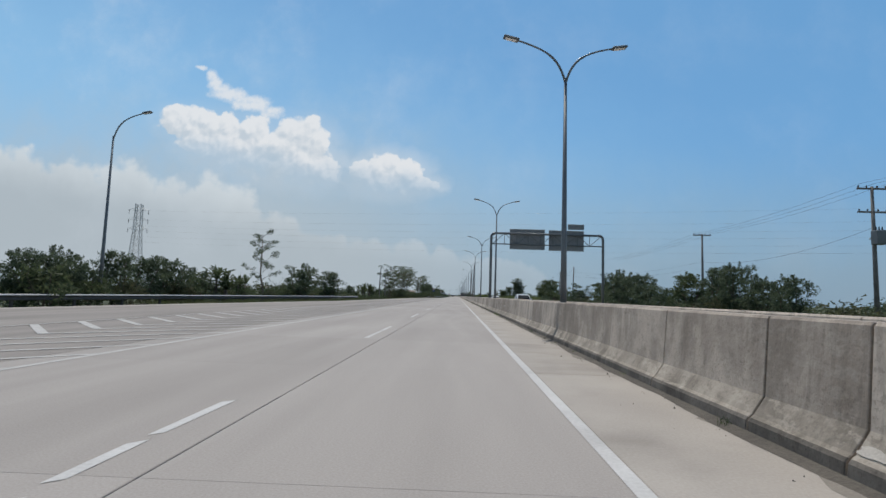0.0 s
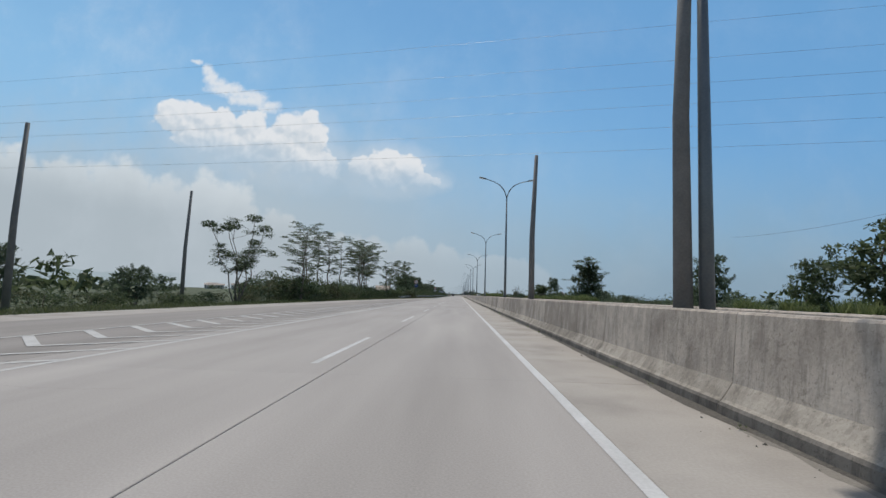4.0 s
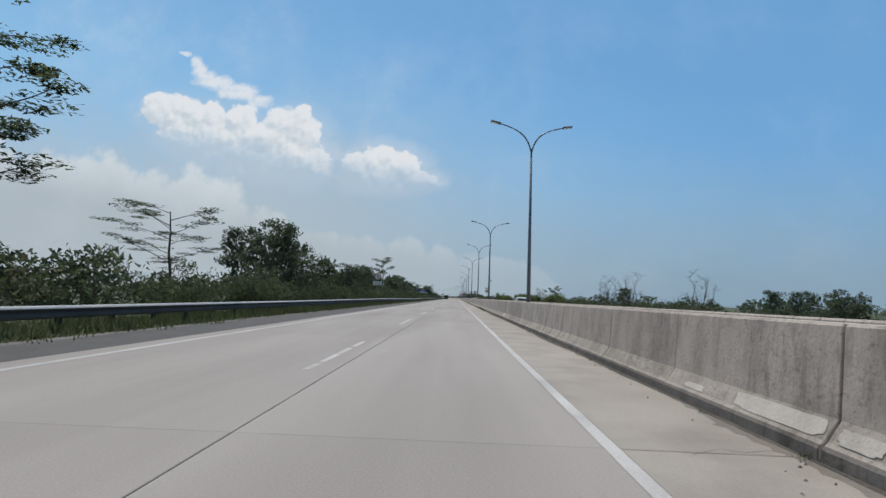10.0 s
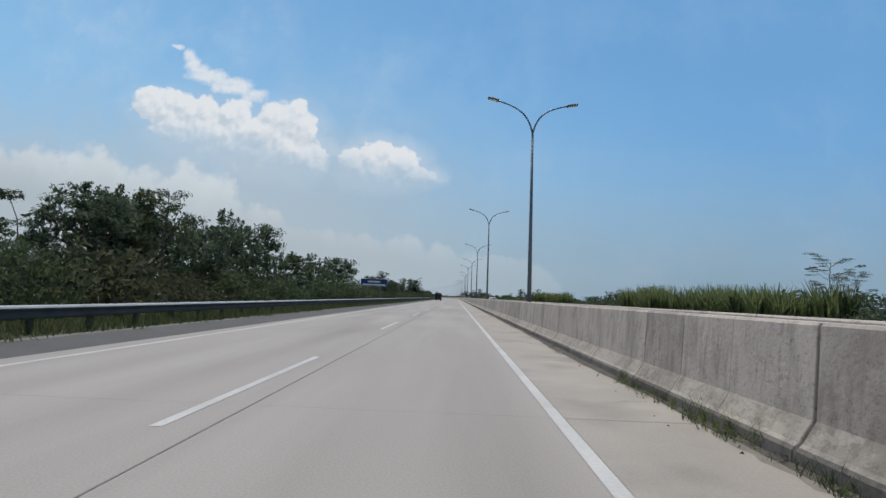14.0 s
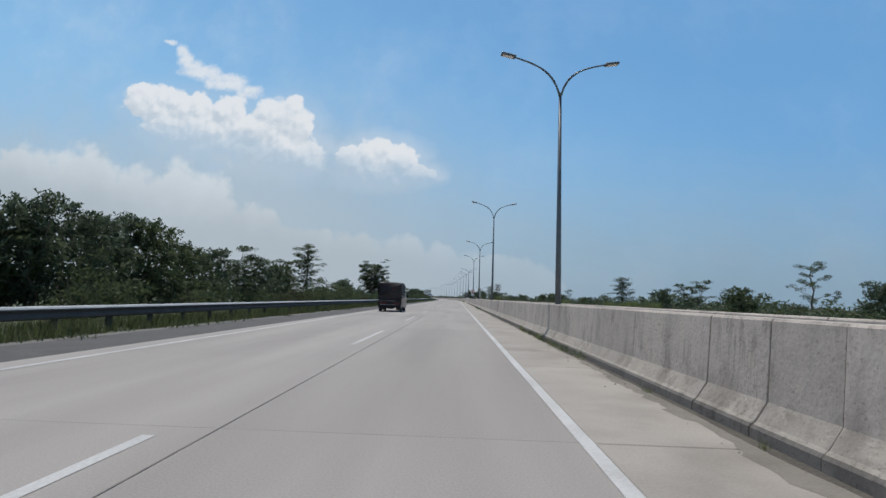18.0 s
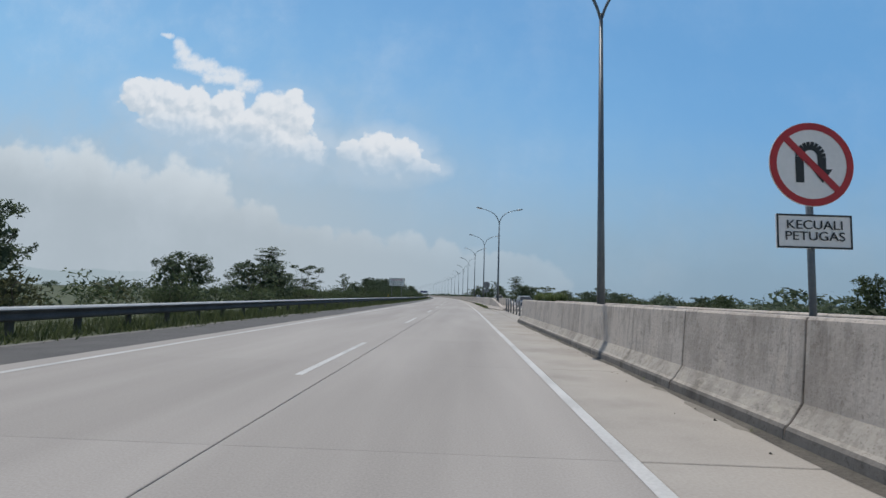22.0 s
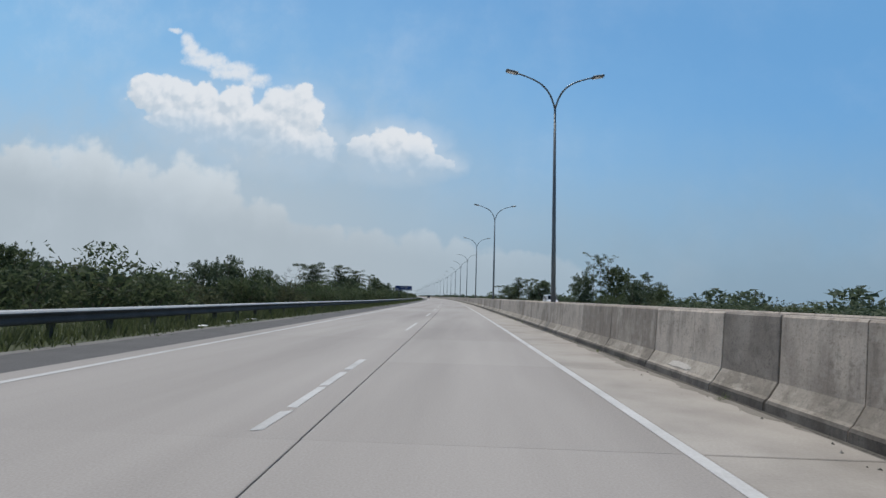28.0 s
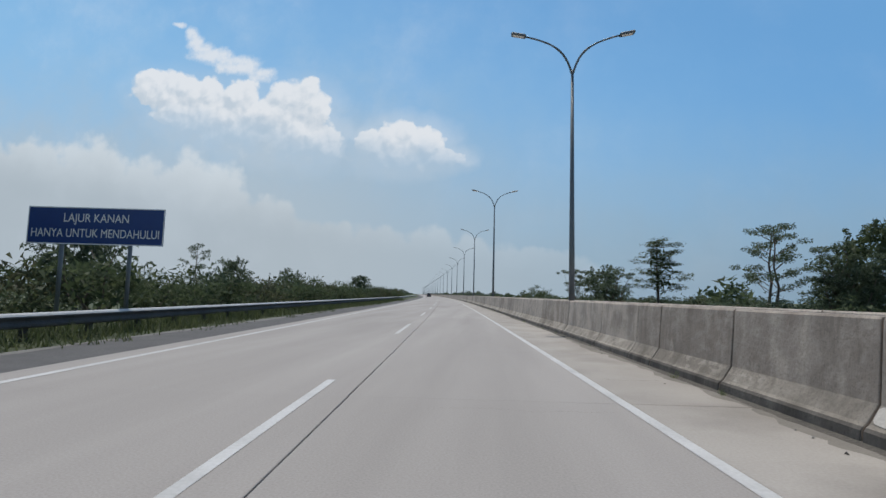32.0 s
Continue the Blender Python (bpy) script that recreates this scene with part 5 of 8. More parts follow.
plant(
    ("spreading", 274.2, 24, 5.6, 0.95), ("round", 278.0, 24, 2.9, 1.1), ("tiered", 266.8, 24, 5.4, 0.85), ("round", 300.2, 23, 2.8, 1.11), ("round", 303.6, 23, 2.8, 0.82),
    ("round", 307.2, 23, 2.9, 0.88), ("bare", 322.5, 25, 4.5, 1.04), ("bush", 327.2, 25, 3.1, 0.82), ("bare", 347.5, 26, 5.6, 1.00), ("round", 350.1, 26, 4.1, 0.82),
    ("bare", 359.1, 27, 3.9, 0.82), ("bare", 360.9, 27, 5.6, 0.82), ("bare", 363.8, 27, 5.7, 0.82), ("bush", 368.1, 22, 2.5, 0.93), ("bush", 373.9, 22, 2.6, 1.05),
    ("sparse", 386.0, 23, 5.1, 0.82), ("spreading", 393.5, 23, 4.9, 0.82), ("umbrella", 404.6, 22, 3.8, 0.80), ("umbrella", 406.8, 22, 4.9, 0.82), ("bush", 419.6, 23, 3.2, 0.87),
)
plant(
    ("bush", 450.7, 23, 4.6, 0.92), ("round", 502.2, 22, 3.2, 1.02), ("round", 514.1, 23, 3.2, 0.82), ("sparse", 519.2, 23, 4.7, 1.03), ("bush", 521.2, 23, 2.5, 0.82),
    ("round", 527.7, 23, 3.2, 1.12), ("spreading", 535.8, 23, 4.5, 1.02), ("round", 543.3, 23, 3.4, 0.82), ("tiered", 557.6, 23, 5.1, 1.0), ("bare", 568.9, 23, 2.0, 1.40),
    ("round", 572.8, 23, 2.4, 1.34), ("round", 576.8, 23, 2.4, 1.31), ("bush", 580.7, 23, 2.0, 0.82), ("bare", 586.4, 23, 1.9, 2.20), ("sparse", 593.3, 23, 4.2, 1.04),
    ("round", 597.0, 23, 3.1, 0.97), ("round", 604.8, 23, 3.1, 1.12), ("banana", 612.0, 23, 3.5, 0.82), ("bush", 622.5, 23, 2.2, 0.82), ("round", 623.0, 23, 3.4, 0.83),
)
plant(
    ("bush", 633.4, 23, 1.8, 1.29), ("bush", 637.0, 26, 1.9, 1.08), ("bush", 640.1, 23, 1.5, 0.82), ("round", 643.2, 23, 2.1, 1.08), ("round", 644.8, 26, 2.3, 1.18),
    ("round", 657.8, 26, 2.1, 1.33), ("bush", 659.0, 23, 1.8, 0.94), ("round", 662.2, 26, 2.0, 1.39), ("round", 667.9, 23, 2.6, 1.18), ("round", 679.9, 26, 2.9, 0.80),
    ("round", 683.9, 23, 3.0, 1.01), ("round", 686.6, 26, 3.8, 1.18), ("bush", 692.7, 23, 1.9, 0.82), ("bush", 695.8, 26, 1.7, 1.2), ("bush", 701.3, 22, 2.7, 0.99),
    ("bush", 701.7, 26, 2.0, 1.2), ("bush", 708.7, 22, 2.9, 1.03), ("round", 711.3, 25, 3.6, 1.29), ("bush", 717.1, 25, 2.3, 1.98), ("spreading", 722.8, 23, 4.4, 0.91),
)
plant(
    ("spreading", 737.4, 25, 5.0, 0.92), ("round", 755.4, 25, 5.2, 0.93), ("round", 760.0, 23, 5.6, 1.93), ("tiered", 765.9, 21.1, 8.7, 0.82), ("round", 770.4, 25, 6.0, 1.15),
    ("round", 810.6, 23, 3.1, 0.82), ("round", 812.9, 23, 4.0, 0.82), ("sparse", 815.4, 23, 5.2, 0.82), ("round", 818.9, 23, 4.3, 0.82), ("bush", 823.6, 23, 4.0, 0.82),
    ("round", 835.6, 20.6, 6.4, 0.72), ("umbrella", 833.0, 21.2, 9.3, 0.5), ("sparse", 830.6, 21.8, 9.0, 0.5), ("umbrella", 830.0, 23.0, 8.6, 0.5), ("round", 829.6, 24.2, 7.0, 0.82),
    ("bush", 826.5, 24, 4.4, 0.9), ("spreading", 822.0, 24, 5.4, 0.7), ("bush", 861.3, 23, 2.9, 0.82), ("bush", 862.6, 23, 2.7, 0.82), ("bush", 865.1, 23, 2.5, 0.82),
)
plant(
    ("round", 868.1, 23, 3.6, 0.82), ("bush", 872.0, 23, 2.9, 0.82), ("spreading", 881.4, 23, 7.0, 0.82), ("round", 887.9, 22, 4.1, 0.82), ("spreading", 889.5, 22, 5.4, 0.85),
    ("round", 890.0, 22, 3.3, 1.01), ("round", 890.9, 25, 6.9, 0.82), ("sparse", 895.1, 22, 7.2, 1.58), ("sparse", 898.0, 23, 7.8, 1.1), ("bush", 908.7, 23, 2.5, 0.82),
    ("tiered", 917.2, 23, 8.4, 0.96), ("spreading", 930.9, 23, 5.5, 0.93), ("round", 944.0, 25, 7.3, 1.19), ("spreading", 953.4, 23, 6.8, 0.81), ("bush", 990.7, 23, 5.1, 1.05),
)

# low scrub on both sides: the nearest row one by one, the rest as one mass
def mass(name, meshes_at, label, category):
    """Many plants too dense to count, joined into one object."""
    vs, fs, slots, sizes, mats = [], [], [], [], []
    base = 0
    for me, m in meshes_at:
        a = np.empty(len(me.vertices) * 3)
        me.vertices.foreach_get("co", a)
        mm = np.array(m)
        vs.append(a.reshape(-1, 3) @ mm[:3, :3].T + mm[:3, 3])
        f = np.empty(len(me.loops), dtype=np.int32)
        me.polygons.foreach_get("vertices", f)
        fs.append(f + base)
        t = np.empty(len(me.polygons), dtype=np.int32)
        me.polygons.foreach_get("loop_total", t)
        sizes.append(t)
        base += len(me.vertices)
        if me.materials[0] not in mats:
            mats.append(me.materials[0])
        slots.append(np.full(len(me.polygons), mats.index(me.materials[0]), dtype=np.int32))
    vs, fs, slots, sizes = np.concatenate(vs), np.concatenate(fs), np.concatenate(slots), np.concatenate(sizes)
    me = bpy.data.meshes.new(name)
    me.vertices.add(len(vs))
    me.vertices.foreach_set("co", vs.ravel())
    me.loops.add(len(fs))
    me.loops.foreach_set("vertex_index", fs)
    me.polygons.add(len(sizes))
    me.polygons.foreach_set("loop_start", np.concatenate([[0], np.cumsum(sizes)[:-1]]).astype(np.int32))
    for m in mats:
        me.materials.append(m)
    me.polygons.foreach_set("material_index", slots)
    me.update(calc_edges=True)
    me.validate()
    return tagged(new(name, me), label, category, kind="stuff")


SCRUB = [(100, -22.5, -30, 3.0, 4), (165, -19.5, -30, 1.3, 3), (235, -17.8, -26, 3.8, 4), (345, -13.0, -20, 3.4, 4), (460, -13.2, -20, 3.7, 4), (560, -13.5, -20, 3.0, 3), (690, -13.5, -21, 2.4, 3), (2000, -13.0, -21, 3.1, 4)]
behind = []
s = 0.0
while s < 1010:
    n0, n1, hh, many = next(row[1:] for row in SCRUB if s < row[0])
    for k in range(many):
        h1, w1 = hh * tree_rng.uniform(0.7, 1.2), tree_rng.uniform(0.9, 1.3) if hh > 2 else 1.7
        n = n0 + (n1 - n0) * (k + tree_rng.random()) / many
        if k == 0:
            tree("bush", s + tree_rng.uniform(0, 4.2), n, h1, wide=w1)
        else:
            q = h1 / TREE_HEIGHT["bush"]
            behind.append((THICKET[tree_rng.randrange(4)], at_road(s + tree_rng.uniform(0, 4.2), n, -0.25, tree_rng.uniform(0, 360), (q * w1, q * w1, q))))
    for k in range(4):
        q = tree_rng.uniform(1.2, 2.6) / TREE_HEIGHT["bush"]
        behind.append((THICKET[tree_rng.randrange(4)], at_road(s + tree_rng.uniform(0, 4), tree_rng.uniform(19.5, 33), -0.3, tree_rng.uniform(0, 360), (q * 1.7, q * 1.7, q))))
    s += 4.2
mass("undergrowth", behind, "dense mixed green scrub behind the road verges", "scrub")

# woods far off, out to the haze
far_leaf = []
r = random.Random(3)
for k in range(3):
    sh = Shape()
    for i in range(26):
        a, q = r.uniform(0, 2 * math.pi), r.random() ** 0.5
        clump(sh, (math.cos(a) * 4 * q, math.sin(a) * 4 * q, r.uniform(0.5, 6.5 - 3 * q)), 1.5, 1.0, 9, 1.3, False, r)
    far_leaf.append(sh.mesh("far_crown", (M_LEAF, M_LEAF_LIGHT, M_LEAF)[k]))
woods = []
for k in range(460):
    side = r.choice((-1, -1, 1, 1, 1))
    s = r.uniform(60, 2300)
    n = side * (r.uniform(36, 90) if r.random() < 0.35 else r.uniform(60, 420))
    q = r.uniform(0.35, 0.95)
    woods.append((far_leaf[r.randrange(3)], at_road(s, n, -0.6, r.uniform(0, 360), (q * 1.4, q * 1.4, q))))
for k in range(150):
    s = r.uniform(1010, 2300)
    q = r.uniform(0.3, 0.8)
    woods.append((far_leaf[r.randrange(3)], at_road(s, r.choice((-1, 1)) * r.uniform(18, 36), -0.6, r.uniform(0, 360), (q, q, q))))
mass("far_woods", woods, "hazy dark green treeline far off over the fields", "woods")

# tall grass beyond the oncoming carriageway
def grass_clump(seed, height, spread, blades, lean=0.4, mat=None):
    q = random.Random(seed)
    sh = Shape()
    for i in range(blades):
        a, d = q.uniform(0, 2 * math.pi), q.random() ** 0.6 * spread
        x, y = math.cos(a) * d, math.sin(a) * d
        h = height * q.uniform(0.55, 1.0)
        b = q.uniform(0, 2 * math.pi)
        lx, ly = math.cos(b) * h * q.uniform(0.1, lean), math.sin(b) * h * q.uniform(0.1, lean)
        w = 0.006 + 0.014 * height
        ux, uy = -math.sin(b) * w, math.cos(b) * w
        if height < 1:
            sh.add([(x - ux * 1.6, y - uy * 1.6, 0), (x + ux * 1.6, y + uy * 1.6, 0), (x + lx, y + ly, h)], [(0, 1, 2)])
            continue
        sh.add([(x - ux, y - uy, 0), (x + ux, y + uy, 0), (x + lx * 0.35 + ux, y + ly * 0.35 + uy, h * 0.65), (x + lx * 0.35 - ux, y + ly * 0.35 - uy, h * 0.65), (x + lx + ux * 0.1, y + ly + uy * 0.1, h), (x + lx - ux * 0.1, y + ly - uy * 0.1, h)],
               [(0, 1, 2, 3), (3, 2, 4, 5)])
    return sh.mesh("blades", mat or M_GRASS)


TALL = [grass_clump(40 + k, 3.0, 0.9, 260) for k in range(3)]
for s0, s1, hgt in ((190, 262, 1.9), (405.5, 420, 3.1), (422, 438, 3.3), (373.5, 381, 3.0), (471, 479, 3.0), (494, 499, 3.4), (699.5, 715.5, 2.7), (540, 552, 1.8), (575, 590, 1.7), (130, 150, 1.7)):
    s = s0
    while s < s1:
        q = hgt / 3.0 * tree_rng.uniform(0.75, 1.1)
        ob = tagged(part("grass_clump", TALL[tree_rng.randrange(3)], None, m=at_road(s, tree_rng.uniform(19, 21.5), -0.15, tree_rng.uniform(0, 360), (q * 1.2, q * 1.2, q))), "clump of tall green cane grass beyond the guardrail", "grass", "cane grass clumps")
        s += tree_rng.uniform(1.3, 2.2)

# short verge grass
VERGE = [grass_clump(60 + k, 0.3, 0.65, 44, 1.2, M_VERGE) for k in range(4)]
verge = []
s = 40.0
while s < 960:
    if s < 262:
        band = (ramp_left(s) - 0.1, ramp_left(s) - 3.6)
    else:
        band = (shoulder_edge(s) - 0.03, -12.8)
    for k in range(5):
        q, n = tree_rng.uniform(0.45, 1.2), tree_rng.uniform(*band)
        if s > 262 and -10.9 < n < -9.25:    # longer where the mower does not reach
            q *= 1.5
        verge.append((VERGE[tree_rng.randrange(4)], at_road(s + tree_rng.uniform(0, 0.9), n, -0.08, tree_rng.uniform(0, 360), (1.3, 1.3, q))))
    if s > 262:
        verge.append((VERGE[tree_rng.randrange(4)], at_road(s + tree_rng.uniform(0, 0.9), tree_rng.uniform(-9.7, -9.4), -0.06, tree_rng.uniform(0, 360), (1.3, 1.3, tree_rng.uniform(1.1, 1.7)))))
    s += 0.9
mass("verge_grass", verge, "short ragged green grass along the guardrail", "grass")
# pale dust blown along the outer edge of the asphalt
M_DUST = material("roadside_dust", (0.13, 0.122, 0.11), (0.215, 0.203, 0.183), 0.95, 1.2, 30, 0.3, stains=0.3)
q = random.Random(31)
dust, w, vs = Shape(), 0.25, []
for k in range(2600):
    w = min(0.6, max(0.04, w + (0.24 - w) * 0.05 + q.uniform(-0.05, 0.05)))
    vs += [tuple(road(258 + 0.3 * k, shoulder_edge(258 + 0.3 * k) - 0.08, -0.026)), tuple(road(258 + 0.3 * k, shoulder_edge(258 + 0.3 * k) - 0.02 + w, -0.0225))]
dust.add(vs, [(2 * k, 2 * k + 1, 2 * k + 3, 2 * k + 2) for k in range(2599)])
tagged(part("dust", dust, M_DUST), "pale dust along the outer edge of the asphalt shoulder", "dust", kind="stuff")
# litter and weeds in the angle at the foot of the barrier
TUFT = []
for k in range(4):
    q = random.Random(90 + k)
    sh = Shape()
    clump(sh, (0, 0, 0.05), 0.13, 0.05, 12, 0.045, False, q, 0.0)
    for i in range(24):
        a, h = q.uniform(0, 2 * math.pi), q.uniform(0.06, 0.2)
        x, y = q.uniform(-0.08, 0.08), q.uniform(-0.12, 0.12)
        sh.add([(x - 0.004, y, 0), (x + 0.004, y, 0), (x + math.cos(a) * h * 0.5 + 0.002, y + math.sin(a) * h * 0.5, h), (x + math.cos(a) * h * 0.5 - 0.002, y + math.sin(a) * h * 0.5, h)], [(0, 1, 2, 3)])
    TUFT.append(sh.mesh("tuft", (M_GRASS, M_LEAF_DRY, M_LEAF_LIGHT, M_GRASS)[k]))
foot = []
for s0, s1, size, step in ((645, 674, 1.25, 0.06), (318, 330, 1.1, 0.2), (376, 384, 1.2, 0.2), (496, 506, 1.0, 0.25), (540, 552, 1.0, 0.25), (88, 92, 0.8, 0.3), (36, 40, 0.9, 0.3), (-20, 950, 0.55, 2.4)):
    s = s0
    while s < s1:
        q = size * tree_rng.uniform(0.5, 1.15)
        if not 617 < s < 639:
            foot.append((TUFT[tree_rng.randrange(4)], at_road(s, 2.63 + tree_rng.uniform(-0.05, 0.02), 0.0, tree_rng.uniform(0, 360), (q * 0.9, q * 1.3, q))))
        s += step * tree_rng.uniform(0.3, 1.9)
mass("barrier_weed", foot, "small weeds along the foot of the concrete barrier", "weeds")

M_DIRT = material("foot_dirt", (0.05, 0.044, 0.037), (0.145, 0.128, 0.105), 0.95, 2.0, 30, 0.5)
dirt = Shape()
q = random.Random(17)
edge, w = [], 0.14
for i in range(1560):
    w += (0.09 - w) * 0.15 + q.uniform(-0.045, 0.045)
    edge.append(max(0.02, w))
for s0, s1 in ((-36, 618), (646, 1000)):
    st = [s0 + 0.7 * k for k in range(int((s1 - s0) / 0.7) + 1)]
    vs = []
    for k, s in enumerate(st):
        e = edge[(k + s0) % 1560]
        vs += [tuple(road(s, 2.68, 0.03)), tuple(road(s, 2.66 - e * 0.35, 0.016)), tuple(road(s, 2.66 - e, 0.0025))]
    dirt.add(vs, [(i * 3 + j, i * 3 + j + 1, i * 3 + 4 + j, i * 3 + 3 + j) for i in range(len(st) - 1) for j in range(2)])
tagged(part("dirt", dirt, M_DIRT), "dark drifted dirt along the foot of the barrier", "dirt", kind="stuff")

M_SILT = material("shoulder_silt", (0.165, 0.148, 0.124), (0.262, 0.238, 0.203), 0.95, 3.0, 40, 0.3, stains=0.3)
silt = Shape()
w, fringe = 0.2, 0.0
for s0, s1 in ((-30, 617), (647, 1000)):
    vs, st = [], [s0 + 0.14 * k for k in range(int((s1 - s0) / 0.14))]
    for s in st:
        w = min(0.42, max(0.0, w + (0.08 - w) * 0.03 + q.uniform(-0.035, 0.035)))
        fringe = fringe * 0.6 + q.uniform(-0.05, 0.05)
        vs += [tuple(road(s, 2.66, 0.010)), tuple(road(s + q.uniform(-0.05, 0.05), 2.65 - max(0.02, w + fringe), 0.0012))]
    silt.add(vs, [(2 * i, 2 * i + 1, 2 * i + 3, 2 * i + 2) for i in range(len(st) - 1)])
tagged(part("silt", silt, M_SILT), "thin brown silt washed over the inner shoulder", "silt", kind="stuff")

# a dense tree and shrubs behind the cane grass beyond the oncoming carriageway
plant(("round", 242.0, 23.4, 6.8, 0.62), ("bush", 237.2, 23.2, 4.1, 0.8), ("bush", 232.6, 23.5, 3.3, 1.0), ("bush", 229.6, 23.0, 3.0, 1.0))

# ---- signs ----
def text_mesh(words, size, mat, depth=0.002):
    """Flat lettering that faces -y, centred on its origin."""
    cu = bpy.data.curves.new("lettering", "FONT")
    cu.body, cu.size, cu.extrude = words, size, depth
    cu.align_x, cu.align_y = "CENTER", "CENTER"
    cu.space_line = 0.9
    ob = bpy.data.objects.new("lettering", cu)
    me = bpy.data.meshes.new_from_object(ob)
    bpy.data.objects.remove(ob)
    me.transform(Matrix.Rotation(radians(90), 4, "X"))
    me.materials.clear()
    me.materials.append(mat)
    return me


def lettering(words, size, mat, parent, x, z, y=-0.02, wide=1.0):
    ob = part("lettering", text_mesh(words, size, mat), None, parent)
    ob.matrix_basis = Matrix.Translation((x, y, z)) @ Matrix.Diagonal((wide, 1, 1, 1))
    return ob


def disc_plate(r, t0=-0.004, t1=0.004, sides=40):
    sh = Shape()
    for y in (t0, t1):
        sh.v += [(r * math.cos(2 * math.pi * k / sides), y, r * math.sin(2 * math.pi * k / sides)) for k in range(sides)]
    sh.f += [tuple(range(sides)), tuple(range(2 * sides - 1, sides - 1, -1))] + [(k, sides + k, sides + (k + 1) % sides, (k + 1) % sides) for k in range(sides)]
    sh.m += [0] * (sides + 2)
    return sh


def ring(r0, r1, y, sides=40):
    sh = Shape()
    sh.add([(r * math.cos(2 * math.pi * k / sides), y, r * math.sin(2 * math.pi * k / sides)) for r in (r0, r1) for k in range(sides)],
           [(k, (k + 1) % sides, sides + (k + 1) % sides, sides + k) for k in range(sides)])
    return sh


def bar(length, width, y, angle=0.0):
    c, s = math.cos(angle), math.sin(angle)
    return Shape().add([(x * c - z * s, y, x * s + z * c) for x, z in ((-length / 2, -width / 2), (length / 2, -width / 2), (length / 2, width / 2), (-length / 2, width / 2))], [(0, 1, 2, 3)])


def at(x, y, z):
    return Matrix.Translation((x, y, z))


def board(parent, x0, x1, z0, z1, mat, edge=None, rim=0.04, y=0.0, name="panel"):
    p = part(name, Shape().box(x0, y - 0.012, z0, x1, y + 0.012, z1, 0.006), mat, parent)
    if edge:
        sh = Shape()
        for a, b, c, d in ((x0, x1, z0, z0 + rim), (x0, x1, z1 - rim, z1), (x0, x0 + rim, z0 + rim, z1 - rim), (x1 - rim, x1, z0 + rim, z1 - rim)):
            sh.quad((a, y - 0.016, c), (b, y - 0.016, c), (b, y - 0.016, d), (a, y - 0.016, d))
        part("border", sh, edge, p)
    return p


# no U-turn
sign = thing("road_sign", "round red-rimmed no U-turn sign over a white exception plate", "road sign", at_road(598.6, 3.58, 0, 3))
part("post", Shape().tube([(0, 0.05, 0), (0, 0.05, 3.0)], 0.035, 10), M_POLE, sign, smooth=True)
face = part("disc", disc_plate(0.455), M_SIGNWHITE, sign, m=at(0, 0, 2.66))
part("rim", ring(0.375, 0.45, -0.008), M_SIGNRED, face)
arrow = Shape()
pts = [(-0.13, -0.2)] + [(-0.13 + 0.12 - 0.12 * math.cos(math.pi * k / 10), 0.08 + 0.12 * math.sin(math.pi * k / 10)) for k in range(11)] + [(0.11, -0.06)]
for k in range(len(pts) - 1):
    (x0, z0), (x1, z1) = pts[k], pts[k + 1]
    d = Vector((x1 - x0, z1 - z0)).normalized() * 0.045
    arrow.quad((x0 - d.y, -0.009, z0 + d.x), (x1 - d.y, -0.009, z1 + d.x), (x1 + d.y, -0.009, z1 - d.x), (x0 + d.y, -0.009, z0 - d.x))
arrow.add([(0.0, -0.009, -0.05), (0.22, -0.009, -0.05), (0.11, -0.009, -0.2)], [(0, 2, 1)])
part("arrow", arrow, M_SIGNBLACK, face)
part("slash", bar(0.78, 0.075, -0.011, radians(-45)), M_SIGNRED, face)
plate = board(sign, -0.4, 0.4, 1.76, 2.12, M_SIGNWHITE, M_SIGNBLACK, 0.02, name="plate")
lettering("KECUALI\nPETUGAS", 0.132, M_SIGNBLACK, plate, 0, 1.945, wide=1.16)

# the same sign for the oncoming side, seen from behind
sign = thing("road_sign", "back of a round grey sign and its plate on a post", "road sign", at_road(662.5, 3.54, 0, 183))
part("post", Shape().tube([(0, 0.05, 0), (0, 0.05, 3.2)], 0.035, 10), M_POLE, sign, smooth=True)
face = part("disc", disc_plate(0.46), M_SIGNBACK, sign, m=at(0, 0, 2.75))
for z in (-0.22, 0.22):
    part("bracket", Shape().box(-0.25, 0.006, z - 0.015, 0.25, 0.03, z + 0.015, 0.004), M_STEEL, face)
plate = board(sign, -0.4, 0.4, 1.83, 2.18, M_SIGNBACK, name="plate")
part("bracket", Shape().box(-0.25, 0.014, 1.98, 0.25, 0.035, 2.01, 0.004), M_STEEL, plate)


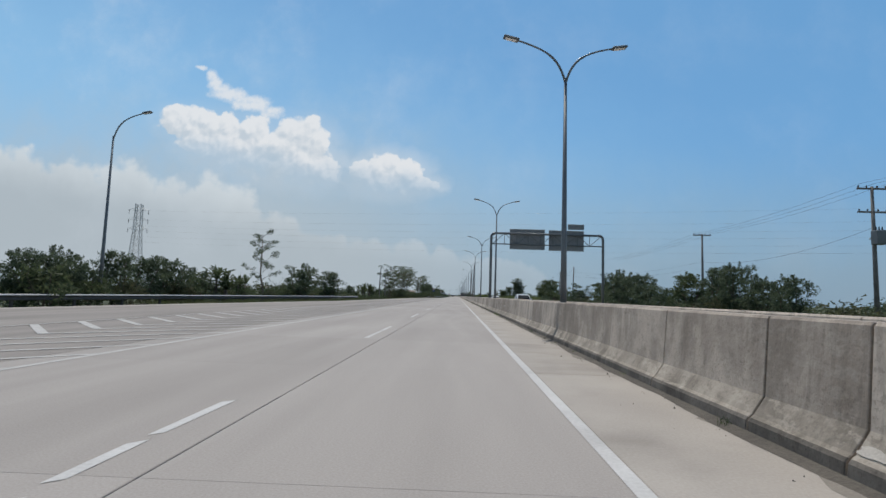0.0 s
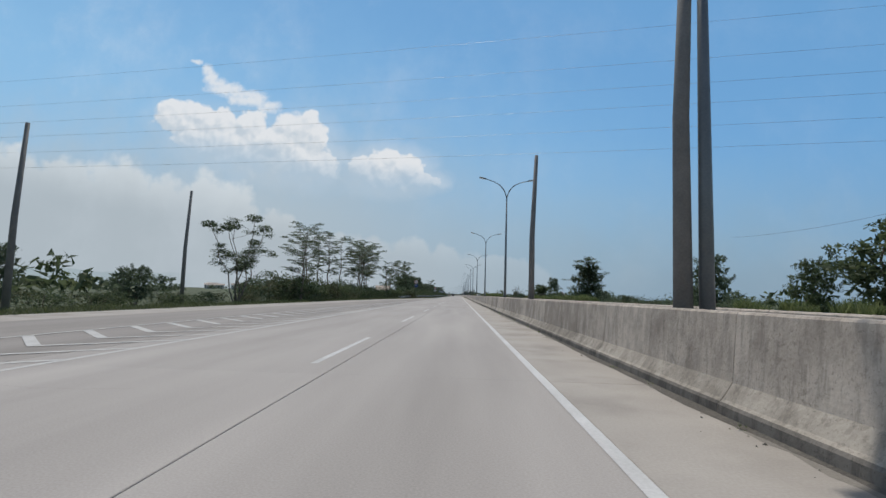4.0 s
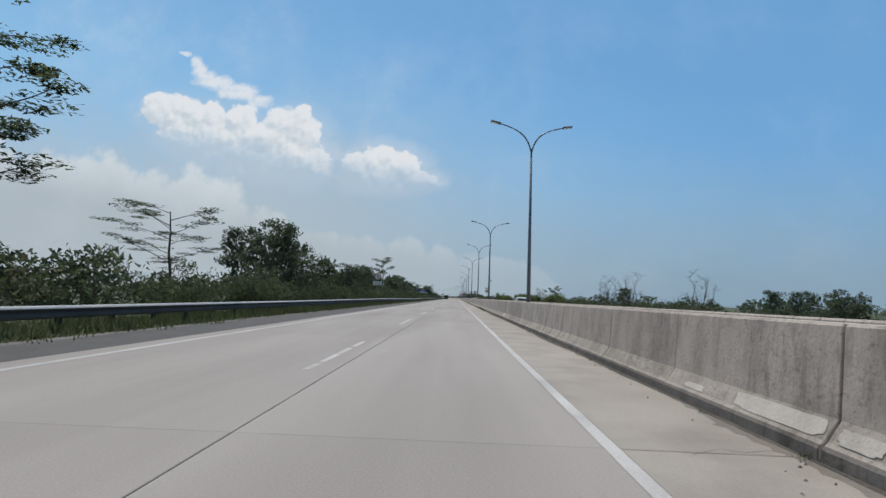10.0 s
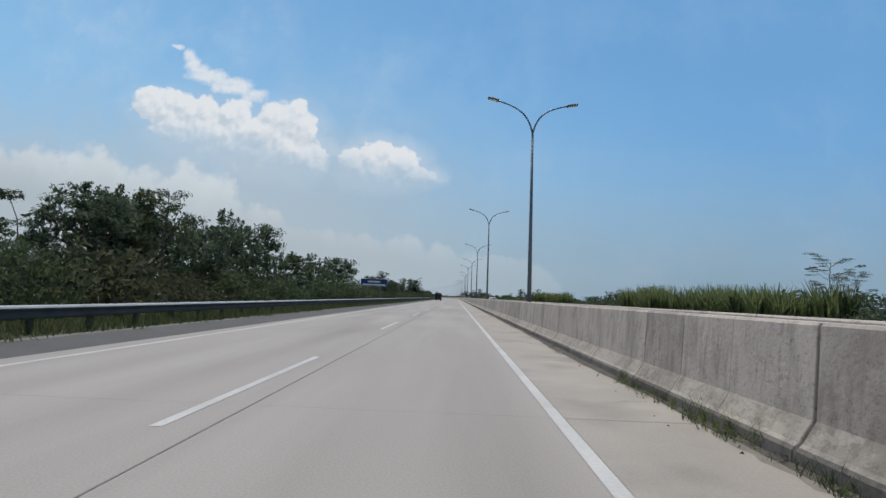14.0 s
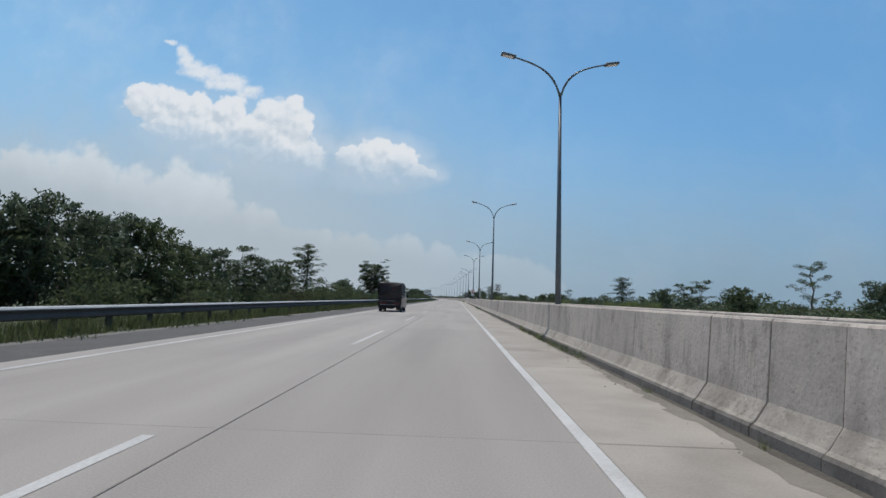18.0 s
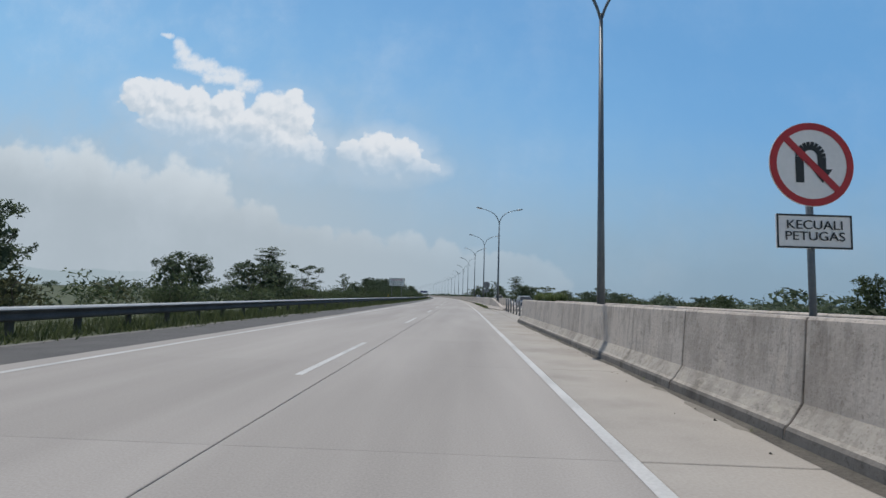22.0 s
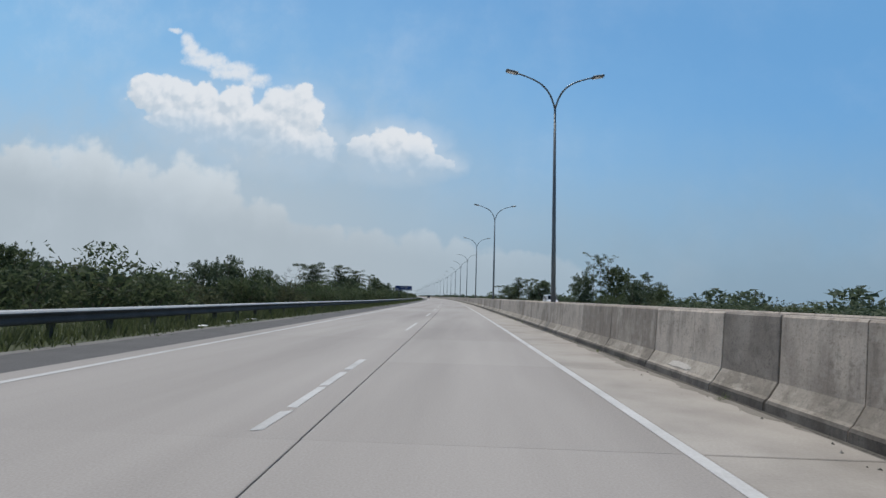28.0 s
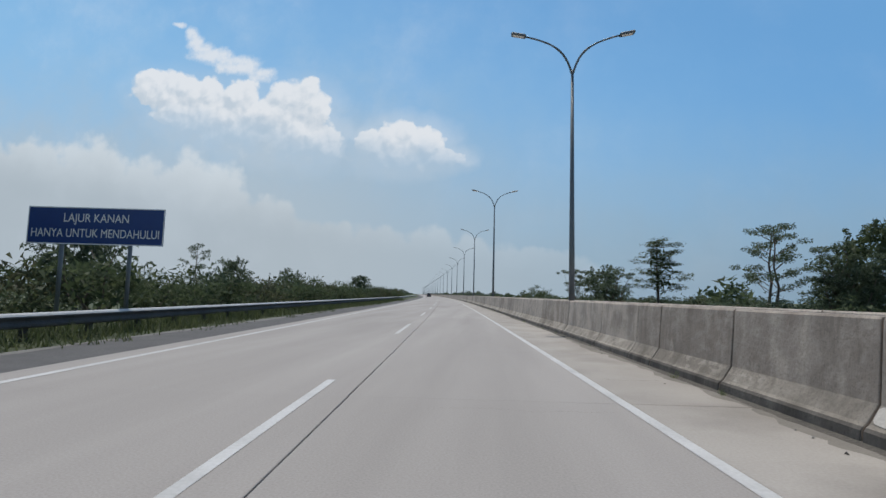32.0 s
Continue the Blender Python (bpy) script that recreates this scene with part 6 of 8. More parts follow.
def km_sign(s, number):
    sg = thing("distance_sign", "small framed kilometre sign on a bent pipe above the median", "road sign", at_road(s, 4.0, 0))
    part("pipe", Shape().tube([(0.0, 0.03, 1.95), (0.0, 0.03, 1.72), (0.12, 0.03, 1.62), (0.75, 0.05, 1.2), (0.8, 0.05, 1.1), (0.8, 0.05, 0.0)], 0.025, 8), M_STEEL, sg, smooth=True)
    fr = Shape()
    for a, b, c, d in ((-0.31, 0.31, 1.92, 1.955), (-0.31, 0.31, 2.595, 2.63), (-0.31, -0.275, 1.955, 2.595), (0.275, 0.31, 1.955, 2.595)):
        fr.box(a, -0.02, c, b, 0.02, d)
    part("frame", fr, M_STEEL, sg)
    p = board(sg, -0.215, 0.215, 2.0, 2.55, M_SIGNWHITE, M_SIGNBLACK, 0.02)
    for x in (-0.275, 0.215):
        for z in (2.06, 2.46):
            part("bracket", Shape().box(x, -0.012, z, x + 0.06, 0.012, z + 0.03), M_STEEL, sg)
    lettering("KM", 0.13, M_SIGNBLACK, p, 0, 2.46)
    lettering("6", 0.26, M_SIGNBLACK, p, 0, 2.29, wide=1.2)
    part("strip", Shape().box(-0.19, -0.019, 2.03, 0.19, -0.0165, 2.15), M_SIGNGREEN, p)
    if number:
        lettering(number, 0.12, M_SIGNWHITE, p, 0, 2.09, -0.022)
    else:
        for k in range(3):
            part("writing", bar(0.05, 0.07, -0.021), M_SIGNWHITE, p, m=at(-0.07 + 0.07 * k, 0, 2.09))
    return sg


M_SIGNGREEN = material("sign_green", (0.01, 0.09, 0.045), (0.015, 0.12, 0.06), 0.4, 2, 20, 0)
km_sign(337.7, "200")
km_sign(535.2, "")

# speed signs
sign = thing("speed_sign", "red-rimmed 80 sign above a blue 60 sign on one post", "road sign", at_road(242.6, -11.05, -0.1, 3))
part("post", Shape().tube([(0, 0.05, -0.1), (0, 0.05, 4.8)], 0.04, 10), M_POLE, sign, smooth=True)
face = part("disc", disc_plate(0.46), M_SIGNWHITE, sign, "white disc with a red rim", m=at(0, 0, 4.3))
part("rim", ring(0.385, 0.455, -0.008), M_SIGNRED, face)
lettering("80", 0.42, M_SIGNBLACK, face, -0.06, 0.0)
lettering("km", 0.13, M_SIGNBLACK, face, 0.25, 0.1)
face = part("disc", disc_plate(0.46), M_SIGNBLUE, sign, "blue disc", m=at(0, 0, 3.3))
lettering("60", 0.42, M_SIGNWHITE, face, -0.06, 0.0)
lettering("km", 0.14, M_SIGNWHITE, face, 0.27, 0.1)

# no stopping
sign = thing("road_sign", "round red-rimmed no stopping sign over a white plate", "road sign", at_road(337.3, -10.6, -0.1, 3))
part("post", Shape().tube([(0, 0.05, -0.1), (0, 0.05, 4.0)], 0.04, 10), M_POLE, sign, smooth=True)
face = part("disc", disc_plate(0.47), M_SIGNWHITE, sign, m=at(0, 0, 3.7))
part("rim", ring(0.385, 0.465, -0.008), M_SIGNRED, face)
lettering("S", 0.62, M_SIGNBLACK, face, 0, 0, -0.009)
part("slash", bar(0.8, 0.07, -0.014, radians(-45)), M_SIGNRED, face)
plate = board(sign, -0.6, 0.6, 2.52, 3.06, M_SIGNWHITE, M_SIGNBLACK, 0.02, name="plate")
lettering("SEPANJANG\nJALAN TOL\nKECUALI DARURAT", 0.135, M_SIGNBLACK, plate, 0, 2.79)

# large boards
sign = thing("information_board", "white board with a black border on two posts behind the guardrail", "road sign", at_road(678.4, -10.35, -0.1, 2))
for x in (-0.8, 0.8):
    part("post", Shape().tube([(x, 0.06, -0.1), (x, 0.06, 3.8)], 0.05, 8), M_POLE, sign, smooth=True)
p = board(sign, -1.28, 1.28, 2.62, 3.93, M_SIGNWHITE, M_SIGNBLACK, 0.045)
lettering("DILARANG", 0.34, M_SIGNRED, p, 0, 3.62, wide=1.1)
lettering("MENDAHULUI DARI", 0.25, M_SIGNBLACK, p, 0, 3.27, wide=1.05)
lettering("SEBELAH KIRI", 0.25, M_SIGNBLACK, p, 0, 2.93, wide=1.05)


def blue_board(s, n, legible):
    sg = thing("information_board", "blue board with white lettering on two grey posts behind the guardrail", "road sign", at_road(s, n, -0.1, 2))
    for x in (-1.0, 1.0):
        part("post", Shape().tube([(x, 0.07, -0.1), (x, 0.07, 3.5)], 0.06, 8), M_POLE, sg, smooth=True)
    q = board(sg, -1.99, 1.99, 2.46, 3.56, M_SIGNBLUE, M_SIGNWHITE, 0.03)
    if legible:
        lettering("LAJUR KANAN", 0.36, M_SIGNWHITE, q, 0, 3.23, wide=0.82)
        lettering("HANYA UNTUK MENDAHULUI", 0.36, M_SIGNWHITE, q, 0, 2.78, wide=0.755)
    else:
        part("writing", bar(1.9, 0.24, -0.017), M_SIGNWHITE, q, m=at(0, 0, 3.13))
        part("writing", bar(3.4, 0.24, -0.017), M_SIGNWHITE, q, m=at(0, 0, 2.68))


blue_board(874.0, -11.3, True)
blue_board(453.0, -12.2, False)
sign = thing("marker_post", "short yellow and black striped hazard marker beside the guardrail", "marker", at_road(669.7, -10.6, -0.1))
M_YELLOW = material("hazard_yellow", (0.55, 0.36, 0.03), (0.7, 0.48, 0.05), 0.5, 3, 30, 0)
part("post", Shape().tube([(0, 0.03, -0.1), (0, 0.03, 1.1)], 0.03, 8), M_POLE, sign)
p = board(sign, -0.08, 0.08, 0.7, 1.15, M_YELLOW)
for k in range(4):
    part("stripe", bar(0.12, 0.04, -0.016, radians(-40)), M_SIGNBLACK, p, m=at(0, 0, 0.77 + 0.1 * k))

# ---- sign gantry over the oncoming carriageway, seen from behind ----
gantry = thing("sign_gantry", "dark steel gantry carrying two sign boards seen from behind", "gantry", at_road(65.7, 0, -0.03))
x0, x1, top, low = 3.93, 17.4, 8.95, 7.65
part("base", Shape().box(x0 - 0.35, -0.35, 0.0, x0 + 0.35, 0.35, 0.35, 0.03), M_SHOULDER, gantry)
part("base", Shape().box(x1 - 0.35, -0.35, 0.0, x1 + 0.35, 0.35, 0.35, 0.03), M_SHOULDER, gantry)
part("post", Shape().tube([(x0, 0, 0.2), (x0, 0, 4), (x0, 0, top - 0.6)] + bezier((x0, 0, top - 0.6), (x0, 0, top - 0.2), (x0 + 0.2, 0, top), (x0 + 0.6, 0, top), 6)[1:], 0.16, 14), M_POLE, gantry, smooth=True)
part("post", Shape().tube([(x1, 0, 0.2), (x1, 0, 4), (x1, 0, top - 0.6)] + bezier((x1, 0, top - 0.6), (x1, 0, top - 0.2), (x1 - 0.2, 0, top), (x1 - 0.6, 0, top), 6)[1:], 0.16, 14), M_POLE, gantry, smooth=True)
part("upper_chord", Shape().tube([(x0 + 0.5, 0, top), (x1 - 0.5, 0, top)], 0.13, 12), M_POLE, gantry, smooth=True)
part("lower_chord", Shape().tube([(x0 + 0.1, 0, low), (x1 - 0.1, 0, low)], 0.07, 10), M_POLE, gantry, smooth=True)
cells = 9
for k in range(cells + 1):
    x = x0 + 0.15 + (x1 - x0 - 0.3) * k / cells
    if 0 < k < cells:
        part("upright", Shape().tube([(x, 0, low), (x, 0, top)], 0.035, 8), M_POLE, gantry)
    if k < cells:
        xb = x0 + 0.15 + (x1 - x0 - 0.3) * (k + 1) / cells
        a, b = (low, top) if k % 2 == 0 else (top, low)
        part("brace", Shape().tube([(x, 0, a), (xb, 0, b)], 0.04, 8), M_POLE, gantry)
for a, b, c, d in ((6.2, 10.4, 7.05, 9.55), (10.93, 15.1, 7.0, 9.5), (13.23, 15.13, 9.62, 10.3)):
    brd = part("sign_board", Shape().box(a, 0.18, c, b, 0.22, d, 0.008), M_SIGNBACK, gantry, "grey metal back of a sign board")
    k = int((b - a) / 0.52)
    for i in range(k + 1):
        x = a + (b - a) * i / k
        part("rib", Shape().box(x - 0.02, 0.13, c, x + 0.02, 0.18, d), M_SIGNBACK, brd)
    for z in (c + 0.02, d - 0.06):
        part("rail", Shape().box(a, 0.12, z, b, 0.13, z + 0.04), M_STEEL, brd)

# ---- poles, pylon and cables ----
M_CONCPOLE = material("pole_concrete", (0.12, 0.115, 0.11), (0.22, 0.21, 0.2), 0.85, 3, 30, 0.2)


def utility_pole(s, n, height, arms=0, base=-0.3):
    po = thing("utility_pole", "grey concrete utility pole" + (" with crossarms and insulators" if arms else " leaning slightly"), "utility pole", at_road(s, n, base))
    part("pole", Shape().tube([(0, 0, 0), (0, 0, height * 0.5), (0.02 * height * (0 if arms else 1), 0, height)], [0.16, 0.13, 0.09], 10), M_CONCPOLE, po, smooth=True)
    for k in range(arms):
        z = height - 0.15 - 1.6 * k
        arm = part("crossarm", Shape().box(-1.0, -0.05, z - 0.06, 1.0, 0.05, z + 0.06, 0.01), M_CONCPOLE, po)
        for x in (-0.9, -0.35, 0.35, 0.9):
            part("insulator", Shape().tube([(x, 0, z + 0.06), (x, 0, z + 0.16), (x, 0, z + 0.22)], [0.03, 0.06, 0.02], 8), M_SIGNBLACK, arm)
    return po


M_LINE = material("line_aluminium", (0.16, 0.165, 0.17), (0.26, 0.265, 0.27), 0.5, 3, 20, 0, metal=0.3)


def cable(points, sag, parent_label, radius=0.008, mat=None):
    sh = Shape()
    for a, b in zip(points, points[1:]):
        a, b = Vector(a), Vector(b)
        sh.tube([a.lerp(b, t / 14) - Vector((0, 0, sag * 4 * (t / 14) * (1 - t / 14))) for t in range(15)], radius, 4, caps=False)
    return tagged(part("cable", sh, mat or M_WIRE), parent_label, "cable", "overhead cables")


for s, n, hgt, arms in ((133.9, -19.8, 8.6, 0), (149.6, -20.6, 8.7, 0), (110.4, 23.8, 8.2, 0), (128.5, 24.6, 8.1, 0), (120.3, 3.5, 8.4, 0), (137.5, 3.5, 8.3, 0), (62.7, 27.8, 9.4, 1), (38.5, 27.8, 9.7, 2)):
    utility_pole(s, n, hgt, arms, -0.03 if abs(n) < 5 else -0.3)
transformer = thing("transformer", "dark grey transformer box mounted on a utility pole", "transformer", at_road(38.5, 27.8, 5.4))
part("tank", Shape().box(-0.35, -0.75, 0.0, 0.35, -0.14, 0.95, 0.04), M_POLE, transformer)
for x in (-0.2, 0.0, 0.2):
    part("bushing", Shape().tube([(x, -0.45, 0.95), (x, -0.45, 1.2)], [0.05, 0.03], 8), M_SIGNBLACK, transformer)
part("strap", Shape().box(-0.2, -0.16, 0.4, 0.2, 0.16, 0.5, 0.01), M_STEEL, transformer)
for x in (-0.9, 0.0, 0.9):
    cable([road(10, 27.8 + x, 9.6), road(38.5, 27.8 + x, 9.55), road(62.7, 27.8 + x, 9.1), road(95, 27.0 + x, 8.4)], 0.35, "thin dark overhead cable between utility poles")
cable([road(38.5, 27.8, 6.6), road(62.7, 27.8, 5.9), road(110.4, 23.9, 6.9)], 0.9, "thin dark overhead cable between utility poles")
cable([road(110.4, 23.9, 7.7), road(128.5, 24.7, 7.6), road(160, 25, 7.2)], 0.8, "thin dark overhead cable between utility poles")
cable([road(128.5, 24.7, 7.2), road(95, 40, 6.9)], 1.2, "thin dark overhead cable between utility poles")
cable([road(110.4, 23.9, 7.6), road(140, 40, 6.9)], 0.8, "thin dark overhead cable between utility poles")
for z in (26.6, 23.2, 20.9, 19.0, 16.9, 14.9):
    cable([road(189, -119, z + 2.5), road(120, 190, z + 2.5)], 2.5, "long high-voltage line crossing above the road", 0.01, M_LINE)

pylon = thing("pylon", "grey steel lattice power pylon beyond the trees", "pylon", at_road(188.7, -118.9, -0.5, 12))
H = 32.0


def half(z):
    return float(np.interp(z, [0, 14, 22, 32], [3.4, 1.6, 1.15, 0.95]))


legs = [(-1, -1), (1, -1), (1, 1), (-1, 1)]
for a, b in legs:
    part("leg", Shape().tube([(a * half(z), b * half(z), z) for z in (0, 7, 14, 22, 32)], 0.11, 4), M_STEEL, pylon)
levels = [0, 4, 7.5, 10.5, 13, 15.5, 18, 20.5, 23, 25.5, 28, 30, 32]
for z0, z1 in zip(levels, levels[1:]):
    for i in range(4):
        (a, b), (c, d) = legs[i], legs[(i + 1) % 4]
        part("brace", Shape().tube([(a * half(z0), b * half(z0), z0), (c * half(z1), d * half(z1), z1)], 0.055, 4), M_STEEL, pylon)
        part("brace", Shape().tube([(c * half(z0), d * half(z0), z0), (a * half(z1), b * half(z1), z1)], 0.055, 4), M_STEEL, pylon)
for z in (22.5, 26.0, 29.5):
    for d in (-1, 1):
        part("arm", Shape().tube([(d * half(z), 0, z), (d * 3.4, 0, z + 0.25), (d * half(z), 0, z + 1.1)], 0.08, 4), M_STEEL, pylon)
        part("insulator", Shape().tube([(d * 3.3, 0, z + 0.2), (d * 3.3, 0, z - 1.3)], 0.09, 6), M_SIGNBLACK, pylon)

# ---- posts and chains in the median opening ----
post_me = Shape().tube([(0, 0, -0.02), (0, 0, 1.05), (0, 0, 1.07)], [0.06, 0.06, 0.045], 14).mesh("post", M_POST, True)
chain_fence = thing("chain_fence", "row of grey steel posts joined by sagging chains", "chain fence", at_road(619.1, 3.74, -0.02))
link = Shape()
for k in range(10):
    a = 2 * math.pi * k / 10
    link.v += [((0.018 + 0.007 * math.cos(b)) * math.cos(a), (0.032 + 0.007 * math.cos(b)) * math.sin(a), 0.007 * math.sin(b)) for b in (2 * math.pi * j / 4 for j in range(4))]
link.f = [(k * 4 + j, k * 4 + (j + 1) % 4, ((k + 1) % 10) * 4 + (j + 1) % 4, ((k + 1) % 10) * 4 + j) for k in range(10) for j in range(4)]
link.m = [0] * len(link.f)
for k in range(10):
    part("post", post_me, None, chain_fence, m=at(0, 1.97 * k, 0))
    if k < 9:
        sh = Shape()
        links = 46
        for i in range(links):
            t = (i + 0.5) / links
            z = 0.97 - 0.3 * 4 * t * (1 - t)
            slope = math.atan2(-0.3 * 4 * (1 - 2 * t), 2.0)
            m = at(0, 1.97 * (k + t), z) @ Matrix.Rotation(slope, 4, "X") @ Matrix.Rotation(radians(90) * (i % 2), 4, "Y")
            sh.add([tuple(m @ Vector(p)) for p in link.v], link.f)
        part("chain", sh, M_STEEL, chain_fence)

# ---- patches and lamp boxes on the barrier ----
patch_rng = random.Random(8)
# station, length, lower and upper edge, raggedness
for s, ln, z0, z1, rag in ((61.5, 0.8, 0.18, 0.33, 0.1), (7.05, 0.3, 0.18, 0.25, 0.4), (67.4, 0.5, 0.18, 0.33, 0.2), (197.4, 1.12, 0.178, 0.332, 0.03), (227.9, 0.95, 0.178, 0.332, 0.03), (234.4, 0.7, 0.2, 0.33, 0.12), (252.0, 1.15, 0.178, 0.332, 0.03), (275.4, 0.5, 0.18, 0.25, 0.25), (273.9, 1.35, 0.178, 0.32, 0.12), (272.9, 0.45, 0.18, 0.30, 0.2), (299.95, 1.08, 0.178, 0.332, 0.03),
                            (327.8, 0.95, 0.18, 0.33, 0.3), (548.6, 1.0, 0.19, 0.33, 0.3), (545.5, 1.7, 0.18, 0.33, 0.42), (686.7, 0.98, 0.178, 0.332, 0.03), (760.6, 0.8, 0.18, 0.27, 0.35), (811.65, 1.05, 0.178, 0.332, 0.03), (863.0, 1.15, 0.178, 0.332, 0.03)):
    n = 72
    wave = [patch_rng.uniform(-1, 1) for _ in range(n)]
    wave = [(wave[k - 1] + 2 * wave[k] + wave[(k + 1) % n]) / 4 for k in range(n)]
    ring_pts = []
    for k in range(n):
        a = 2 * math.pi * k / n
        q = 1 - rag * (0.5 + 0.35 * math.sin(3 * a + s) + 0.3 * math.sin(7 * a + 2 * s) + 0.5 * wave[k]) * 0.7
        p = 0.25 + rag
        y, z = ln / 2 * math.copysign(abs(math.cos(a)) ** p, math.cos(a)) * q, (z0 + z1) / 2 + (z1 - z0) / 2 * math.copysign(abs(math.sin(a)) ** p, math.sin(a)) * q
        ring_pts.append(tuple(road(s + y, 2.66 + 0.062 + (z - 0.172) * 0.106 / 0.163 - 0.007, z)))
    tagged(part("mortar_patch", Shape().add(ring_pts, [tuple(range(n))[::-1]]), M_PLASTER), "pale mortar patch on the foot of the concrete barrier", "patch", "mortar patches")
for s in (34.6, 66.8, 91.0, 263.4, 508.7, 653.1):
    pl = disc_plate(0.085, 0, 0.012, 16)
    tagged(part("mortar_plug", pl, M_PLASTER, m=at_road(s, 2.843, 0.6, -90) @ Matrix.Rotation(0.12, 4, "X")), "round pale mortar plug in the face of the barrier", "plug", "mortar plugs")
lamp_box = thing("lamp_box", "small pale box strapped to a street lamp pole", "box", at_road(332.5, 4.0, 3.2))
part("case", Shape().box(0.04, -0.12, 0.0, 0.2, 0.1, 0.32, 0.015), M_SIGNWHITE, lamp_box)
part("strap", Shape().box(-0.2, -0.15, 0.14, 0.05, 0.14, 0.18, 0.005), M_STEEL, lamp_box)

# ---- vehicles ----
def paint(name, colour, rough=0.3):
    m = material(name, tuple(c * 0.93 for c in colour), colour, rough, 1.5, 30, 0)
    m.node_tree.nodes["Principled BSDF"].inputs["Coat Weight"].default_value = 0.4
    return m


M_GLASS = glass_material("tinted_glass", (0.012, 0.016, 0.02))
M_GLASS.node_tree.nodes["Principled BSDF"].inputs["Specular IOR Level"].default_value = 0.35
M_TYRE = material("tyre_rubber", (0.012, 0.012, 0.012), (0.03, 0.03, 0.03), 0.85, 8, 60, 0.2)
M_RIM = material("wheel_rim", (0.16, 0.16, 0.16), (0.30, 0.30, 0.30), 0.45, 8, 40, 0.1, metal=0.3)
M_TRIM = material("black_plastic", (0.015, 0.015, 0.016), (0.035, 0.035, 0.036), 0.6, 5, 60, 0.05)
M_LIGHT = material("headlight_glass", (0.55, 0.56, 0.58), (0.75, 0.76, 0.78), 0.1, 4, 20, 0)
M_TAIL = material("tail_light_red", (0.22, 0.01, 0.01), (0.35, 0.02, 0.02), 0.25, 4, 20, 0)


def loft(sections, caps=True):
    """Skin through rings of equal length."""
    k = len(sections[0])
    vs = [p for ring_ in sections for p in ring_]
    fs = [(i * k + j, i * k + (j + 1) % k, (i + 1) * k + (j + 1) % k, (i + 1) * k + j) for i in range(len(sections) - 1) for j in range(k)]
    if caps:
        fs += [tuple(range(k - 1, -1, -1)), tuple((len(sections) - 1) * k + j for j in range(k))]
    return Shape().add(vs, fs)


def wheel(parent, x, y, r=0.31, w=0.2):
    side = 1 if x > 0 else -1
    tyre_pts = [(-w / 2, r * 0.72), (-w / 2, r * 0.94), (-w * 0.3, r), (w * 0.3, r), (w / 2, r * 0.94), (w / 2, r * 0.72)]
    sh = Shape()
    n = 24
    sh.v = [(px, rr * math.cos(2 * math.pi * i / n), rr * math.sin(2 * math.pi * i / n)) for px, rr in tyre_pts for i in range(n)]
    sh.f = [(j * n + i, j * n + (i + 1) % n, (j + 1) * n + (i + 1) % n, (j + 1) * n + i) for j in range(5) for i in range(n)]
    sh.m = [0] * len(sh.f)
    wh = part("wheel", sh, M_TYRE, parent, m=Matrix.Translation((x, y, r)), smooth=True)
    rim = Shape()
    prof = [(side * w * 0.5, r * 0.73), (side * w * 0.42, r * 0.66), (side * w * 0.25, r * 0.55), (side * w * 0.40, r * 0.22), (side * w * 0.42, 0.01)]
    rim.v = [(px, rr * math.cos(2 * math.pi * i / n), rr * math.sin(2 * math.pi * i / n)) for px, rr in prof for i in range(n)]
    rim.f = [(j * n + i, j * n + (i + 1) % n, (j + 1) * n + (i + 1) % n, (j + 1) * n + i) for j in range(4) for i in range(n)]
    rim.m = [0] * len(rim.f)
    part("rim", rim, M_RIM, wh, smooth=True)


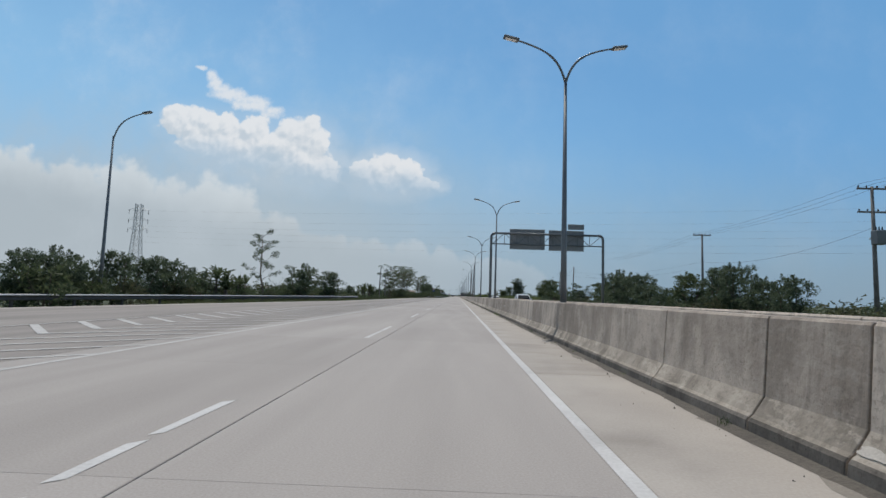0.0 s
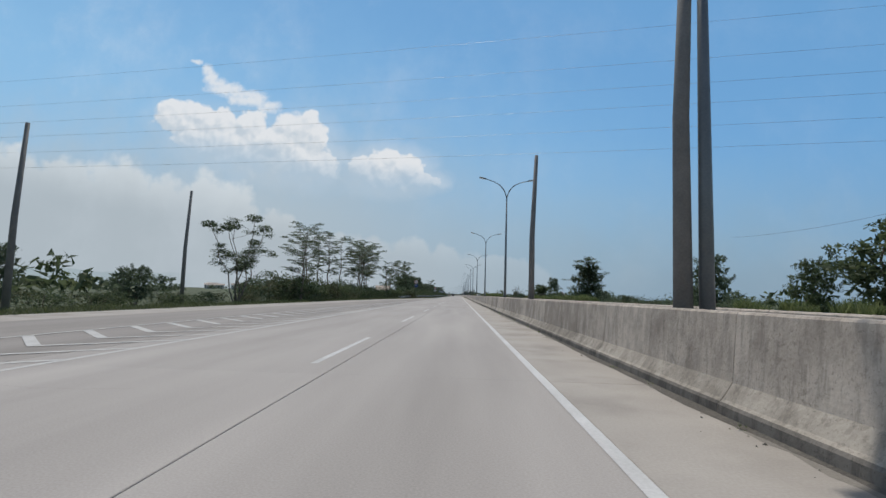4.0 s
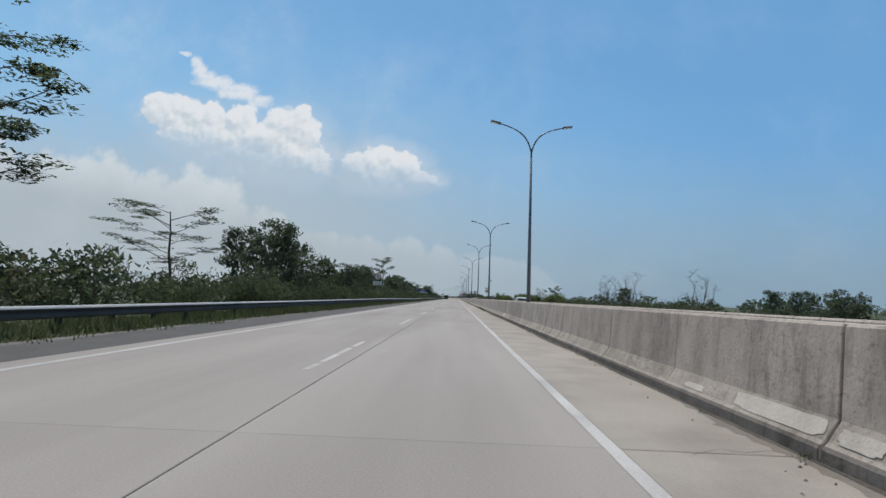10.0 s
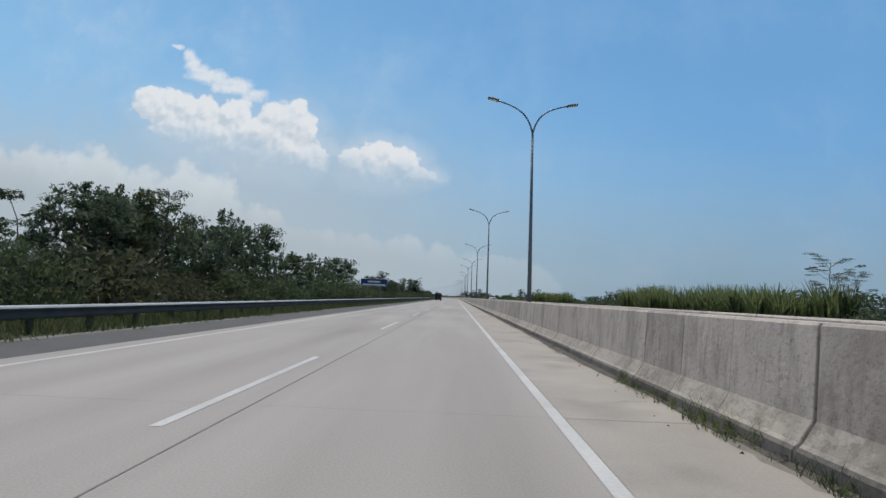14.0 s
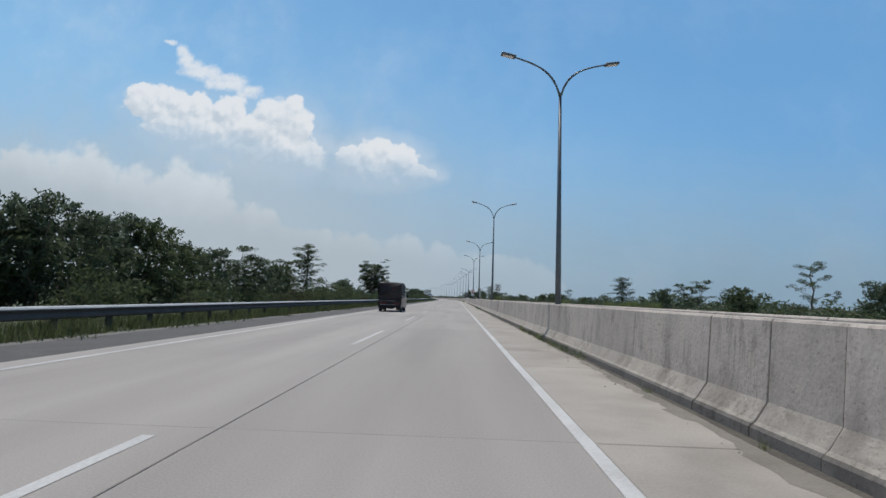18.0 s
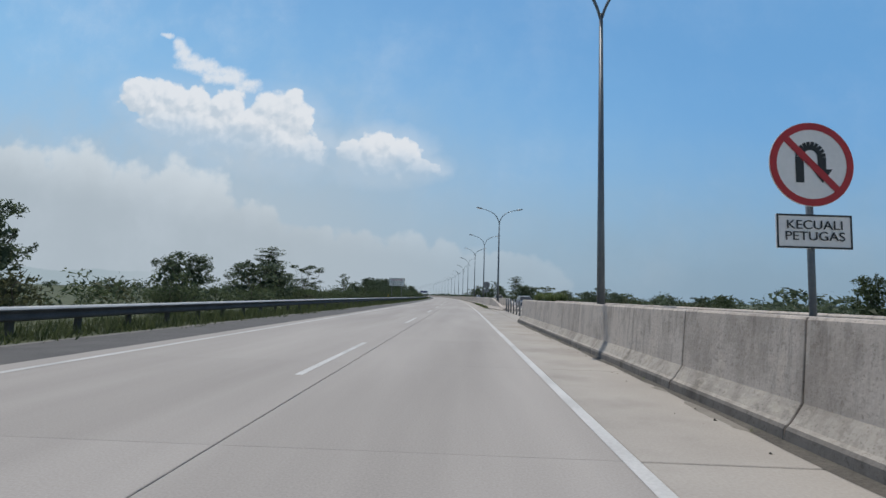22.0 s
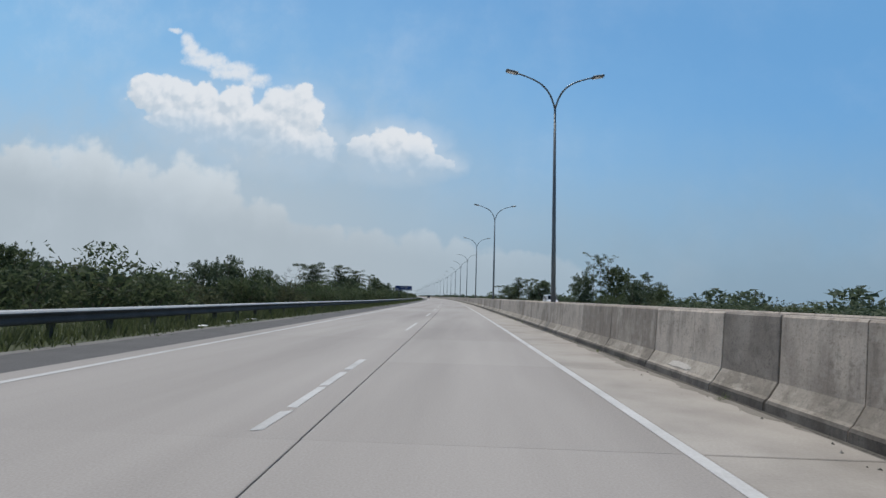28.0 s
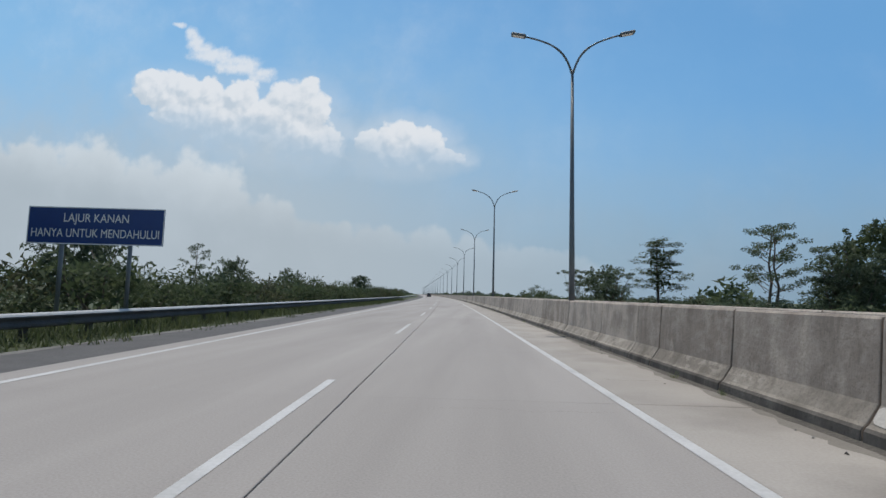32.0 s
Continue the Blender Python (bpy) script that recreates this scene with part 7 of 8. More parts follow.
def car(s, n, label, colour, L=4.4, W=1.72, H=1.6, nose=1.0, boot=0.1, belt=0.98, screen=0.75, turn=0.0, rails=False):
    """A car that faces -y: lower body, cabin and glass."""
    me = thing("car", label, "car", at_road(s, n, -0.025, turn))
    body_m = paint("car_paint", colour)
    hw = W / 2
    rows = []
    for t, wd, zt in ((0.0, 0.80, 0.62), (0.03, 0.92, 0.70), (0.10, 0.97, 0.80), (nose / L, 1.0, belt), (0.6, 1.0, belt + 0.01), (0.93, 0.98, belt + 0.02), (0.98, 0.93, belt - 0.06), (1.0, 0.85, belt - 0.25)):
        y, w, b = -L / 2 + L * t, hw * wd, 0.08
        zs = 0.24
        rows.append([(-w * 0.93, y, zs), (-w, y, zs + 0.14), (-w, y, zt - b * 1.8), (-w * 0.93, y, zt - 0.02), (-w * 0.6, y, zt), (w * 0.6, y, zt), (w * 0.93, y, zt - 0.02), (w, y, zt - b * 1.8), (w, y, zs + 0.14), (w * 0.93, y, zs)])
    body = part("body", loft(rows), body_m, me, smooth=False)
    y0, y1, y2, y3 = -L / 2 + nose - 0.05, -L / 2 + nose + screen, L / 2 - boot - 0.35, L / 2 - boot
    cab = []
    for y, w, z in ((y0, hw * 0.90, belt), (y1, hw * 0.76, H - 0.05), ((y1 + y2) / 2, hw * 0.77, H), (y2, hw * 0.75, H - 0.05), (y3, hw * 0.88, belt + 0.02)):
        q = max(0.0, (z - belt)) / (H - belt)
        wb = hw * 0.93
        cab.append([(-wb, y if q > 0 else y, belt - 0.03), (-(wb + (w - wb) * q), y, z - 0.05 * q), (-w * 0.85, y, z), (w * 0.85, y, z), ((wb + (w - wb) * q), y, z - 0.05 * q), (wb, y, belt - 0.03)])
    part("cabin", loft(cab), body_m, me)

    def on_side(x_sign, y, q):
        w = hw * 0.93 + (hw * 0.765 - hw * 0.93) * q
        return (x_sign * (w + 0.006), y, belt + (H - 0.05 - belt) * q)

    k0, k1 = 0.06, 0.88
    part("windscreen", Shape().quad((-hw * 0.84, y0 + 0.04, belt + 0.05), (hw * 0.84, y0 + 0.04, belt + 0.05), (hw * 0.70, y1 - 0.03, H - 0.10), (-hw * 0.70, y1 - 0.03, H - 0.10)), M_GLASS, me, m=Matrix.Translation((0, -0.02, 0.012)))
    part("rear_window", Shape().quad((hw * 0.80, y3 - 0.03, belt + 0.08), (-hw * 0.80, y3 - 0.03, belt + 0.08), (-hw * 0.68, y2 + 0.05, H - 0.11), (hw * 0.68, y2 + 0.05, H - 0.11)), M_GLASS, me, m=Matrix.Translation((0, 0.02, 0.012)))
    cuts = [y0 + 0.30, y0 + 0.30 + (y3 - y0) * 0.34, y0 + 0.30 + (y3 - y0) * 0.62, y3 - 0.22]
    for sg in (-1, 1):
        for i in range(3):
            a, b = cuts[i] + 0.03, cuts[i + 1] - 0.03
            at_, bt = (a + 0.32 if i == 0 else a), (b - 0.2 if i == 2 else b)
            pts = [on_side(sg, a, k0), on_side(sg, b, k0), on_side(sg, bt, k1), on_side(sg, at_, k1)]
            part("side_window", Shape().quad(*(pts if sg > 0 else pts[::-1])), M_GLASS, me)
        part("mirror", Shape().box(sg * hw * 0.97 - 0.07, y0 + 0.24, belt + 0.02, sg * hw * 0.97 + 0.13 * (sg > 0) - 0.06 * (sg < 0), y0 + 0.36, belt + 0.16, 0.03), body_m, me)
        part("headlight", Shape().box(sg * hw * 0.72 - 0.17, -L / 2 + 0.02, 0.60, sg * hw * 0.72 + 0.17, -L / 2 + 0.3, 0.74, 0.04), M_LIGHT, me)
        part("tail_light", Shape().box(sg * hw * 0.80 - 0.09, L / 2 - 0.12, 0.72, sg * hw * 0.80 + 0.09, L / 2 + 0.01, belt - 0.02, 0.03), M_TAIL, me)
        if rails:
            part("roof_rail", Shape().tube([(sg * hw * 0.66, y1 + 0.1, H - 0.01), (sg * hw * 0.66, y1 + 0.2, H + 0.04), (sg * hw * 0.66, y2 - 0.2, H + 0.04), (sg * hw * 0.66, y2 - 0.05, H - 0.01)], 0.015, 6), M_TRIM, me)
        for y in (-L / 2 + 0.85, L / 2 - 0.8):
            wheel(me, sg * (hw - 0.11), y)
    part("grille", Shape().box(-0.4, -L / 2 - 0.015, 0.42, 0.4, -L / 2 + 0.05, 0.6, 0.02), M_TRIM, me)
    part("bumper", Shape().box(-hw * 0.86, -L / 2 - 0.03, 0.24, hw * 0.86, -L / 2 + 0.2, 0.42, 0.04), body_m, me)
    part("underbody", Shape().box(-hw * 0.85, -L / 2 + 0.2, 0.16, hw * 0.85, L / 2 - 0.2, 0.3), M_TRIM, me)
    return me


def van(s, n, label, colour, L=3.9, W=1.6, H=1.93):
    """A boxy minibus that faces -y: one body with an upright tail, a short nose and a slanted windscreen."""
    me = thing("minibus", label, "minibus", at_road(s, n, -0.03))
    body_m = paint("van_paint", colour)
    hw, belt = W / 2, 1.20
    rows = []
    for y, wl, wt, zt in ((0.0, 0.86, 0.80, 0.72), (0.05, 0.95, 0.86, 0.98), (0.26, 1.0, 0.93, 1.10), (0.40, 1.0, 0.93, 1.17), (0.98, 1.0, 0.84, H - 0.07), (1.12, 1.0, 0.84, H - 0.02), (1.6, 1.0, 0.85, H), (2.9, 1.0, 0.85, H), (3.62, 1.0, 0.84, H - 0.03), (3.80, 1.0, 0.83, H - 0.11), (3.88, 0.98, 0.90, belt), (3.90, 0.95, 0.90, 0.6)):
        y -= L / 2
        zb = min(belt, zt - 0.04)
        a, b = hw * wl, hw * wt
        rows.append([(-a * 0.94, y, 0.26), (-a, y, 0.42), (-a, y, zb - 0.02), (-b, y, zt - 0.07 if zt > belt + 0.2 else zt - 0.02), (-b * 0.9, y, zt - 0.015), (-b * 0.5, y, zt), (b * 0.5, y, zt), (b * 0.9, y, zt - 0.015), (b, y, zt - 0.07 if zt > belt + 0.2 else zt - 0.02), (a, y, zb - 0.02), (a, y, 0.42), (a * 0.94, y, 0.26)])
    part("body", loft(rows), body_m, me)

    def side(sg, y, q):
        return (sg * (hw * (1.0 - 0.15 * q) + 0.014), y - L / 2, belt - 0.02 + (H - 0.05 - belt) * q)

    part("windscreen", Shape().quad((-hw * 0.86, 0.44 - L / 2, 1.24), (hw * 0.86, 0.44 - L / 2, 1.24), (hw * 0.76, 0.93 - L / 2, H - 0.13), (-hw * 0.76, 0.93 - L / 2, H - 0.13)), M_GLASS, me, m=Matrix.Translation((0, -0.02, 0.016)))
    part("rear_window", Shape().quad((hw * 0.8, 3.875 - L / 2, belt + 0.06), (-hw * 0.8, 3.875 - L / 2, belt + 0.06), (-hw * 0.74, 3.81 - L / 2, H - 0.17), (hw * 0.74, 3.81 - L / 2, H - 0.17)), M_GLASS, me, m=Matrix.Translation((0, 0.02, 0)))
    for sg in (-1, 1):
        for a, b, at_, bt in ((0.78, 1.62, 1.16, 1.62), (1.80, 2.70, 1.82, 2.70), (2.80, 3.72, 2.82, 3.62)):
            pts = [side(sg, a, 0.06), side(sg, b, 0.05), side(sg, bt, 0.84), side(sg, at_, 0.80)]
            part("side_window", Shape().quad(*(pts if sg > 0 else pts[::-1])), M_GLASS, me)
        part("door_seam", Shape().box(sg * (hw + 0.001) - 0.003, 1.70 - L / 2, 0.40, sg * (hw + 0.001) + 0.003, 1.712 - L / 2, belt - 0.03), M_TRIM, me)
        part("door_handle", Shape().box(sg * (hw + 0.006) - 0.012, 1.52 - L / 2, 1.05, sg * (hw + 0.006) + 0.012, 1.64 - L / 2, 1.08), M_TRIM, me)
        part("mirror", Shape().box(sg * (hw + 0.09) - 0.08, 0.62 - L / 2, 1.18, sg * (hw + 0.09) + 0.08, 0.70 - L / 2, 1.38, 0.02), M_TRIM, me)
        part("headlight", Shape().box(sg * hw * 0.70 - 0.15, 0.01 - L / 2, 0.70, sg * hw * 0.70 + 0.15, 0.16 - L / 2, 0.86, 0.03), M_LIGHT, me)
        part("tail_light", Shape().box(sg * hw * 0.90 - 0.05, L / 2 - 0.06, 0.75, sg * hw * 0.90 + 0.05, L / 2 + 0.005, 1.1, 0.02), M_TAIL, me)
        for y in (0.62, 3.02):
            wheel(me, sg * (hw - 0.10), y - L / 2, 0.29, 0.18)
    part("grille", Shape().box(-0.42, -L / 2 - 0.015, 0.55, 0.42, -L / 2 + 0.06, 0.68, 0.02), M_TRIM, me)
    part("bumper", Shape().box(-hw * 0.92, -L / 2 - 0.06, 0.28, hw * 0.92, -L / 2 + 0.12, 0.50, 0.04), body_m, me)
    part("underbody", Shape().box(-hw * 0.85, -L / 2 + 0.15, 0.18, hw * 0.85, L / 2 - 0.15, 0.3), M_TRIM, me)
    return me


car(64.5, 7.7, "white family car driving towards the camera beyond the barrier", (0.72, 0.73, 0.74), H=1.62)
car(110.0, 7.9, "silver-white hatchback driving beyond the barrier", (0.60, 0.62, 0.64), L=4.2, H=1.46, belt=0.92)
car(334.2, 8.2, "silver off-road car with dark windows beyond the barrier", (0.55, 0.57, 0.58), L=4.2, W=1.75, H=1.52, belt=0.98, rails=True)
car(481.5, 7.7, "white saloon car beyond the barrier", (0.72, 0.73, 0.74), L=4.4, H=1.42, boot=0.7, belt=0.9)
car(659.0, 8.2, "dark blue family car beyond the barrier", (0.02, 0.03, 0.055), L=4.5, H=1.46, belt=0.92)
car(698.2, 8.4, "dark grey family car beyond the barrier", (0.06, 0.07, 0.085), L=4.5, H=1.66)
van(828.8, 13.9, "white minibus with dark windows beyond the barrier", (0.72, 0.73, 0.74))
car(1062.0, -4.3, "dark car far ahead in the slow lane", (0.06, 0.065, 0.07), turn=180)

# pickup with a tarpaulin load, seen from behind in the slow lane
M_TRUCK = paint("truck_paint", (0.018, 0.014, 0.016), 0.42)
# Tailgate and bumper: darker and less glossy than the truck's other sides.
M_TAILGATE = material("dull_dark_tailgate", (0.008, 0.0055, 0.0065), (0.017, 0.012, 0.0135), 0.65, 5, 30, 0.1)
M_TARP = material("dark_tarpaulin", (0.008, 0.0055, 0.006), (0.026, 0.017, 0.0195), 0.55, 3, 9, 1.0)
M_TARPSIDE = material("clear_plastic_sheet", (0.06, 0.058, 0.054), (0.34, 0.33, 0.31), 0.22, 4.5, 14, 1.0, spread=0.9)
M_TAILDARK = material("dark_tail_light_red", (0.05, 0.006, 0.006), (0.10, 0.012, 0.012), 0.3, 4, 20, 0)
M_FADED = material("faded_lettering", (0.12, 0.115, 0.118), (0.22, 0.215, 0.215), 0.6, 9, 40, 0)
truck = thing("pickup_truck", "dark pickup truck with a high tarpaulin-covered load in the slow lane", "truck", at_road(525.13, -4.83, 0.0))
hw, rear, front = 0.87, -1.98, 1.98
axles = (-1.22, 1.10)


def bed_side(sg):
    """Pressed side panel of the bed, cut out in an arch over the rear wheel."""
    arch = [(axles[0] + 0.40 * math.cos(math.pi * a / 10), 0.30 + 0.36 * math.sin(math.pi * a / 10)) for a in range(11)]
    top = [(axles[0] + 0.40 * math.cos(math.pi * a / 10), 0.88) for a in range(11)]
    cols = [((0.52, 0.34), (0.52, 0.88))] + list(zip(arch, top)) + [((rear, 0.34), (rear, 0.88))]
    sh = Shape()
    for x in (sg * hw, sg * (hw - 0.035)):
        vs, fs = [], []
        for (ya, za), (yb, zb) in cols:
            vs += [(x, ya, za), (x, yb, zb)]
        for k in range(len(cols) - 1):
            f = (2 * k, 2 * k + 1, 2 * k + 3, 2 * k + 2)
            fs.append(f if (sg > 0) == (abs(x) == hw) else f[::-1])
        sh.add(vs, fs)
    sh.box(sg * (hw - 0.0175) - 0.03, rear, 0.88, sg * (hw - 0.0175) + 0.03, 0.52, 0.92, 0.012)
    return sh


part("chassis", Shape().box(-hw * 0.78, rear + 0.1, 0.36, hw * 0.78, front - 0.3, 0.50, 0.02), M_TRIM, truck)
part("spare_wheel", Shape().tube([(0.05, rear + 0.35, 0.36), (0.05, rear + 0.35, 0.22)], 0.28, 18), M_TYRE, truck)
for sg in (-1, 1):
    part("bed_side", bed_side(sg), M_TRUCK, truck)
    part("sill", Shape().box(sg * (hw - 0.03) - 0.03, axles[0] + 0.45, 0.24, sg * (hw - 0.03) + 0.03, axles[1] - 0.42, 0.36, 0.015), M_TRIM, truck)
    part("wheel_arch_liner", Shape().box(sg * (hw - 0.30) - 0.02, axles[0] - 0.42, 0.30, sg * (hw - 0.30) + 0.02, axles[0] + 0.42, 0.66), M_TRIM, truck)
    part("mud_flap", Shape().box(sg * (hw - 0.24) - 0.19, axles[0] - 0.44, 0.12, sg * (hw - 0.24) + 0.19, axles[0] - 0.425, 0.46), M_TRIM, truck)
    part("tail_light", Shape().box(sg * (hw - 0.37) - 0.23, rear - 0.06, 0.52, sg * (hw - 0.37) + 0.23, rear - 0.02, 0.70, 0.015), M_TAILDARK, truck, "dark red tail light")
    for y in axles:
        wheel(truck, sg * (hw - 0.12), y, 0.31, 0.19)
tail = part("tailgate", Shape().box(-hw, rear - 0.04, 0.46, hw, rear, 0.89, 0.015), M_TAILGATE, truck, "dull dark maroon tailgate")
r = random.Random(4)
for k in range(10):
    x = -0.60 + 0.117 * k
    part("writing", Shape().box(x, rear - 0.045, 0.745, x + (0.022 if k in (1, 9) else 0.05), rear - 0.041, 0.86), M_FADED, tail, "faded pale bar of lettering")
for k in range(7):
    x, z = 0.22 + 0.26 * r.random(), 0.52 + 0.13 * r.random()
    part("sticker", Shape().box(x - 0.035, rear - 0.047 - 0.001 * k, z - 0.02, x + 0.035, rear - 0.042, z + 0.02), M_FADED, tail, "torn pale sticker")
for k in range(3):
    x, z = -0.80 + 0.06 * k, 0.80 - 0.03 * k
    part("sticker", Shape().box(x - 0.022, rear - 0.046, z - 0.025, x + 0.022, rear - 0.041, z + 0.025), M_FADED, tail, "torn pale sticker")
part("bumper", Shape().box(-hw * 0.97, rear - 0.09, 0.30, hw * 0.97, rear - 0.0, 0.45, 0.025), M_TAILGATE, truck)
part("bumper_trim", Shape().box(-hw * 0.78, rear - 0.095, 0.505, hw * 0.70, rear - 0.06, 0.522), M_STEEL, truck)
cabr = []
for y, w, z in ((0.55, 0.74, 1.66), (0.62, 0.77, 1.71), (1.05, 0.77, 1.73), (1.25, 0.75, 1.68), (1.78, 0.82, 1.06), (1.92, 0.82, 0.92), (1.985, 0.78, 0.5)):
    wl = 0.855
    b = min(z, 1.04)
    cabr.append([(-wl * 0.96, y, 0.30), (-wl, y, 0.5), (-wl, y, b - 0.05), (-w, y, z - 0.06), (-w * 0.88, y, z), (w * 0.88, y, z), (w, y, z - 0.06), (wl, y, b - 0.05), (wl, y, 0.5), (wl * 0.96, y, 0.30)])
part("cab", loft(cabr), M_TRUCK, truck)
part("windscreen", Shape().quad((0.68, 1.31, 1.61), (-0.68, 1.31, 1.61), (-0.74, 1.75, 1.1), (0.74, 1.75, 1.1)), M_GLASS, truck, m=Matrix.Translation((0, 0.02, 0.012)))
part("rear_window", Shape().quad((-0.6, 0.545, 1.2), (0.6, 0.545, 1.2), (0.55, 0.545, 1.58), (-0.55, 0.545, 1.58)), M_GLASS, truck, m=Matrix.Translation((0, -0.006, 0)))
for sg in (-1, 1):
    pts = [(sg * 0.862, 0.70, 1.07), (sg * 0.862, 1.58, 1.07), (sg * 0.792, 1.18, 1.60), (sg * 0.792, 0.74, 1.60)]
    part("side_window", Shape().quad(*(pts if sg > 0 else pts[::-1])), M_GLASS, truck)
    part("mirror", Shape().box(sg * 0.99 - 0.07, 1.40, 1.10, sg * 0.99 + 0.07, 1.46, 1.32, 0.02), M_TRIM, truck)
    part("mirror_arm", Shape().tube([(sg * 0.84, 1.52, 1.12), (sg * 0.99, 1.44, 1.18)], 0.014, 6), M_TRIM, truck)
    part("door_handle", Shape().box(sg * 0.858 - 0.015, 0.68, 0.90, sg * 0.858 + 0.015, 0.82, 0.93), M_TRIM, truck)
    part("door_seam", Shape().box(sg * 0.857 - 0.003, 0.60, 0.36, sg * 0.857 + 0.003, 0.615, 1.05), M_SIGNBLACK, truck)
    part("headlight", Shape().box(sg * 0.6 - 0.15, 1.93, 0.55, sg * 0.6 + 0.15, 1.995, 0.72, 0.02), M_LIGHT, truck)
# the load: stacked goods under a lumpy tarpaulin, its lower edge gathered on the side boards
part("side_board", Shape().box(-hw - 0.005, rear - 0.02, 0.92, hw + 0.005, rear + 0.03, 1.17, 0.02), M_TARP, truck)
r = random.Random(21)
AROUND, ALONG = 40, 30
loads = []
lump = [[r.uniform(-1, 1) for _ in range(14)] for _ in range(12)]
for i in range(ALONG + 1):
    u = i / ALONG
    y = rear - 0.02 + (0.54 - rear) * u
    row = []
    for j in range(AROUND + 1):
        a = math.pi * j / AROUND
        c, s_ = math.cos(a), math.sin(a)
        box = (abs(c) ** 14 + abs(s_) ** 14) ** (-1 / 14)
        gu, gv = u * 10.99, j / AROUND * 12.99
        iu, iv = int(gu), int(gv)
        fu, fv = gu - iu, gv - iv
        fu, fv = fu * fu * (3 - 2 * fu), fv * fv * (3 - 2 * fv)
        puff = (lump[iu][iv] * (1 - fu) + lump[iu + 1][iv] * fu) * (1 - fv) + (lump[iu][iv + 1] * (1 - fu) + lump[iu + 1][iv + 1] * fu) * fv
        fold = 0.012 * math.sin(j * 1.9 + 4 * u) + 0.008 * math.sin(23 * u + 0.8 * j)
        top = 0.96 + 0.05 * math.sin(2.6 * u + 0.7) - 0.05 * u * u
        grow = 1.0 + 0.05 * puff + fold
        lip = 0.985 if i in (0, ALONG) else 1.0
        row.append((-c * box * (hw + 0.005) * grow * lip, y + r.uniform(-0.01, 0.01), 1.14 + s_ * box * top * grow * lip if 0 < j < AROUND else 1.14))
    loads.append(row)
load = part("tarpaulin", loft(loads), M_TARP, truck, "lumpy dark maroon tarpaulin", smooth=True)
k = 24
sheet = Shape()
vs = [(hw + 0.012 + 0.014 * math.sin(2.3 * i) * (q % 2) + 0.006 * q, rear + 0.03 + (0.5 - rear) * i / k, 0.925 + 0.083 * q) for i in range(k + 1) for q in range(4)]
sheet.add(vs, [(i * 4 + q, i * 4 + 4 + q, i * 4 + 5 + q, i * 4 + 1 + q) for i in range(k) for q in range(3)])
sheet = part("clear_sheet", sheet, M_TARPSIDE, truck, "crumpled glossy see-through plastic sheet over the side board", smooth=True)
sheet.modifiers.new("thickness", "SOLIDIFY").thickness = 0.004
for a, b, c, d, w in ((0.15, 1.60, 0.52, 1.60, 0.016), (0.16, 1.60, 0.33, 1.86, 0.014), (0.51, 1.60, 0.35, 1.86, 0.014), (0.27, 1.66, 0.42, 1.66, 0.022)):
    part("emblem", Shape().tube([(a, rear - 0.055, b), (c, rear - 0.055, d)], w, 5), M_TAILDARK, load, "faded red triangle mark")
for k in range(3):
    y = rear + 0.45 + 0.72 * k
    part("rope", Shape().tube([(-hw - 0.05, y, 0.96), (-hw - 0.055, y, 1.9), (-hw * 0.86, y, 2.13), (0, y, 2.17), (hw * 0.86, y, 2.13), (hw + 0.055, y, 1.9), (hw + 0.05, y, 0.96)], 0.010, 5), M_TRIM, load)

# ---- cracks, debris and litter ----
M_CRACK = material("crack_dark", (0.07, 0.064, 0.056), (0.14, 0.13, 0.115), 0.95)
M_HAIR = material("hairline_crack", (0.12, 0.11, 0.10), (0.20, 0.185, 0.17), 0.95)
crk = random.Random(23)
road_inner = bpy.data.objects["road_3"]
s = 6.0
while s < 930:
    w = crk.uniform(0.005, 0.013)
    n0, n1 = (1.32, 2.62) if crk.random() < 0.6 else (crk.uniform(1.4, 1.9), crk.uniform(2.2, 2.6))
    pts, off = [], 0.0
    for k in range(9):
        off += crk.uniform(-0.07, 0.07)
        pts.append((s + off, n0 + (n1 - n0) * k / 8))
    sh = Shape().add([tuple(road(a + d, n, 0.003)) for a, n in pts for d in (-w * crk.uniform(0.2, 0.8), w * crk.uniform(0.2, 0.8))], [(2 * i, 2 * i + 1, 2 * i + 3, 2 * i + 2) for i in range(8)])
    if not 612 < s < 650:
        part("crack", sh, M_CRACK, road_inner)
    s += crk.uniform(22, 60)
# thin cracks across the lanes
for name, n0, n1 in (("road_2", -1.9, 1.28), ("road_1", -6.6, -1.94)):
    lane = bpy.data.objects[name]
    s = 14.0
    while s < 930:
        pts, off = [], 0.0
        a0, a1 = n0 + (n1 - n0) * crk.uniform(0, 0.4), n1 - (n1 - n0) * crk.uniform(0, 0.4)
        for k in range(13):
            off += crk.uniform(-0.05, 0.05)
            pts.append((s + off, a0 + (a1 - a0) * k / 12))
        part("crack", Shape().add([tuple(road(a + d, n, 0.002)) for a, n in pts for d in (-0.002, 0.002)], [(2 * i, 2 * i + 1, 2 * i + 3, 2 * i + 2) for i in range(12)]), M_HAIR, lane)
        s += crk.uniform(16, 45)

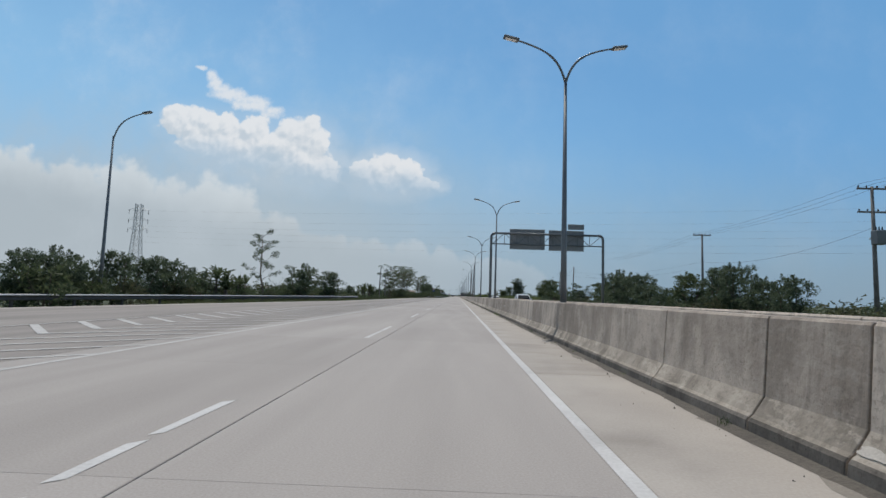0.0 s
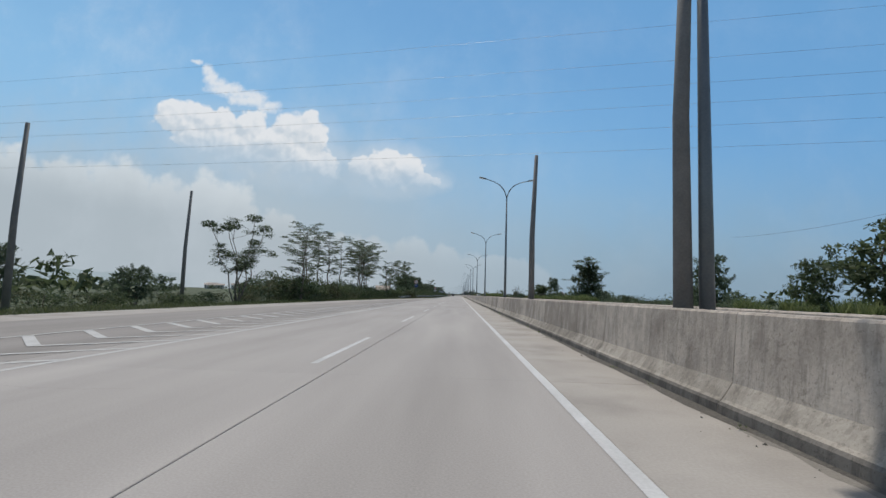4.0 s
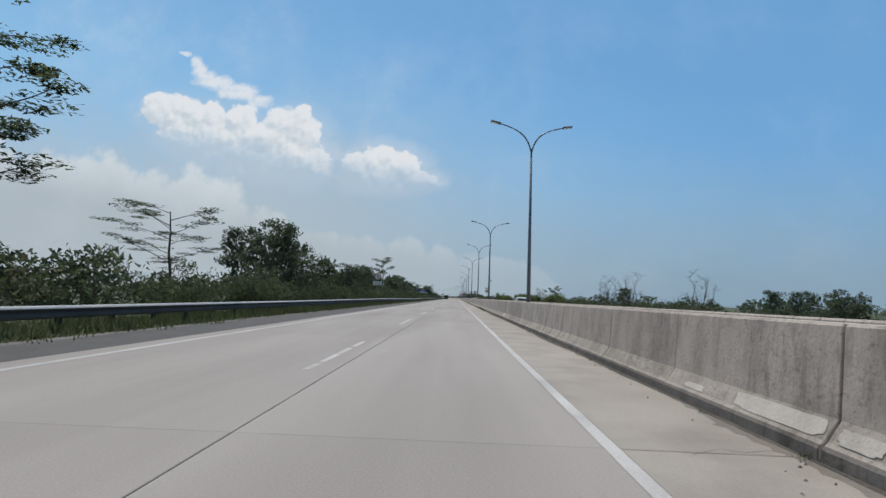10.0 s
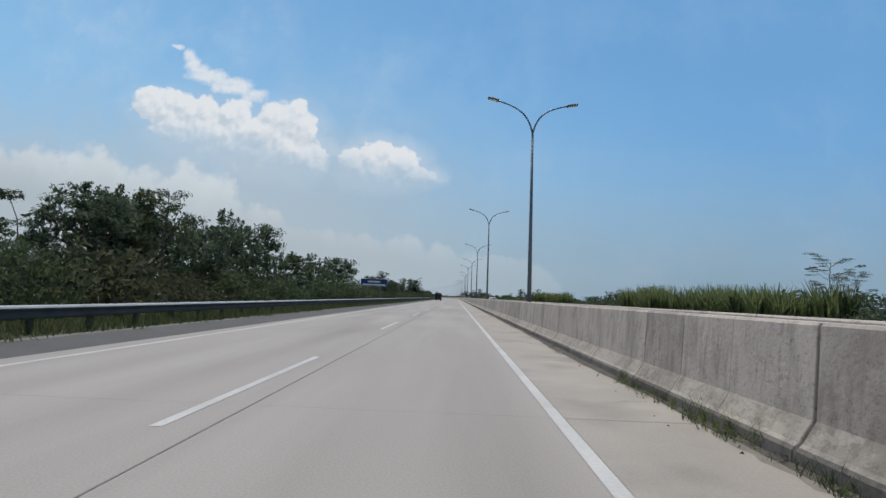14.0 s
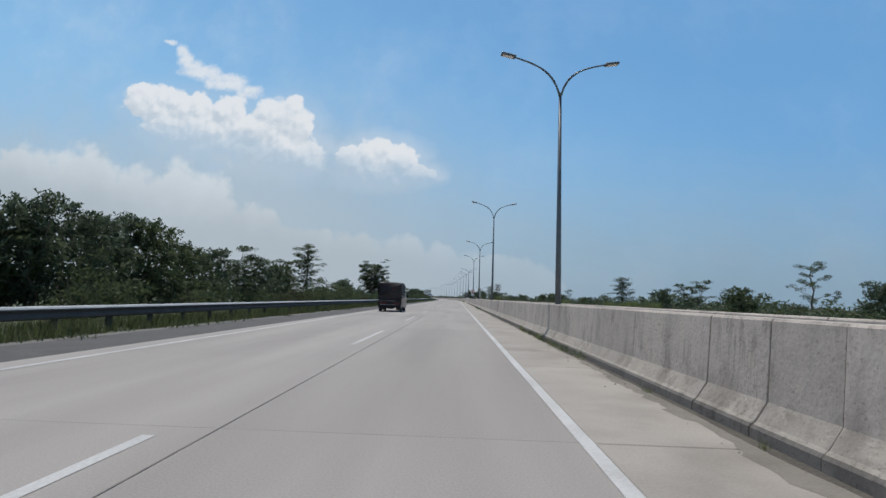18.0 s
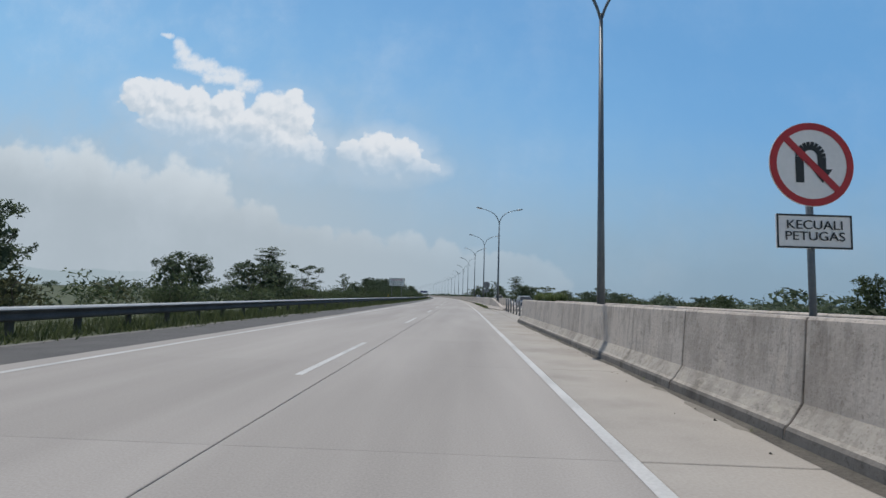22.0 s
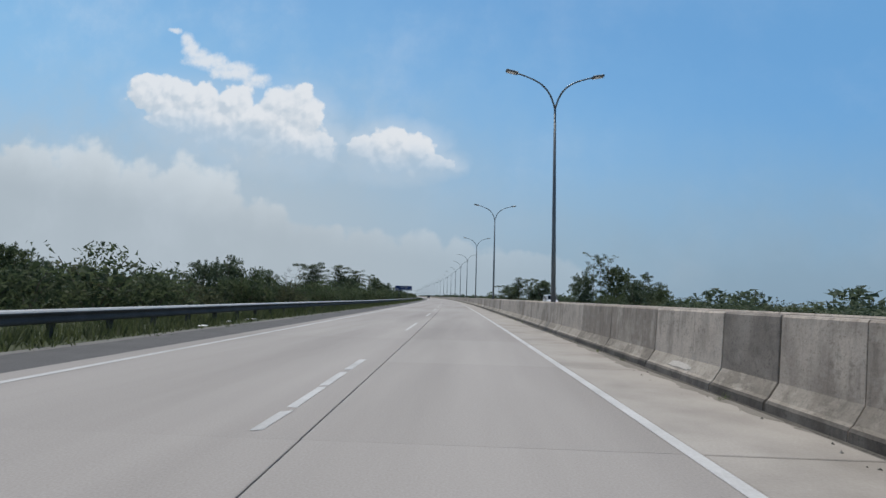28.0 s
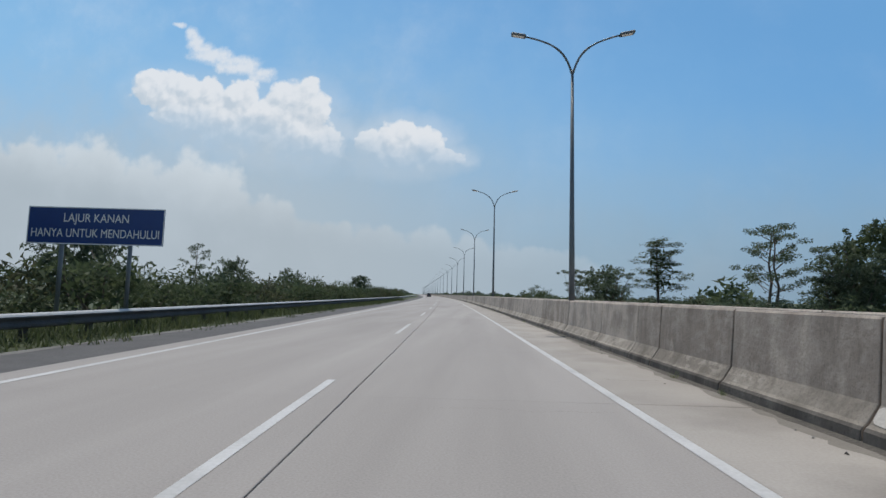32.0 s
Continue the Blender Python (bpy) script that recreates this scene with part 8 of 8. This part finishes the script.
# small stones and dry leaves blown against the barrier
M_STONE = material("road_stone", (0.10, 0.09, 0.075), (0.33, 0.30, 0.26), 0.9, 20, 80, 0.3, island=0.8)
bits = Shape()
for k in range(2600):
    s, e = crk.uniform(0, 930), abs(crk.gauss(0, 0.22))
    if 615 < s < 648 or e > 1.0:
        continue
    q = crk.uniform(0.006, 0.022)
    c = road(s, 2.62 - e, 0.0)
    a = crk.uniform(0, 6.3)
    x, y = math.cos(a) * q, math.sin(a) * q
    h = q * crk.uniform(0.5, 1.2)
    bits.add([(c[0] + x, c[1] + y, 0.002), (c[0] - y * 0.8, c[1] + x * 0.8, 0.002), (c[0] - x, c[1] - y, 0.002), (c[0] + y * 0.8, c[1] - x * 0.8, 0.002), (c[0] + x * 0.2, c[1] + y * 0.3, 0.002 + h)], [(0, 1, 4), (1, 2, 4), (2, 3, 4), (3, 0, 4)])
tagged(part("debris", bits, M_STONE), "small stones and dry bits along the inner shoulder", "debris", kind="stuff")


def litter(s, n, size, seed, z=0.0):
    """A crumpled sheet of pale plastic."""
    q = random.Random(seed)
    k = 7
    vs = [(size * (i / (k - 1) - 0.5) * q.uniform(0.85, 1.1), size * 0.6 * (j / (k - 1) - 0.5), 0.02 + size * q.uniform(0.0, 0.14) * math.sin(math.pi * i / (k - 1)) ** 0.5 * math.sin(math.pi * (j + 0.6) / k)) for j in range(k) for i in range(k)]
    fs = [(j * k + i, j * k + i + 1, j * k + k + i + 1, j * k + k + i) for j in range(k - 1) for i in range(k - 1)]
    ob = tagged(part("litter", Shape().add(vs, fs), M_SIGNWHITE, m=at_road(s, n, z, q.uniform(0, 180))), "crumpled white plastic litter on the grass verge", "litter", "litter on the verge")
    ob.modifiers.new("thickness", "SOLIDIFY").thickness = 0.004


for k, (s, n, size) in enumerate(((769.2, -8.95, 0.36), (773.9, -9.2, 0.45), (772.0, -9.3, 0.2), (265.7, -12.6, 0.7), (341.0, -9.4, 0.25), (648.0, -9.2, 0.3))):
    litter(s, n, size, 300 + k, -0.03)

# ---- huts behind the scrub ----
M_ROOF = material("hut_roof_tin", (0.10, 0.085, 0.075), (0.26, 0.22, 0.19), 0.6, 2, 30, 0.2, metal=0.2, stains=0.5)
M_HUT = material("hut_board", (0.14, 0.12, 0.10), (0.30, 0.27, 0.23), 0.9, 3, 30, 0.3, stretch=(1, 1, 0.2))


def hut(s, n, height, width, label, turn=0.0):
    h = thing("hut", label, "hut", at_road(s, n, -0.4, turn))
    w, d, e = width / 2, width * 0.4, height * 0.68
    wall = Shape().box(-w, -d, 0, w, d, e)
    wall.add([(-w, -d, e), (-w, d, e), (-w, 0, height - 0.1), (w, -d, e), (w, d, e), (w, 0, height - 0.1)], [(0, 1, 2), (3, 5, 4)])
    part("wall", wall, M_HUT, h)
    for sd in (-1, 1):
        part("roof", Shape().add([(-w - 0.3, sd * (d + 0.35), e - 0.25), (w + 0.3, sd * (d + 0.35), e - 0.25), (w + 0.3, 0, height), (-w - 0.3, 0, height), (-w - 0.3, sd * (d + 0.35), e - 0.31), (w + 0.3, sd * (d + 0.35), e - 0.31), (w + 0.3, 0, height - 0.06), (-w - 0.3, 0, height - 0.06)],
                                 [(0, 1, 2, 3), (7, 6, 5, 4), (0, 4, 5, 1), (1, 5, 6, 2), (3, 7, 4, 0), (2, 6, 7, 3)]), M_ROOF, h)
    part("door", Shape().box(-0.4, -d - 0.03, 0, 0.4, -d + 0.01, min(1.9, e - 0.1), 0.01), M_BARK, h)


hut(279.1, -25.0, 3.9, 4.2, "small dark hut with a sloping roof behind the scrub", 8)
hut(269.2, 31.0, 3.5, 2.6, "small hut with a pointed tin roof behind the scrub", 70)

# ---- dirt and broken edges at the median opening ----
M_DUST = material("median_dust", (0.25, 0.228, 0.19), (0.37, 0.342, 0.292), 0.95, 3.0, 40, 0.2)
op = random.Random(61)
for k in range(16):
    s, n, rx, ry = op.uniform(614, 648), op.uniform(1.6, 4.6), op.uniform(0.2, 0.9), op.uniform(0.3, 1.6)
    ph = op.uniform(0, 6)
    ring_pts = [tuple(road(s + ry * math.sin(2 * math.pi * i / 20) * (0.8 + 0.2 * math.sin(3 * i + ph)), n + 0.45 * rx * math.cos(2 * math.pi * i / 20) * (0.8 + 0.2 * math.sin(5 * i + ph)), 0.0032 + 0.00012 * k)) for i in range(20)]
    part("silt_patch", Shape().add(ring_pts, [tuple(range(20))[::-1]]), M_DUST, road_inner)
for s0, s1, n0, n1 in ((612, 646, 2.75, 2.76), (616, 645, 3.6, 3.75), (618, 640, 4.4, 4.5)):
    st = [s0 + (s1 - s0) * i / 40 for i in range(41)]
    sh = Shape()
    off = [op.uniform(-0.04, 0.04) for _ in st]
    sh.add([tuple(road(s, n0 + (n1 - n0) * i / 40 + off[i] + d, 0.007)) for i, s in enumerate(st) for d in (-0.012 * op.uniform(0.2, 1), 0.012 * op.uniform(0.2, 1))], [(2 * i, 2 * i + 1, 2 * i + 3, 2 * i + 2) for i in range(40)])
    part("crack", sh, M_CRACK, road_inner)

# ---- buildings far off beyond the fields ----
M_WALLFAR = material("far_wall", (0.42, 0.42, 0.41), (0.58, 0.57, 0.55), 0.9, 0.4, 3, 0.1, stains=0.3)


def far_building(s, n, w, d, h, label):
    b = thing("building", label, "building", at_road(s, n, -0.6, 20))
    part("wall", Shape().box(-w / 2, -d / 2, 0, w / 2, d / 2, h), M_WALLFAR, b)
    part("roof", Shape().add([(-w / 2 - 0.6, -d / 2 - 0.6, h - 0.1), (w / 2 + 0.6, -d / 2 - 0.6, h - 0.1), (w / 2 + 0.6, d / 2 + 0.6, h - 0.1), (-w / 2 - 0.6, d / 2 + 0.6, h - 0.1), (-w / 2 - 0.6, 0, h + d * 0.18), (w / 2 + 0.6, 0, h + d * 0.18)], [(0, 1, 5, 4), (2, 3, 4, 5), (0, 4, 3), (1, 2, 5), (0, 3, 2, 1)]), M_ROOF, b)
    for k in range(int(w / 4)):
        x = -w / 2 + 2 + 4 * k
        for z in range(1, int(h / 3) + 1):
            wd = part("window", Shape().box(x - 0.7, -d / 2 - 0.08, 3 * z - 1.9, x + 0.7, -d / 2 + 0.02, 3 * z - 0.6, 0.02), M_GLASS, b)
            part("sill", Shape().box(x - 0.85, -d / 2 - 0.2, 3 * z - 2.02, x + 0.85, -d / 2 - 0.005, 3 * z - 1.9), M_WALLFAR, wd)


far_building(930, -330, 22, 14, 7.0, "pale two-storey building far off beyond the fields")
far_building(985, -385, 30, 16, 6.2, "long pale shed far off beyond the fields")
far_building(1120, -430, 18, 12, 9.2, "pale three-storey building far off beyond the fields")
